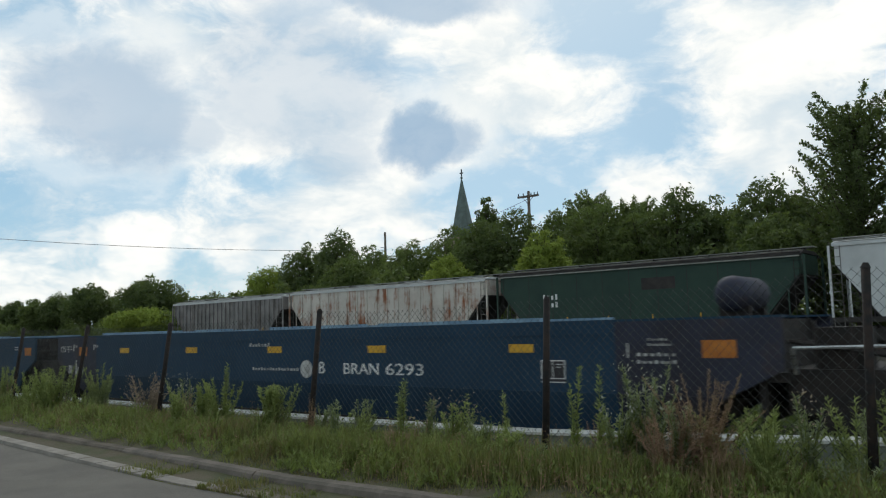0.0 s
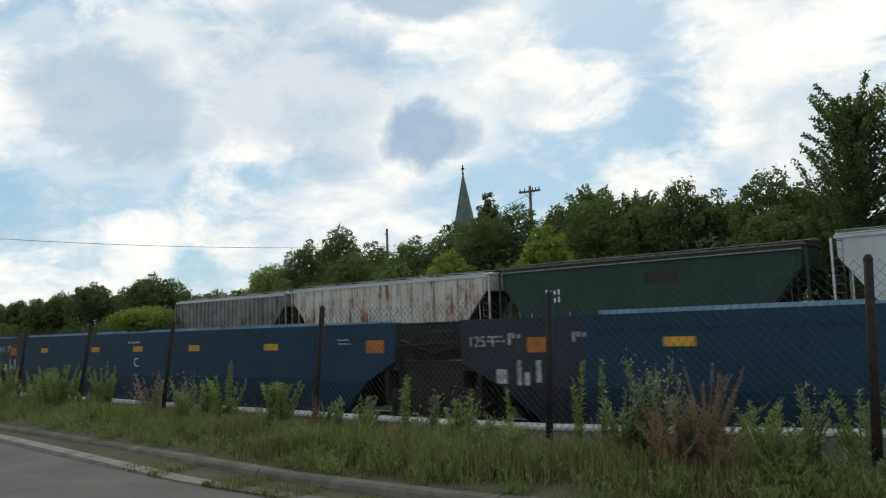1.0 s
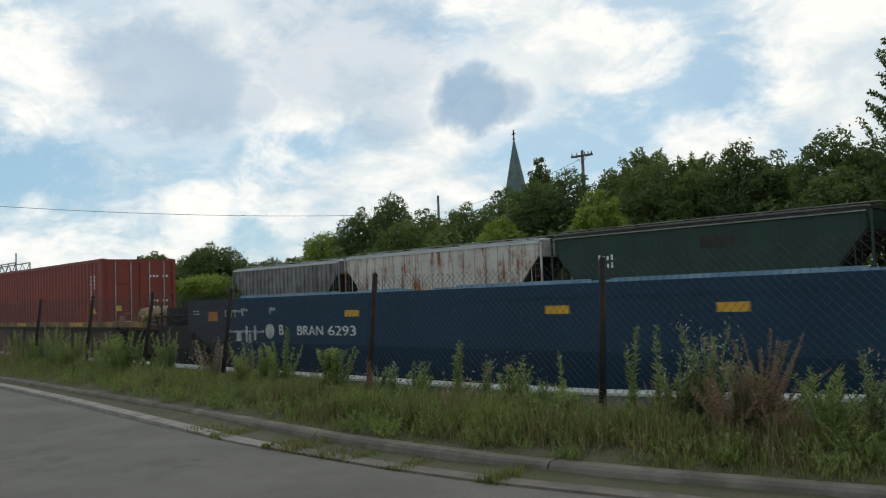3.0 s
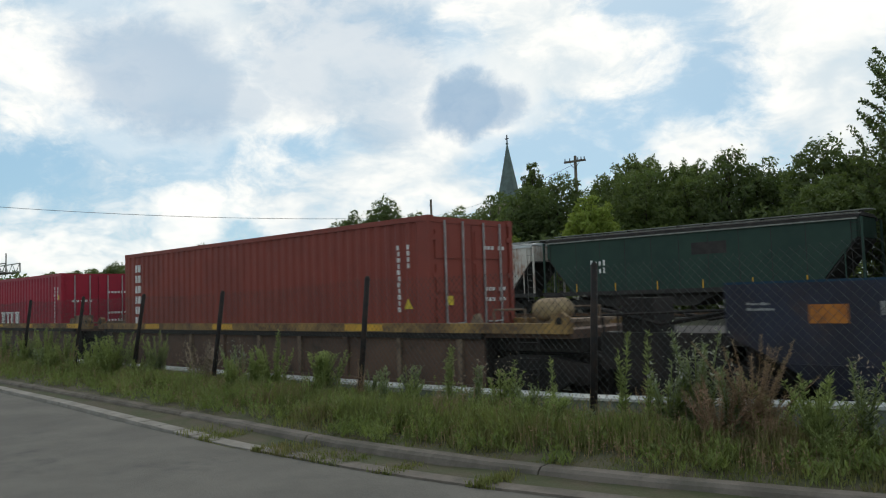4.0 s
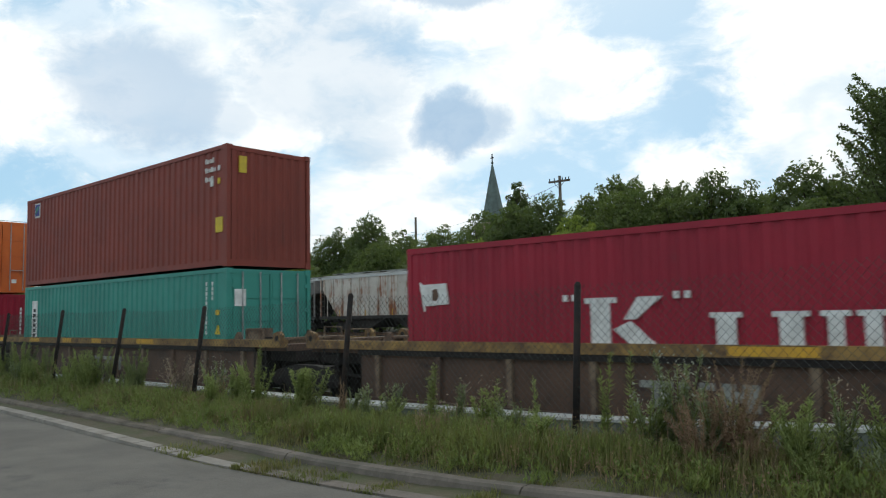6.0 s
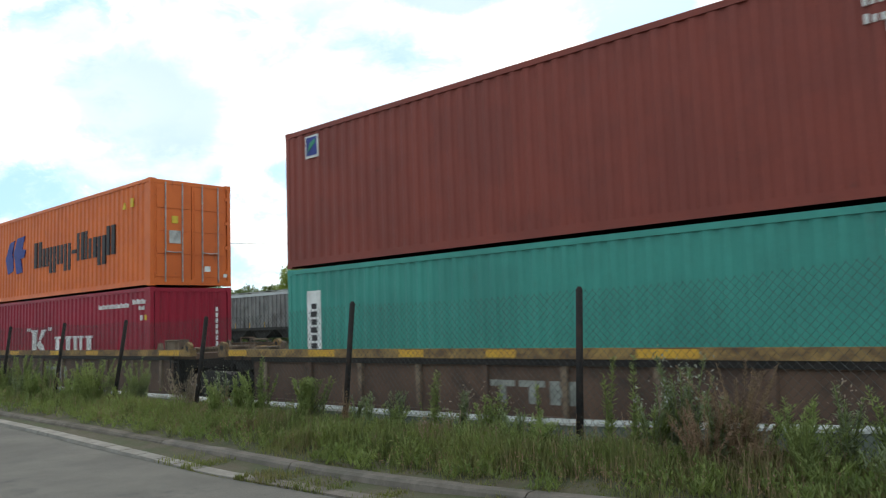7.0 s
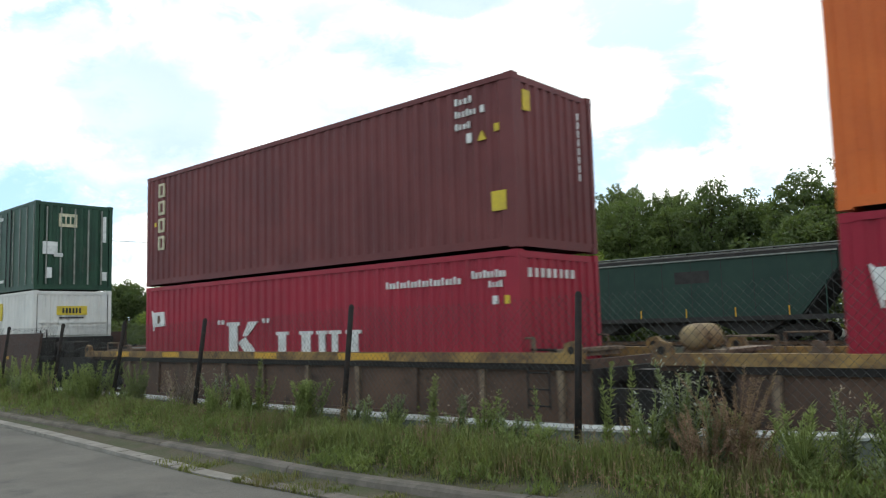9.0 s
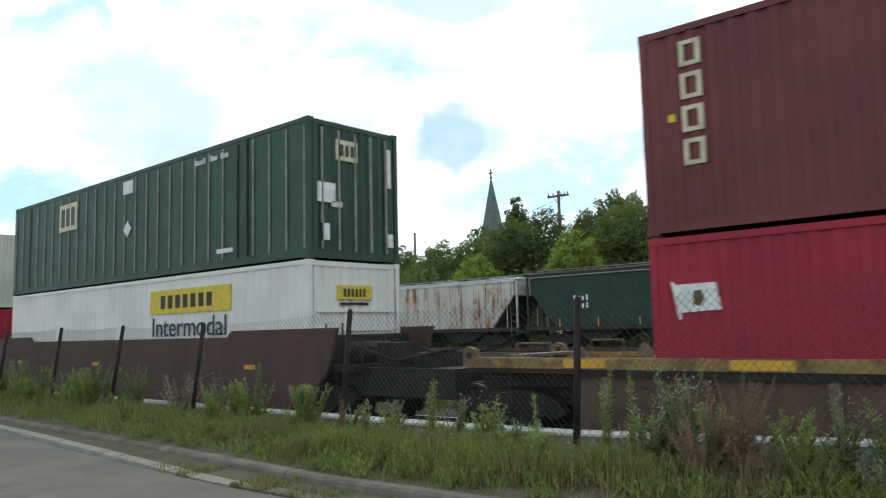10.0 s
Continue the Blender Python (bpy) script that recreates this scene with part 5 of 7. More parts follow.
        strokes += [(x, lo, x + w, hi)] if w < 0.4 else [(x, lo, x + 0.36 * w, hi), (x + 0.60 * w, lo, x + w, hi)]
        x += w + 0.085
    plates("maker_mark", strokes, 0.004, "dark_mark", c, "dark painted block shape")
    plates("warning_plate", [(-1.12, 2.22, -0.98, 2.46)], 0.004, "yellow_mark", c)
    triangle(c, -1.58, 2.2, 0.2)
    plates("warning_plate", [(0.62, 1.7, 0.80, 1.9)], 0.0, "yellow_mark", c, turn=1)
    plates("door_placard", [(0.55, 1.15, 0.88, 1.5)], 0.0, "grey_mark", c, turn=1)
    plates("marking", [(1.6, 0.4, 1.78, 0.55), (2.2, 0.25, 2.3, 0.35)], 0.0, "white_mark", c, turn=1)
    c = container(-36.29, z8, 2.591, "scarlet", "red steel container with white block marks")
    kline_marks(c, -8.25)
    plates("marking", [(0.3 + i * 0.18, 2.15, 0.38 + i * 0.18, 2.3) for i in range(8)], -0.02, "white_mark", c, turn=1)
    c = container(-36.29, 2.785, 2.896, "maroon", "dark maroon steel container stacked on a red one")
    plates("maker_mark", [r for i in range(4) for z in [2.3 - i * 0.46] for r in ((-11.6, z, -11.53, z + 0.36), (-11.37, z, -11.30, z + 0.36), (-11.525, z, -11.375, z + 0.06), (-11.525, z + 0.30, -11.375, z + 0.36))], 0.004, "cream_mark", c, "cream painted block shape")
    plates("marking", [(-11.8, 1.55, -11.7, 1.66)], 0.004, "yellow_mark", c)
    code_block(c, -1.25, 2.55)
    plates("warning_plate", [(-0.5, 0.62, -0.2, 0.95), (-0.40, 1.95, -0.30, 2.08)], 0.004, "yellow_mark", c)
    triangle(c, -0.76, 1.85, 0.18)
    plates("marking", [(-1.0, 1.85, -0.9, 2.02)], 0.004, "white_mark", c)
    plates("warning_plate", [(0.3, 2.3, 0.5, 2.65)], -0.02, "yellow_mark", c, turn=1)
    plates("marking", [(1.95, 1.3 + i * 0.16, 2.0, 1.42 + i * 0.16) for i in range(8)], -0.02, "white_mark", c, turn=1)
    # domestic boxes
    c = container(-55.97, 0.24, 2.84, "white_box", "white ribbed domestic container with a yellow panel", length=16.15, width=2.59, pitch=0.3, depth=0.025)
    p = plates("name_panel", [(-6.55, 1.90, -2.85, 2.50)], 0.0, "yellow_mark", c, "yellow name panel")[0]
    for i in range(7):
        part("marking", boxes((-6.0 + i * 0.36, -5.78 + i * 0.36, -0.012, -0.004, 2.03, 2.36)), "dark_mark", p)
    lettering("lettering", "Intermodal", -6.4, -0.008, 1.33, 0.48, "navy_mark", c, "dark blue painted word", width=3.4)
    plates("name_panel", [(0.75, 2.02, 1.75, 2.32)], 0.0, "yellow_mark", c, turn=1)
    plates("marking", [(0.85 + i * 0.09, 1.9, 0.91 + i * 0.09, 1.96) for i in range(9)] + [(0.92 + i * 0.11, 2.08, 0.99 + i * 0.11, 2.25) for i in range(6)], 0.004, "dark_mark", c, turn=1)
    for z in (0.55, 0.95, 1.35, 1.75):
        part("end_rib", boxes((-0.02, 0.012, 0.2, 2.4, z, z + 0.05)), "white_box", c, bevel=0.01)
    c = container(-55.97, 3.10, 2.98, "green_box", "dark green domestic container with grey side posts", length=16.15, width=2.59, pitch=1.0, depth=0.004)
    for i in range(27):
        x = -16.0 + i * 0.61
        part("side_post", boxes((x, x + 0.042, -0.016, 0.0, 0.2, 2.82)), "grey_strip" if i not in (2, 22) else "grime_shade", c)
    for i in range(5):
        y = 0.35 + i * 0.46
        part("end_post", boxes((-0.03, 0.016, y, y + 0.04, 0.2, 2.80)), "grey_strip", c)
    plates("name_panel", [(-12.4, 1.78, -11.15, 2.62)], -0.012, "cream_mark", c, "pale name panel")
    plates("name_panel", [(0.75, 2.15, 1.35, 2.6)], 0.01, "cream_mark", c, turn=1)
    plates("marking", [(0.85 + i * 0.15, 2.25, 0.95 + i * 0.15, 2.5) for i in range(3)], 0.016, "green_box", c, turn=1)
    plates("marking", [(-12.25 + i * 0.36, 1.92, -12.01 + i * 0.36, 2.48) for i in range(3)], -0.018, "green_box", c)
    plates("marking", code_bars(-4.4, 2.60, 0.5, 0.14, 4) + code_bars(-3.7, 2.60, 0.32, 0.14, 3) + code_bars(-3.25, 2.60, 0.32, 0.14, 3) + [(-8.15, 2.40, -7.62, 2.76), (-3.4, 0.36, -2.75, 0.46)], -0.012, "white_mark", c)
    part("warning_diamond", prism(bmesh.new(), [(-7.88, 1.20), (-7.66, 1.42), (-7.88, 1.64), (-8.10, 1.42)], -0.018, 0.0), "white_mark", c, "pale diamond placard")
    part("panel_joint", boxes((-2.20, -2.15, -0.018, 0.0, 0.2, 2.9)), "grime_shade", c)
    plates("patch", [(0.25, 1.2, 0.72, 1.62), (0.62, 1.12, 0.9, 1.24), (0.35, 0.4, 0.55, 0.75), (2.25, 0.35, 2.4, 0.65), (2.25, 1.7, 2.36, 2.6)], 0.01, "white_mark", c, "pale patch on the end", turn=1)
    container(-76.4, 0.24, 2.591, "scarlet", "red container under a cream one", length=16.15, width=2.59)
    c = container(-76.4, 2.86, 2.9, "cream_box", "cream domestic container with level ribs", length=16.15, width=2.59, pitch=1.0, depth=0.004)
    for i in range(9):
        part("side_rib", boxes((-16.0, -0.15, -0.02, 0.0, 0.3 + i * 0.29, 0.36 + i * 0.29)), "cream_box", c)


build_train()


# ---- standing hopper cars on the far track ----
HOP_Y, HOP_RAIL = 37.0, 0.42


def hopper_car(x0, x1, paint, label, ribs=0, roof_z=4.2, curved=False, sill_white=False, trim="hop_pale"):
    """A covered hopper: side walls cut back at the ends over slope sheets, roof with a running board, end posts, outlets and trucks. Origin on the rail."""
    car = thing("hopper_car", pose(x0, HOP_Y + 1.55, HOP_RAIL), label, "rail car", "hopper cars")
    L, W, sill, top = x1 - x0, 1.55, 1.22, roof_z - HOP_RAIL
    cut, knee = 2.0, top - 0.95
    for s in (-1, 1):
        y = s * W
        prof = [(cut, sill), (L - cut, sill), (L - 0.35, knee), (L - 0.35, top - 0.14), (0.35, top - 0.14), (0.35, knee)]
        bm = prism(bmesh.new(), prof, y, y - s * 0.06)
        wall = part("side_wall", bm, paint, car)
        n = ribs or 0
        for i in range(n):
            x = 0.6 + i * (L - 1.2) / max(1, n - 1)
            zl = sill
            if x < cut:
                zl = knee - (x - 0.35) / (cut - 0.35) * (knee - sill)
            if x > L - cut:
                zl = knee - (L - 0.35 - x) / (cut - 0.35) * (knee - sill)
            part("rib", boxes((x - 0.045, x + 0.045, min(y, y + s * 0.09), max(y, y + s * 0.09), zl, top - 0.16)), paint, wall)
        part("top_chord", boxes((0.25, L - 0.25, min(y + s * 0.06, y - s * 0.12), max(y + s * 0.06, y - s * 0.12), top - 0.14, top)), trim, car, bevel=0.02)
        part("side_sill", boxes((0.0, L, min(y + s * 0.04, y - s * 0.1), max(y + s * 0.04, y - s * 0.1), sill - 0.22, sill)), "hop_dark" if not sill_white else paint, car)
        for xe in (0.12, L - 0.12):
            part("end_post", boxes((xe - 0.05, xe + 0.05, y - 0.05, y + 0.05, sill, top - 0.1)), paint, car)
            d = 1 if xe < 1 else -1
            part("end_brace", rods([((xe + d * 0.75, y, sill), (xe + d * 0.75, y, knee - 0.5), 0.035)]), paint, car)
            lad = [((xe + d * k, y + s * 0.03, sill - 0.5), (xe + d * k, y + s * 0.03, top), 0.015) for k in (0.05, 0.45)]
            lad += [((xe + d * 0.05, y + s * 0.03, z), (xe + d * 0.45, y + s * 0.03, z), 0.012) for z in np.arange(sill - 0.4, top, 0.38)]
            part("ladder", rods(lad, 5), "hop_dark" if trim == "hop_dark" else "hop_grey", car)
        for i in range(6):
            x = cut + 0.3 + i * (L - 2 * cut - 0.8) / 5
            part("grab_iron", boxes((x - 0.03, x + 0.03, min(y + s * 0.05, y + s * 0.02), max(y + s * 0.05, y + s * 0.02), sill - 0.02, sill + 0.42)), "yellow_plate", car)
    bm = prism(bmesh.new(), [(-W, top), (-W * 0.6, top + 0.16), (W * 0.6, top + 0.16), (W, top)], 0.25, L - 0.25, "x")
    part("roof", bm, paint if curved else trim, car)
    rb = part("running_board", boxes((0.0, L, -0.35, 0.35, top + 0.30, top + 0.34)), "grey_strip", car)
    part("running_board", boxes((0.3, L - 0.3, -W + 0.02, -W + 0.3, top + 0.10, top + 0.13)), "grey_strip", car)
    for i in range(12):
        x = 0.5 + i * (L - 1) / 11
        part("bracket", boxes((x - 0.03, x + 0.03, -0.3, 0.3, top + 0.16, top + 0.30)), "hop_dark", rb)
    for i in range(4):
        x = 2.2 + i * (L - 4.4) / 3
        part("hatch", boxes((x - 0.9, x + 0.9, -0.3, 0.3, top + 0.15, top + 0.27)), trim, car, bevel=0.05)
    for d, xe in ((1, 0.35), (-1, L - 0.35)):
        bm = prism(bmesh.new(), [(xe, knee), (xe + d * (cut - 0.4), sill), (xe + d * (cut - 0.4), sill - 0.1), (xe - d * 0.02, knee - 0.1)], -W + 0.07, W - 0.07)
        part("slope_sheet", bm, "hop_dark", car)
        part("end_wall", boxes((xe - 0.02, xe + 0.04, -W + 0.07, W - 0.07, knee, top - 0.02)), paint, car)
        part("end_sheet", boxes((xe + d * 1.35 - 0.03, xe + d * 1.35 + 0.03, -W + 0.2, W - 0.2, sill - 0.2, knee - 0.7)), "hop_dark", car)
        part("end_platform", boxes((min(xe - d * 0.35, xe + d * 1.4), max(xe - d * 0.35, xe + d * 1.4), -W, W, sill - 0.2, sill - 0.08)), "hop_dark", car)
        part("coupler", boxes((min(xe - d * 0.75, xe), max(xe - d * 0.75, xe), -0.15, 0.15, 0.74, 1.0)), "hop_dark", car, bevel=0.03)
        t = boxes()
        xt = xe + d * 1.9
        for s in (-1, 1):
            prism(t, [(xt - 1.15, 0.46), (xt - 0.35, 0.78), (xt + 0.35, 0.78), (xt + 1.15, 0.46), (xt + 0.4, 0.22), (xt - 0.4, 0.22)], s * 1.0 - 0.08, s * 1.0 + 0.08)
        box(t, xt - 0.2, xt + 0.2, -0.95, 0.95, 0.45, 0.95)
        tr = part("truck", t, "hop_dark", car)
        for ax in (-0.86, 0.86):
            bm = bmesh.new()
            rod(bm, (xt + ax, -1.05, 0.42), (xt + ax, 1.05, 0.42), 0.08, None, 8)
            for s in (-1, 1):
                disc_stack(bm, (xt + ax, 0.42), True, [(s * 0.69, 0.45), (s * 0.72, 0.42), (s * 0.82, 0.42), (s * 0.82, 0.3)], 16)
            part("wheelset", bm, "hop_dark", tr)
    n = 3
    for i in range(n):
        a = cut + 0.4 + i * (L - 2 * cut - 0.8) / n
        b = a + (L - 2 * cut - 0.8) / n
        m = (a + b) / 2
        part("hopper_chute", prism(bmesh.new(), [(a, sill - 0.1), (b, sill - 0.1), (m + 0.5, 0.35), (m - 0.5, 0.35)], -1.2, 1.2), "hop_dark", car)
    return car


hopper_car(-61.7, -46.35, "hop_grey", "dirty grey ribbed covered hopper car, standing", ribs=26, roof_z=4.35, trim="hop_pale")
hop = hopper_car(-45.8, -27.3, "hop_white", "white covered hopper car streaked with rust, standing", ribs=19, roof_z=4.50, trim="hop_pale")
hop = hopper_car(-26.75, -9.55, "hop_green", "dark green covered hopper car, standing", ribs=0, roof_z=4.62, trim="hop_dark")
for k in range(9):
    part("panel_seam", boxes((2.3 + k * 1.55, 2.33 + k * 1.55, -1.556, -1.54, 1.3, 4.0)), "hop_dark", hop)
part("top_flange", boxes((0.3, 16.9, -1.64, -1.56, 4.02, 4.08)), "grey_strip", hop, "pale top flange")
plates("marking", code_bars(3.25, 2.62, 1.05, 0.3, 4) + code_bars(3.25, 2.2, 1.05, 0.3, 4), -1.556, "white_mark", hop, "white stencil shapes")
plates("graffiti_patch", [(9.2, 2.9, 11.0, 3.5)], -1.553, "hop_dark", hop, "dark faded patch")
hop = hopper_car(-8.75, 8.6, "hop_pale", "pale grey smooth covered hopper car, standing", ribs=0, roof_z=4.9, curved=True, trim="hop_pale")
plates("marking", code_bars(2.4, 2.5, 1.4, 0.4, 5), -1.556, "dark_mark", hop, "dark stencil shapes")


# ---- trees ----
def leaves(rng, centres, size, flat=0.0):
    """Small pointed leaf faces at the centres, turned every way."""
    n = len(centres)
    a = rng.normal(size=(n, 3))
    a /= np.linalg.norm(a, axis=1)[:, None]
    b = np.cross(a, rng.normal(size=(n, 3)))
    b /= np.linalg.norm(b, axis=1)[:, None]
    s = size * rng.uniform(0.55, 1.3, (n, 1))
    v = np.stack([centres - a * s, centres + b * s * 0.45, centres + a * s, centres - b * s * 0.45], 1).reshape(-1, 3)
    f = np.arange(n * 4).reshape(n, 4)
    return v, f


def fast_mesh(name, v, f, material, parent, label=""):
    me = bpy.data.meshes.new(name)
    n, k = f.shape
    me.vertices.add(len(v))
    me.vertices.foreach_set("co", np.asarray(v, dtype=np.float32).ravel())
    me.loops.add(n * k)
    me.loops.foreach_set("vertex_index", f.astype(np.int32).ravel())
    me.polygons.add(n)
    me.polygons.foreach_set("loop_start", np.arange(0, n * k, k, dtype=np.int32))
    me.update(calc_edges=True)
    return mesh_part(name, me, material, parent, label)


TREE_SEED = [11]


def tree(x, y, z0, height, half, leaf, label, airy=False, size=0.13, low=0.25, group="trees behind the yard"):
    """A broadleaved tree: tapered trunk, limbs, and a crown of many small leafy clumps; airy: an open crown of rising sprays."""
    TREE_SEED[0] += 1
    rng = np.random.default_rng(TREE_SEED[0])
    t = thing("tree", pose(x, y, z0), label, "tree", group)
    bm = bmesh.new()
    bend = Vector((rng.uniform(-.04, .04) * height, rng.uniform(-.03, .03) * height, height * 0.45))
    rod(bm, (0, 0, -0.3), bend, 0.020 * height, 0.015 * height, 8)
    rod(bm, bend, (bend.x * 1.2, bend.y, height * (0.80 if not airy else 0.95)), 0.014 * height, 0.003 * height, 7)
    pts, fill = [], []
    if airy:
        for i in range(125):
            f = low + (1 - low) * ((i + rng.uniform(0, 1)) / 125) ** 0.9
            ang = i * 2.4 + rng.uniform(-0.3, 0.3)
            ln = half * (1.08 - 0.72 * f) * rng.uniform(0.55, 1.2) + 0.3
            p = Vector((bend.x * min(1, 2 * f), bend.y * min(1, 2 * f), f * height * 0.93 - 0.3))
            mid = p + Vector((math.cos(ang) * ln * 0.6, math.sin(ang) * ln * 0.6, ln * 0.28))
            tip = mid + Vector((math.cos(ang) * ln * 0.4, math.sin(ang) * ln * 0.4, ln * rng.uniform(0.35, 0.6)))
            rod(bm, p, mid, 0.004 * height, 0.002 * height, 4)
            rod(bm, mid, tip, 0.002 * height, 0.0006 * height, 4)
            n = int(95 + 60 * ln)
            k = rng.uniform(0.15, 1.03, (n, 1))
            a, b, c = np.array(p), np.array(mid), np.array(tip)
            at = np.where(k < 0.6, a + (b - a) * k / 0.6, b + (c - b) * (k - 0.6) / 0.4)
            pts.append(at + rng.normal(size=(n, 3)) * (0.07 + 0.16 * (1.05 - k)))
    else:
        # clumps over an egg-shaped crown, larger below, each with its own top and shaded underside
        mid_z, rise = height * (0.5 + 0.5 * low), height * (0.5 - 0.5 * low)
        for i in range(58):
            v = 1 - 1.75 * (i + rng.uniform(0, 1)) / 58
            ang = i * 2.4 + rng.uniform(-0.5, 0.5)
            rad = math.sqrt(max(0.0, 1 - v * v))
            r = half * rng.uniform(0.16, 0.34) * (1.0 - 0.3 * max(0, v))
            reach = rng.uniform(0.5, 1.12)
            c = np.array([math.cos(ang) * rad * (half - r) * reach, math.sin(ang) * rad * (half - r) * reach, mid_z + v * (rise - r) * (rng.uniform(0.68, 1.04) if i else 1.0)])
            rod(bm, Vector((bend.x, bend.y, max(0.2 * height, c[2] - 0.25 * height))), Vector(c), 0.004 * height, 0.0015 * height, 4)
            n = int(min(420, 190 * (r / 0.9) ** 2 * (0.13 / size) ** 2) + 60)
            d = rng.normal(size=(n, 3))
            d[:, 2] += 0.25
            d /= np.linalg.norm(d, axis=1)[:, None]
            rr = r * rng.uniform(0.45, 1.08, (n, 1)) ** 0.6
            out = rng.uniform(0, 1, (n, 1)) < 0.22
            rr = np.where(out, rr * rng.uniform(1.05, 1.6, (n, 1)), rr)
            pts.append(c + d * rr * np.array([1.0, 1.0, 0.85]))
        d = rng.normal(size=(700, 3))
        d /= np.linalg.norm(d, axis=1)[:, None]
        fill.append(np.array([0, 0, mid_z]) + d * np.array([half, half, rise]) * rng.uniform(0.1, 0.62, (700, 1)) ** 0.6)
    part("trunk", bm, "bark", t)
    v, f = leaves(rng, np.concatenate(pts), size)
    if fill:
        v2, f2 = leaves(rng, np.concatenate(fill), size * 2.6)
        v, f = np.concatenate([v, v2]), np.concatenate([f, f2 + len(v)])
    fast_mesh("crown", v, f, leaf, t)
    return t


DARK, MID, LIGHT = "leaf_dark", "leaf_mid", "leaf_light"
T_DARK, T_MID, T_LIGHT = "dark green broadleaved tree in full leaf", "green broadleaved tree in full leaf", "yellow-green young tree in bright leaf"
TREES = (  # across / ahead, top height / ahead, half width / ahead, ahead, leaf
    (-3.05, 0.12, 0.20, 52, MID), (-2.76, 0.128, 0.15, 50, MID), (-2.56, 0.124, 0.11, 52, DARK), (-2.42, 0.122, 0.10, 50, MID), (-2.27, 0.134, 0.11, 52, DARK), (-2.08, 0.152, 0.13, 50, DARK),
    (-1.93, 0.108, 0.09, 54, MID), (-1.77, 0.152, 0.13, 51, DARK), (-1.80, 0.074, 0.13, 46, LIGHT), (-1.62, 0.102, 0.08, 55, MID), (-1.51, 0.095, 0.09, 55, DARK), (-1.41, 0.092, 0.08, 55, MID),
    (-1.295, 0.140, 0.085, 52, LIGHT), (-1.18, 0.178, 0.07, 54, DARK), (-1.09, 0.196, 0.06, 54, DARK), (-1.06, 0.145, 0.07, 50, MID), (-1.0, 0.157, 0.055, 54, MID), (-0.90, 0.158, 0.075, 53, MID),
    (-0.81, 0.172, 0.055, 54, MID), (-0.755, 0.178, 0.06, 51, DARK), (-0.685, 0.186, 0.06, 52, DARK), (-0.82, 0.125, 0.05, 46, LIGHT), (-0.632, 0.146, 0.045, 46, LIGHT), (-0.592, 0.188, 0.055, 54, MID),
    (-0.535, 0.186, 0.055, 52, MID), (-0.475, 0.168, 0.05, 52, MID), (-0.418, 0.186, 0.048, 51, DARK), (-0.368, 0.165, 0.04, 52, DARK), (-0.30, 0.18, 0.052, 50, DARK), (-0.29, 0.135, 0.045, 46, MID), (-0.245, 0.165, 0.05, 52, DARK),
    (-0.06, 0.22, 0.08, 50, DARK), (0.06, 0.21, 0.08, 50, DARK))
for xr, zr, hr, y, leaf in TREES:
    big = 1.36 * y * hr / math.sqrt(1 + xr * xr)
    z0 = 0.2
    tree(xr * y, y, z0, (zr + 0.003) * y + 1.55 - z0, big, leaf, {DARK: T_DARK, MID: T_MID, LIGHT: T_LIGHT}[leaf], size=0.125 if xr > -1.4 else 0.16)
# thin-topped and open-crowned trees
tree(-0.737 * 56, 56, 0.2, 0.215 * 56 + 1.3, 1.5, DARK, "tall tree with a sparse broken top", size=0.12, low=0.45)
tree(-0.205 * 47, 47, 0.2, 0.262 * 47 + 1.3, 4.3, DARK, "tall open-crowned tree with sky between its boughs", airy=True, size=0.12, low=0.12)
tree(-0.105 * 48, 48, 0.2, 0.275 * 48 + 1.3, 4.2, DARK, "tall open-crowned tree with sky between its boughs", airy=True, size=0.12, low=0.12)
tree(-0.545 * 55, 55, 0.2, 0.198 * 55 + 1.3, 3.0, MID, "tree with a spiky open top", airy=True, size=0.11, low=0.3)
tree(-0.475 * 54, 54, 0.2, 0.180 * 54 + 1.3, 2.6, MID, "tree with a spiky open top", airy=True, size=0.11, low=0.3)


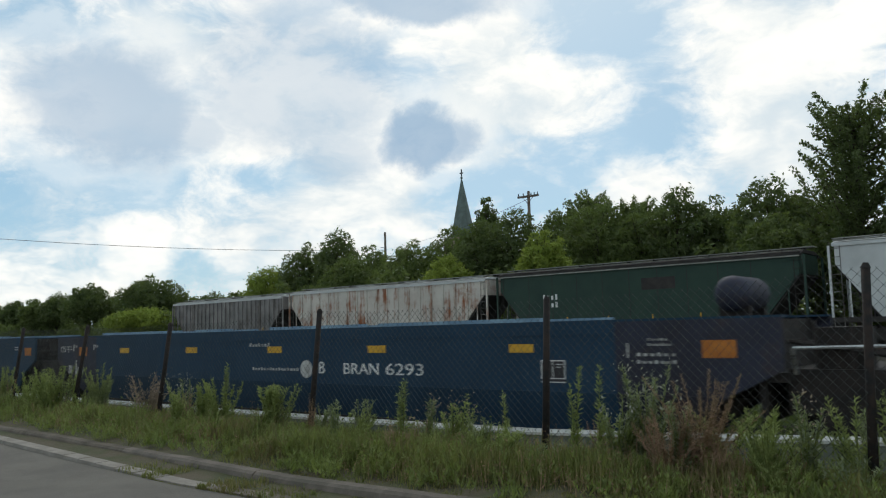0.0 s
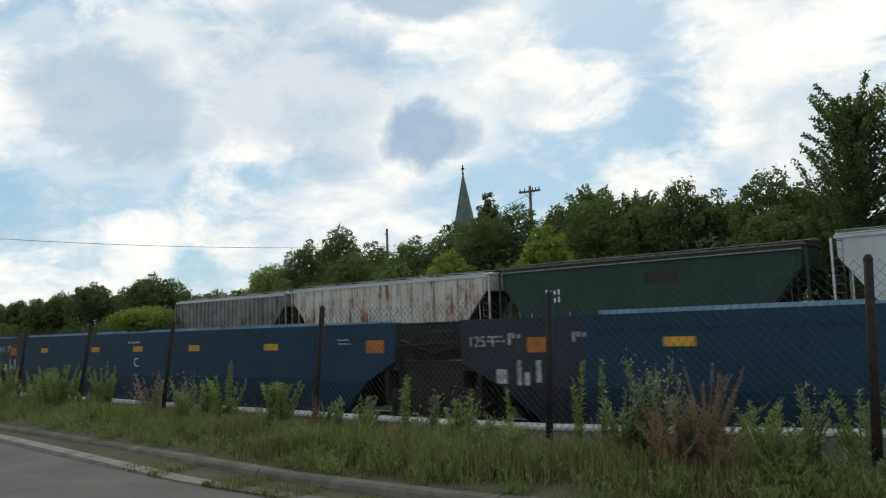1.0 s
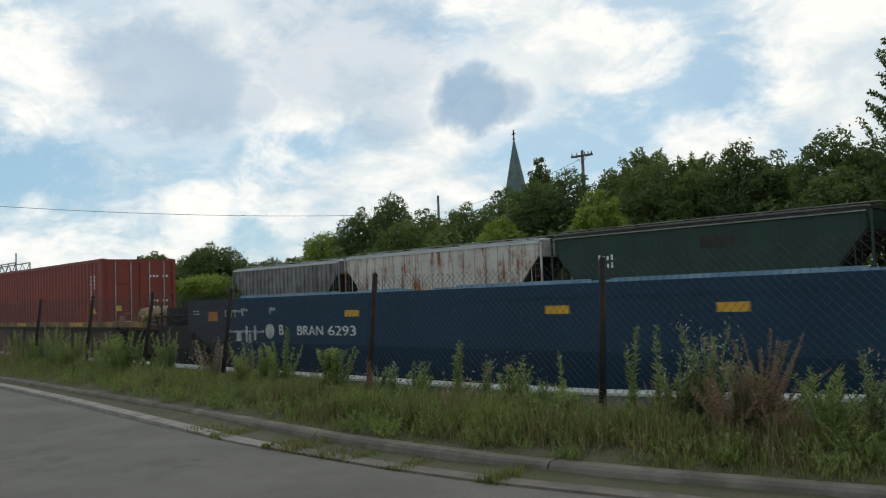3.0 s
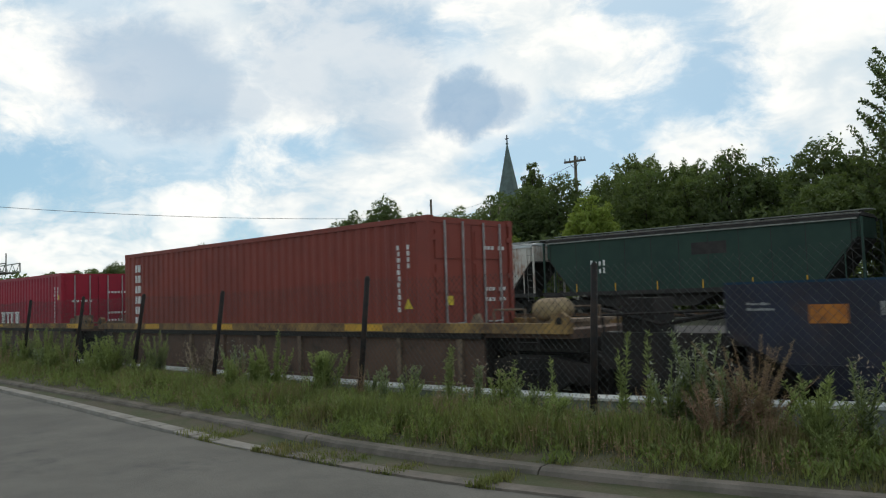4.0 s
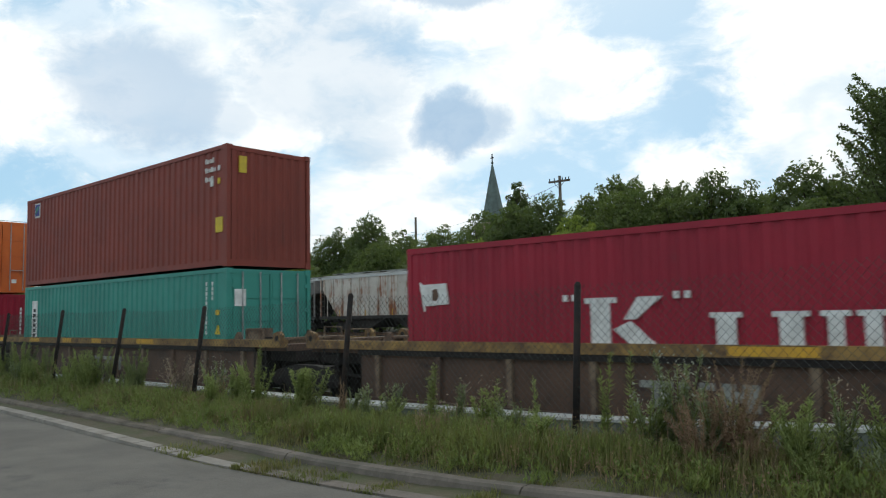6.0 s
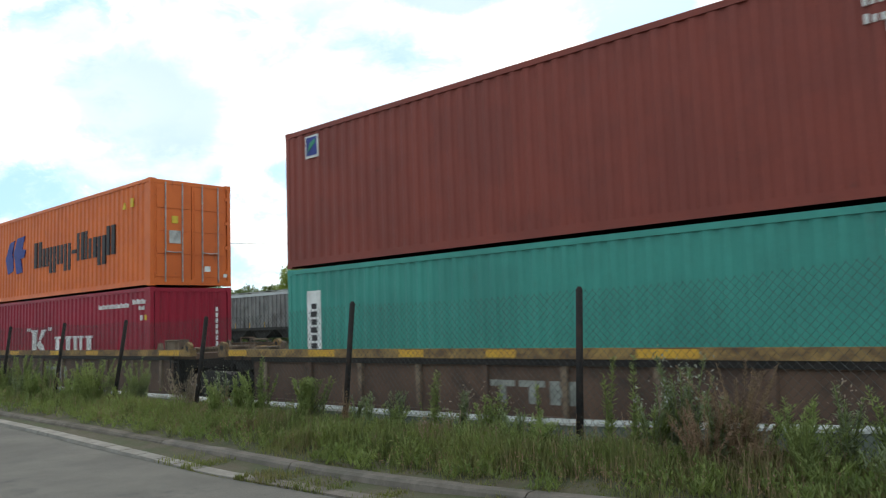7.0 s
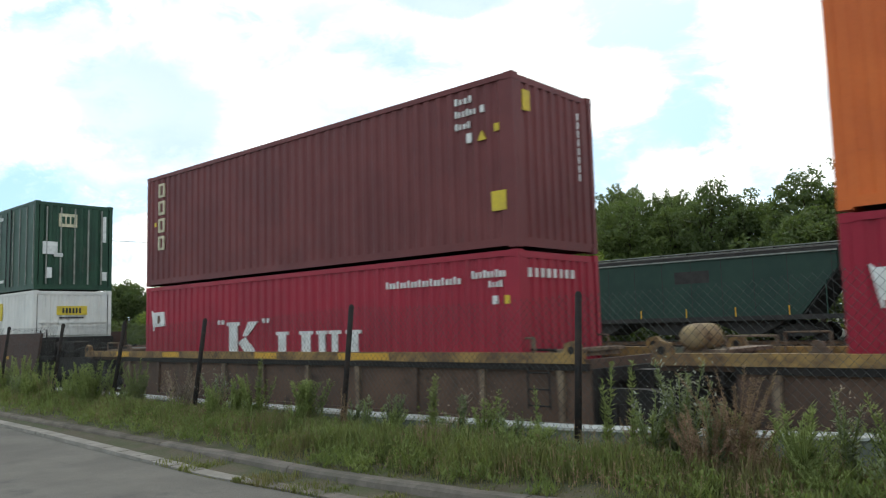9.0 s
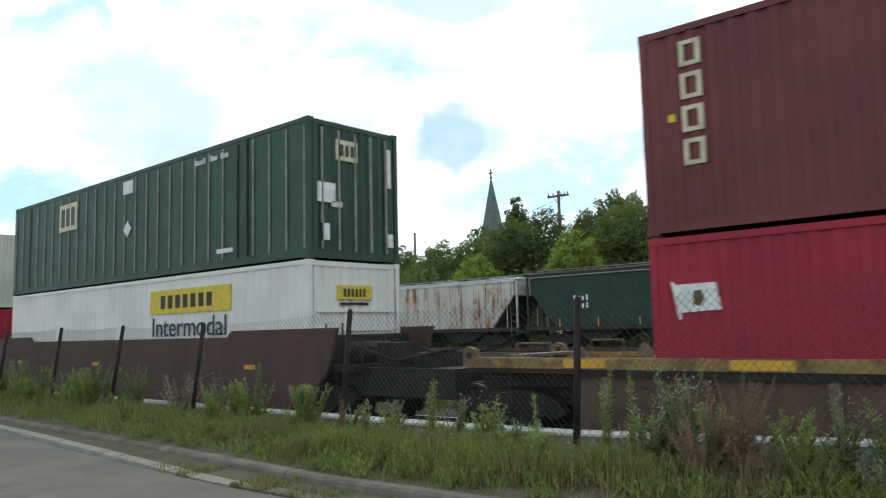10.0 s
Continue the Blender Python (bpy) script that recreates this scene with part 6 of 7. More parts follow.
def build_scrub():
    """The uncounted undergrowth below and between the trees."""
    rng = np.random.default_rng(77)
    pts = []
    for i in range(150):
        xr = rng.uniform(-3.1, 0.1)
        y = rng.uniform(47, 58)
        h = (0.125 if xr > -1.35 else 0.075) * y * rng.uniform(0.55, 1.0) + 1.2
        r = rng.uniform(1.6, 3.0)
        n = 900
        d = rng.normal(size=(n, 3))
        d /= np.linalg.norm(d, axis=1)[:, None]
        pts.append(np.array([xr * y, y, 0.45 * h]) + d * np.array([r, r * 0.7, 0.55 * h]) * rng.uniform(0.3, 1, (n, 1)) ** 0.4)
    v, f = leaves(rng, np.concatenate(pts), 0.24)
    ob = fast_mesh("undergrowth", v, f, "leaf_mid", None)
    tagged(ob, "dense green undergrowth below the trees", "undergrowth", kind="stuff")
    # rank weeds on the far side of the main line
    pts = []
    for i in range(520):
        x, y = rng.uniform(-75, 8), rng.uniform(14.2, 17.5)
        h = rng.uniform(0.4, 1.05)
        n = 230
        d = rng.normal(size=(n, 3))
        d /= np.linalg.norm(d, axis=1)[:, None]
        pts.append(np.array([x, y, -0.5 + 0.5 * h]) + d * np.array([0.7, 0.6, 0.55 * h]) * rng.uniform(0.2, 1, (n, 1)) ** 0.5)
    v, f = leaves(rng, np.concatenate(pts), 0.06)
    ob = fast_mesh("trackside_weeds", v, f, "leaf_dark", None)
    tagged(ob, "rank dark green weeds beyond the main line", "weeds", kind="stuff")
    # far wooded rise that closes the view
    pts = []
    for i in range(240):
        a = radians(rng.uniform(-70, 95))
        r = rng.uniform(150, 260)
        c = np.array([-math.sin(a) * r, math.cos(a) * r, 3.0])
        n = 600
        d = rng.normal(size=(n, 3))
        d /= np.linalg.norm(d, axis=1)[:, None]
        pts.append(c + d * np.array([7, 7, rng.uniform(4, 7)]) * rng.uniform(0.4, 1, (n, 1)) ** 0.4)
    v, f = leaves(rng, np.concatenate(pts), 0.5)
    ob = fast_mesh("far_woods", v, f, "leaf_dark", None)
    tagged(ob, "far dark green woods along the horizon", "woods", kind="stuff")


build_scrub()


# ---- steeple, poles, wires, signal ----
def build_steeple():
    y = 150
    ch = thing("church", pose(-117.9, y, 0), "church tower with a tall grey-green spire and cross", "church")
    part("tower", boxes((-3.4, 3.4, -3.4, 3.4, 0, 24)), "stone", ch)
    bm = bmesh.new()
    rings = ((24, 3.0), (27.2, 2.55), (38.9, 0.16))
    loops = [[bm.verts.new((r * math.cos((k + .5) * math.tau / 8), r * math.sin((k + .5) * math.tau / 8), z)) for k in range(8)] for z, r in rings]
    for a, b in zip(loops, loops[1:]):
        for k in range(8):
            bm.faces.new((a[k], a[(k + 1) % 8], b[(k + 1) % 8], b[k]))
    bm.faces.new(loops[-1])
    sp = part("spire", bm, "slate", ch)
    part("cross", boxes((-0.11, 0.11, -0.11, 0.11, 38.8, 41.4), (-0.5, 0.5, -0.1, 0.1, 40.3, 40.55)), "grime_shade", ch)
    bm = bmesh.new()
    disc_stack(bm, (0, 39.2), True, [(-0.3, 0.12), (-0.18, 0.28), (0.0, 0.33), (0.18, 0.28), (0.3, 0.12)], 12)
    part("finial", bm, "slate", ch, smooth=True)
    for k in range(4):
        a = k * math.pi / 2
        part("gable", boxes((2.3 * math.cos(a) - 0.5, 2.3 * math.cos(a) + 0.5, 2.3 * math.sin(a) - 0.5, 2.3 * math.sin(a) + 0.5, 25.0, 27.4)), "slate", ch)


def utility_pole(x, y, top, arm, label, lean=0.0):
    p = thing("utility_pole", pose(x, y, 0, 0, lean, 0), label, "pole", "utility poles")
    bm = bmesh.new()
    rod(bm, (0, 0, -0.5), (0, 0, top), 0.17, 0.12, 10)
    part("shaft", bm, "pole", p, smooth=True)
    if arm:
        a = part("crossarm", boxes((-1.0, 1.0, -0.16, -0.04, top - 0.55, top - 0.38)), "pole", p, bevel=0.01)
        a.rotation_euler = (0, 0, 0.1)
        for k in (-0.9, -0.45, 0.3, 0.6, 0.9):
            bm = bmesh.new()
            rod(bm, (k, -0.1 + 0.1 * k, top - 0.38), (k, -0.1 + 0.1 * k, top - 0.16), 0.05, 0.035, 8)
            part("insulator", bm, "grime_shade", p)
        part("brace", rods([((-0.55, -0.1, top - 0.5), (0, -0.14, top - 1.1), 0.02), ((0.55, -0.1, top - 0.5), (0, -0.14, top - 1.1), 0.02)]), "pole", p)
    else:
        part("bracket", rods([((0, 0, top - 1.7), (-0.5, -0.2, top - 1.6), 0.03), ((0, 0, top - 0.7), (-0.25, 0, top - 0.6), 0.03)]), "grime_shade", p)


def wire(name, a, b, sag, r, label):
    cu = bpy.data.curves.new(name, "CURVE")
    cu.dimensions, cu.bevel_depth, cu.bevel_resolution = "3D", r, 1
    sp = cu.splines.new("POLY")
    sp.points.add(24)
    for i, p in enumerate(sp.points):
        f = i / 24
        q = Vector(a).lerp(Vector(b), f)
        p.co = (q.x, q.y, q.z - sag * 4 * f * (1 - f), 1)
    tmp = new(name, cu)
    me = bpy.data.meshes.new_from_object(tmp.evaluated_get(bpy.context.evaluated_depsgraph_get()))
    bpy.data.objects.remove(tmp)
    me.materials.clear()
    tagged(mesh_part(name, me, "grime_shade"), label, "wire")


build_steeple()
utility_pole(-36.0, 55, 13.15, True, "weathered wooden utility pole with a crossarm")
utility_pole(-57.9, 60, 12.2, False, "plain wooden pole among the trees")
utility_pole(-112, 75, 9.0, False, "far thin wooden pole above the trees")
utility_pole(-78.0, 16.0, 11.8, False, "wooden pole beside the line")
wire("overhead_wire", (-78.0, 16.0, 11.3), (-57.9, 60, 10.3), 0.75, 0.022, "thin black overhead wire between poles")
wire("overhead_wire", (-57.9, 60, 10.3), (-36.0, 55, 12.5), 0.5, 0.015, "thin black overhead wire between poles")


def build_signal():
    x, y = -84.5, 25.0
    s = thing("signal_bridge", pose(x, y, 0), "grey steel railway signal bracket with black lamp heads", "signal")
    part("mast", rods([((-6, 0, -0.5), (-6, 0, 6.0), 0.18)], 10), "grey_strip", s)
    tr = [((-6, k, z), (6.1, k, z), 0.06) for k in (-0.6, 0.6) for z in (5.15, 6.0)] + [((-6 + i, k, 5.15 if i % 2 else 6.0), (-5 + i, k, 6.0 if i % 2 else 5.15), 0.035) for i in range(12) for k in (-0.6, 0.6)]
    tr += [((6.1, k, 5.15), (6.1, k, 6.9 if k < 0 else 6.0), 0.06) for k in (-0.6, 0.6)]
    part("truss", rods(tr), "grey_strip", s)
    part("walkway", boxes((-6, 6.1, -0.6, 0.6, 5.12, 5.18)), "grey_strip", s)
    part("lamp_post", rods([((0.3, -0.7, 5.1), (0.3, -0.7, 7.9), 0.06)], 8), "grime_shade", s)
    for z in (5.9, 6.75, 7.6):
        bm = bmesh.new()
        disc_stack(bm, (0.3, z), True, [(-1.15, 0.30), (-1.1, 0.33), (-0.75, 0.33), (-0.7, 0.2)], 16)
        h = part("signal_head", bm, "grime_shade", s, "black round signal head")
        bm = bmesh.new()
        disc_stack(bm, (0.3, z), True, [(-1.17, 0.11), (-1.152, 0.11)], 12)
        part("lens", bm, "lamp_glass", h)


build_signal()


# ---- weeds on the verge ----
def stalk_plant(x, y, h, spread, stems, leaf, label, head=None, dense=60, leaf_len=0.07, lean=0.12, seed=0, flat=False, name="weed_plant", upright=0.6):
    """A tall weed: thin stems, narrow leaves up each, and a head of seeds or petals."""
    rng = np.random.default_rng(900 + seed)
    z0 = verge_z(x, y) - 0.02
    t = thing(name, pose(x, y, z0), label, "weed", "tall weeds by the fence")
    bm = bmesh.new()
    cents, dirs, heads = [], [], []
    for i in range(stems):
        a = rng.uniform(0, math.tau)
        r0, hh = spread * 0.3 * rng.uniform(0, 1), h * (rng.uniform(0.55, 1.0) if i else 1.0)
        if flat:
            hh = h * rng.uniform(0.88, 1.0)
        off = spread * rng.uniform(0.3, 1.0) if not flat else spread * rng.uniform(-1, 1)
        foot = Vector((r0 * math.cos(a), r0 * math.sin(a), 0))
        top = Vector((foot.x + off * math.cos(a) + lean * rng.normal() * h * 0.3, foot.y + off * math.sin(a) * 0.7, hh))
        mid = foot.lerp(top, 0.5) + Vector((-(top.x - foot.x) * 0.2, 0, 0))
        thin = 0.42 if leaf == "weed_dry" else 1.0
        rod(bm, foot, mid, 0.009 * thin, 0.007 * thin, 4)
        rod(bm, mid, top, 0.007 * thin, 0.003 * thin, 4)
        n = int((2.0 if leaf != "weed_dry" else 3.0) * dense * hh)
        f = rng.uniform(0.05, 1.0, n)
        p = np.array([(foot.lerp(mid, min(1, 2 * k)) if k < 0.5 else mid.lerp(top, 2 * k - 1)) for k in f])
        ang = rng.uniform(0, math.tau, n)
        ln = leaf_len * rng.uniform(0.6, 1.3, n) * (1.15 - 0.6 * f)
        d = np.stack([np.cos(ang), np.sin(ang), rng.uniform(0.1, 1.2, n) * upright * 1.6], 1)
        d /= np.linalg.norm(d, axis=1)[:, None]
        cents.append(p), dirs.append(d * ln[:, None])
        m = 7 if head else 0
        if m:
            heads.append(np.array(top) + rng.normal(size=(m, 3)) * np.array([0.045, 0.045, 0.05]) * (1 + spread))
    part("stalk", bm, leaf if leaf != "weed_grey" else "weed", t)["kind"] = "stuff"
    p, d = np.concatenate(cents), np.concatenate(dirs)
    side = np.cross(d, np.array([0.0, 0.0, 1.0]) + rng.normal(size=d.shape) * 0.3)
    side /= np.maximum(1e-6, np.linalg.norm(side, axis=1))[:, None]
    w = np.linalg.norm(d, axis=1)[:, None] * (0.11 if leaf != "weed_dry" else 0.085)
    v = np.stack([p, p + d * 0.5 + side * w, p + d, p + d * 0.5 - side * w], 1).reshape(-1, 3)
    fast_mesh("foliage", v, np.arange(len(p) * 4).reshape(-1, 4), "weed_tall" if leaf == "weed" else leaf, t)["kind"] = "stuff"
    if heads:
        v, f = leaves(rng, np.concatenate(heads), 0.018)
        fast_mesh("bloom", v, f, head, t)["kind"] = "stuff"
    return t


GREEN = "tall leafy green weed beside the fence"
PLANTS = (  # x, y, height, spread, stems, leaf, head, dense, flat, label
    (-4.12, 7.0, 1.0, 0.06, 2, "weed", None, 130, False, "single tall leafy spike of weed by the fence post"),
    (-3.84, 7.0, 1.02, 0.06, 2, "weed", None, 130, False, "single tall leafy spike of weed by the fence post"),
    (-3.35, 7.05, 1.0, 0.30, 16, "weed_grey", "petal", 110, False, "grey-green bushy weed with small white flowers"),
    (-3.55, 6.85, 0.75, 0.25, 10, "weed_grey", "petal", 100, False, "grey-green bushy weed with small white flowers"),
    (-2.78, 6.9, 1.0, 0.42, 40, "weed_dry", None, 170, False, "dead reddish-brown branching weed"),
    (-2.95, 6.6, 0.70, 0.34, 34, "weed_dry", None, 120, False, "dead reddish-brown branching weed"),
    (-2.2, 6.8, 0.70, 0.18, 14, "weed", None, 110, False, GREEN),
    (-1.92, 7.0, 0.78, 0.16, 8, "weed_grey", "weed_pink", 90, False, "thin weed with faded pinkish heads"),
    (-1.55, 7.0, 0.80, 0.16, 8, "weed", None, 100, False, GREEN),
    (-1.2, 7.1, 0.85, 0.2, 8, "weed", None, 100, False, GREEN),
    (-12.6, 7.1, 0.80, 0.42, 20, "weed_pink", "weed_pink", 70, False, "faded pinkish-tan weed gone to seed"),
    (-11.45, 7.1, 0.76, 0.30, 16, "weed_grey", "petal", 70, False, "grey-green weed with pale tufted heads"),
    (-15.7, 6.9, 0.92, 0.45, 26, "weed", None, 120, False, "large bushy green weed beside the fence"),
    (-14.5, 7.2, 0.95, 0.25, 14, "weed", None, 110, False, GREEN),
    (-10.25, 7.0, 0.80, 0.30, 14, "weed", None, 120, False, GREEN),
    (-10.2, 7.0, 1.0, 0.05, 2, "weed", None, 120, False, GREEN),
    (-9.0, 7.0, 0.72, 0.30, 22, "weed", None, 150, True, "bright green clump of upright leafy stems"),
    (-6.53, 7.0, 0.82, 0.08, 3, "weed", None, 130, False, GREEN),
    (-6.15, 7.0, 0.62, 0.20, 9, "weed_grey", "weed_pink", 90, False, "thin weed with faded pinkish heads"),
    (-5.68, 7.0, 0.68, 0.22, 10, "weed", "weed_pink", 100, False, GREEN),
    (-4.98, 7.0, 0.74, 0.05, 2, "weed", None, 120, False, GREEN),
    (-7.3, 7.0, 0.45, 0.2, 8, "weed", None, 100, False, GREEN),
    (-8.0, 7.0, 0.45, 0.2, 8, "weed_grey", None, 100, False, GREEN),
    (-17.0, 7.0, 0.8, 0.3, 14, "weed", None, 110, False, GREEN),
    (-18.4, 7.0, 0.85, 0.3, 16, "weed", None, 110, False, GREEN),
    (-19.6, 7.0, 1.0, 0.3, 16, "weed", None, 110, False, GREEN),
    (-20.9, 7.0, 0.9, 0.3, 14, "weed", None, 110, False, GREEN),
    (-22.4, 7.0, 0.9, 0.3, 14, "weed", None, 110, False, GREEN),
    (-5.9, 6.2, 0.40, 0.14, 10, "weed_dry", None, 60, False, "low dry brown weed"),
    (-4.7, 6.4, 0.42, 0.25, 12, "weed", None, 110, False, "low leafy green weed"),
)
MOUND = "rounded mound of leafy yellow-green weeds"
PLANTS += tuple((x, y, h * 0.68, w * 0.8, n, leaf, head, 75, False, MOUND if leaf == "weed" else "dry brown weed leaning among green ones") for x, y, h, w, n, leaf, head in (
    (-21.2, 6.7, 0.75, 0.5, 26, "weed", None), (-18.9, 6.6, 0.7, 0.45, 26, "weed", None), (-16.6, 6.5, 0.8, 0.5, 28, "weed", None), (-13.9, 6.6, 0.62, 0.45, 28, "weed", None), (-13.0, 6.3, 0.48, 0.4, 22, "weed", None),
    (-11.9, 6.5, 0.55, 0.4, 24, "weed", None), (-11.0, 6.4, 0.50, 0.4, 20, "weed_dry", None), (-10.3, 6.6, 0.62, 0.42, 28, "weed", None), (-9.5, 6.4, 0.5, 0.35, 22, "weed", None), (-8.9, 6.7, 0.6, 0.34, 26, "weed", None),
    (-8.2, 6.5, 0.46, 0.35, 22, "weed", None), (-7.55, 6.75, 0.52, 0.3, 24, "weed", None), (-6.9, 6.5, 0.44, 0.3, 20, "weed", None), (-6.3, 6.8, 0.45, 0.28, 18, "weed_dry", "weed_pink"), (-5.55, 6.6, 0.5, 0.36, 30, "weed", None),
    (-5.15, 6.75, 0.52, 0.36, 30, "weed", None), (-4.75, 6.6, 0.44, 0.3, 22, "weed", None), (-4.25, 6.65, 0.4, 0.26, 18, "weed_grey", None), (-3.7, 6.6, 0.42, 0.28, 20, "weed", None), (-3.3, 6.55, 0.40, 0.26, 18, "weed", None),
    (-2.55, 6.65, 0.62, 0.3, 26, "weed_dry", None), (-2.12, 6.7, 0.78, 0.3, 30, "weed", None), (-1.95, 6.5, 0.5, 0.3, 22, "weed", None), (-1.5, 6.7, 0.5, 0.3, 22, "weed_grey", None), (-1.0, 6.8, 0.55, 0.3, 20, "weed", None)))
more = random.Random(31)
PLANTS += tuple((more.uniform(-24, -1), more.uniform(6.3, 7.6), more.uniform(0.38, 0.72), more.uniform(0.1, 0.28), more.randint(5, 14), more.choice(("weed", "weed", "weed_grey", "weed_dry")), None, 100, False,
                 "mid-height weed standing on the grassy verge") for _ in range(30))
for i, (x, y, h, spread, stems, leaf, head, dense, flat, label) in enumerate(PLANTS):
    big = 1.3 if leaf == "weed" and stems > 3 and label != MOUND else 1.0
    stalk_plant(x, y, h, spread * big, int(stems * big), leaf, label, head, dense, (0.055 if label == MOUND else 0.09) if leaf != "weed_dry" else 0.05, seed=i, flat=flat, lean=0.12 if leaf != "weed_dry" else 0.3, upright=0.6 if leaf != "weed_dry" else 0.35)


def build_grass():
    """Grass and low herbs over the whole verge, too many to count."""
    rng = np.random.default_rng(5)
    n = 135000
    x = np.where(rng.uniform(0, 1, n) < 0.68, rng.uniform(-13.5, 1.5, n), rng.uniform(-34, -13.5, n))
    kb = np.interp(x, [r[0] for r in KERB], [r[1] for r in KERB]) + 0.16
    f = rng.uniform(0, 1, n) ** 0.85
    y = kb + (8.75 - kb) * f
    patch = np.array([noise.noise(Vector((a * 0.9, b * 1.4, 0.0))) for a, b in zip(x, y)])
    fine = np.array([noise.noise(Vector((a * 3.1, b * 3.1, 5.0))) for a, b in zip(x, y)])
    rise = np.clip((y - kb) / 0.6, 0.25, 1.0)
    h = rise * np.clip(0.21 + 0.26 * patch + 0.24 * fine, 0.04, 0.55) * rng.uniform(0.5, 1.35, n)
    cap = 1.55 - 1.49 * y / 8.9 - 0.15
    h = np.minimum(h, cap * rng.uniform(0.6, 1.08, n))
    bare = (x < -8.6) & (y - kb < 0.55 + 0.5 * patch)
    h = np.where(bare, h * 0.35, h)
    keep = ~(bare & (rng.uniform(0, 1, n) < 0.55))
    # tufts that spill over the gutter
    m = 4500
    gx = np.concatenate([rng.normal(c, s, m // 9) for c, s in ((-8.3, 0.35), (-8.0, 0.16), (-7.6, 0.3), (-7.0, 0.14), (-6.5, 0.2), (-5.95, 0.1), (-5.2, 0.07), (-7.0, 0.7), (-4.2, 0.06))])
    gg = np.interp(gx, [r[0] for r in GUTTER], [r[1] for r in GUTTER])
    gk = np.interp(gx, [r[0] for r in KERB], [r[1] for r in KERB])
    gy = gg + (gk - gg) * np.clip(rng.normal(0.35, 0.35, len(gx)), -0.05, 1.0)
    gh = rng.uniform(0.015, 0.11, len(gx)) * np.clip(0.7 + 1.2 * np.array([noise.noise(Vector((q * 4.0, 2.2, 0.7))) for q in gx]), 0.2, 1.5)
    x, y, h = np.concatenate([x[keep], gx]), np.concatenate([y[keep], gy]), np.concatenate([h[keep], gh])
    z = np.array([verge_z(a, b) for a, b in zip(x, y)])
    z[-len(gx):] = 0.005
    n = len(x)
    ang, bend = rng.uniform(0, math.tau, n), rng.uniform(0.05, 0.55, n)
    w = rng.uniform(0.003, 0.008, n) * (1 + (x < -13) * 0.8)
    p = np.stack([x, y, z - 0.01], 1)
    lean = np.stack([np.cos(ang), np.sin(ang), np.zeros(n)], 1) * (h * bend)[:, None]
    side = np.stack([-np.sin(ang), np.cos(ang), np.zeros(n)], 1) * w[:, None]
    up = np.stack([np.zeros(n), np.zeros(n), h], 1)
    v = np.stack([p - side, p + side, p + up * 0.6 + lean * 0.35 + side * 0.8, p + up * 0.6 + lean * 0.35 - side * 0.8, p + up + lean], 1).reshape(-1, 3)
    b = np.arange(n) * 5
    quads = np.stack([b, b + 1, b + 2, b + 3], 1)
    me = bpy.data.meshes.new("grass")
    loops = np.concatenate([quads, np.stack([b + 3, b + 2, b + 4], 1)], 1)
    me.vertices.add(len(v))
    me.vertices.foreach_set("co", v.astype(np.float32).ravel())
    me.loops.add(n * 7)
    me.loops.foreach_set("vertex_index", loops.astype(np.int32).ravel())
    me.polygons.add(n * 2)
    me.polygons.foreach_set("loop_start", np.stack([np.arange(n) * 7, np.arange(n) * 7 + 4], 1).astype(np.int32).ravel())
    me.update(calc_edges=True)
    tagged(mesh_part("grass", me, "grass"), "rough green and straw-coloured grass on the verge", "grass", kind="stuff")
    # thin upright stalks with small leaves and seeds, green and dry
    for name, m, seed, mat, tall, label in (("green_stalks", 5200, 6, "weed", 0.42, "thin upright green weed stalks on the verge"), ("dry_stalks", 4400, 7, "weed_dry", 0.40, "thin dry brown stalks among the grass")):
        rg = np.random.default_rng(seed)
        sx = np.where(rg.uniform(0, 1, m) < 0.66, rg.uniform(-13.5, 1.0, m), rg.uniform(-31, -13.5, m))
        clump = np.array([noise.noise(Vector((q * 0.8, seed * 3.3, 0.4))) for q in sx])
        sx = sx[clump > rg.uniform(-0.5, 0.45, m)]
        m = len(sx)
        sk = np.interp(sx, [r[0] for r in KERB], [r[1] for r in KERB]) + 0.35
        sf = rg.uniform(0, 1, m)
        sy = sk + (8.3 - sk) * sf
        sh = tall * rg.uniform(0.45, 1.35, m) * np.clip(0.45 + 0.8 * sf, 0, 1.1)
        sh = np.minimum(sh, (1.45 - 1.45 * sy / 8.9) * rg.uniform(0.6, 1.5, m))
        sz = np.array([verge_z(p, q) for p, q in zip(sx, sy)])
        lx, ly = rg.normal(size=m) * 0.14 * sh, rg.normal(size=m) * 0.14 * sh
        foot, top = np.stack([sx, sy, sz], 1), np.stack([sx + lx, sy + ly, sz + sh], 1)
        wv = np.array([0.0028, 0, 0])
        stem_v = np.stack([foot - wv, foot + wv, top + wv * 0.5, top - wv * 0.5], 1).reshape(-1, 3)
        k = 9
        tt = rg.uniform(0.15, 1.0, (m, k, 1))
        cen = (foot[:, None, :] * (1 - tt) + top[:, None, :] * tt + rg.normal(size=(m, k, 3)) * 0.022).reshape(-1, 3)
        leaf_v, _ = leaves(rg, cen, 0.018 if mat == "weed" else 0.012)
        v = np.concatenate([stem_v, leaf_v])
        ob = fast_mesh(name, v, np.arange(len(v)).reshape(-1, 4), mat, None)
        tagged(ob, label, "weeds", kind="stuff")
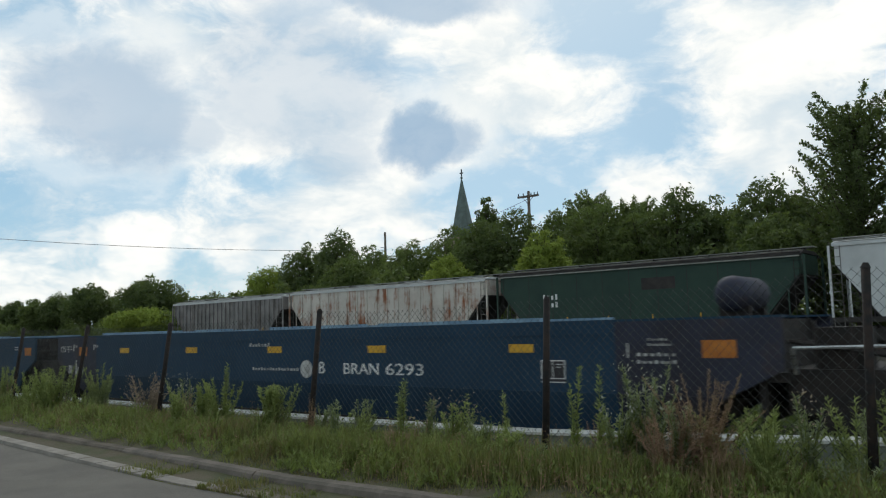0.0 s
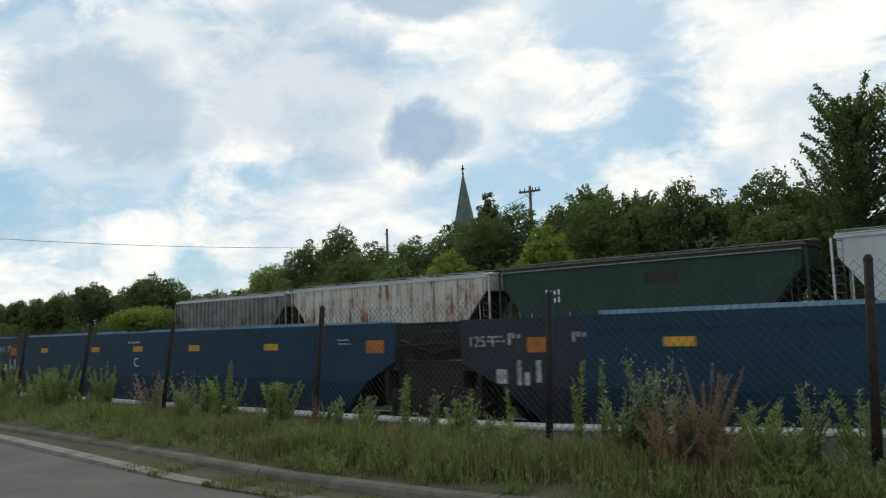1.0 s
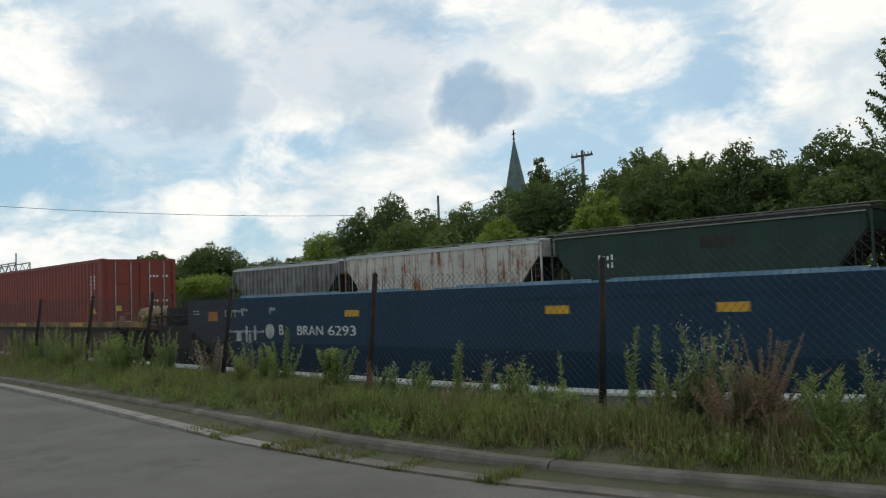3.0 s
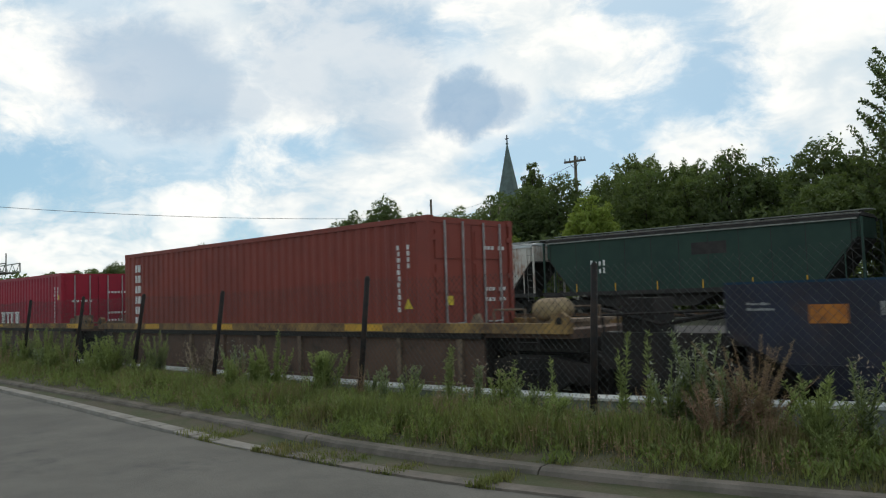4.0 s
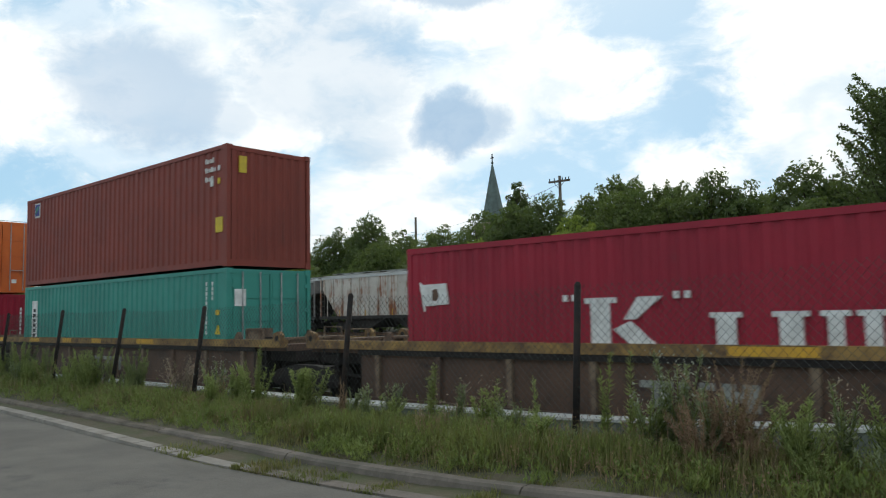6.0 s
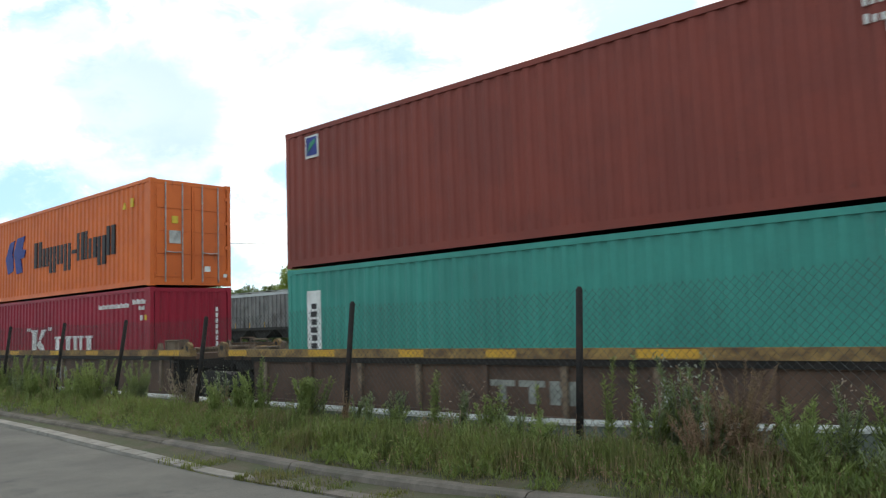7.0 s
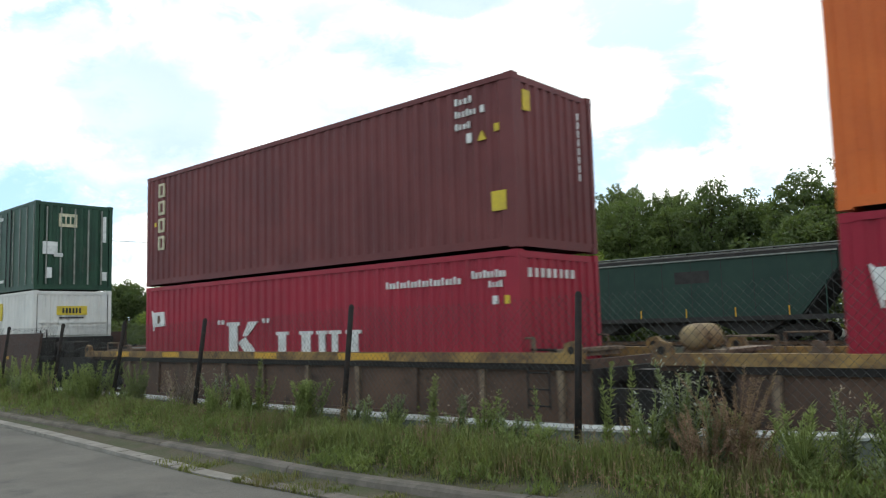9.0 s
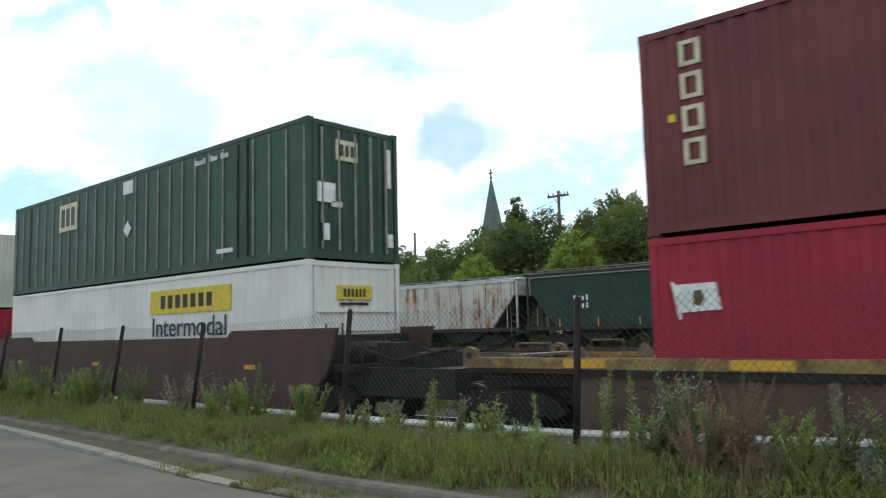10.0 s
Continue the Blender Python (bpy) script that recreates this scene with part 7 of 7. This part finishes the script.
    # low broad-leaved herbs among it
    m = 1500
    hx = np.where(rng.uniform(0, 1, m) < 0.65, rng.uniform(-13.5, 0.5, m), rng.uniform(-30, -13.5, m))
    hk = np.interp(hx, [r[0] for r in KERB], [r[1] for r in KERB]) + 0.16
    hy = hk + (8.4 - hk) * rng.uniform(0, 1, m)
    pts = []
    for a, b in zip(hx, hy):
        q = noise.noise(Vector((a * 0.9, b * 1.4, 0.0)))
        tall = (0.19 + 0.22 * q + rng.uniform(0, 0.22)) * min(1, 0.4 + (b - along(KERB, a)) * 0.6)
        tall = min(tall, max(0.02, (1.36 - 1.49 * b / 8.9) * rng.uniform(0.6, 1.1)))
        if tall < 0.05:
            continue
        k = 46
        s = rng.uniform(0.05, 1, k)
        stem = rng.integers(0, 4, k)
        sa, so = stem * 1.7 + a * 9, 0.05 + 0.05 * (stem % 2)
        foot = np.stack([a + np.cos(sa) * so * (0.4 + s), b + np.sin(sa) * so * (0.4 + s), verge_z(a, b) + s * tall * (0.7 + 0.1 * stem)], 1)
        way = rng.uniform(0, math.tau, k)
        d = np.stack([np.cos(way), np.sin(way), rng.uniform(0.5, 1.7, k)], 1) * (0.05 * rng.uniform(0.6, 1.3, k) * (1.2 - 0.6 * s))[:, None]
        side = np.stack([-np.sin(way), np.cos(way), np.zeros(k)], 1) * 0.0075
        pts.append(np.stack([foot, foot + d * 0.5 + side, foot + d, foot + d * 0.5 - side], 1).reshape(-1, 3))
    v = np.concatenate(pts)
    ob = fast_mesh("low_herbs", v, np.arange(len(v)).reshape(-1, 4), "weed", None)
    tagged(ob, "low leafy green herbs among the grass", "herbs", kind="stuff")


build_grass()


# ---- what moves ----
def motions():
    for ob, u, y, z in MOVING:
        walk(ob, [(t, pose(u + SPEED * (t - 7.0), y, z)) for t in (0, 2.5, 5, 7.5, 10)])
    for ob, x in SPINNING:
        step = SPEED / FPS / 0.42
        walk(ob, [(k / FPS, pose(x, 0, 0.42, 0, math.degrees(step * k), 0)) for k in range(10 * FPS + 1)])


motions()
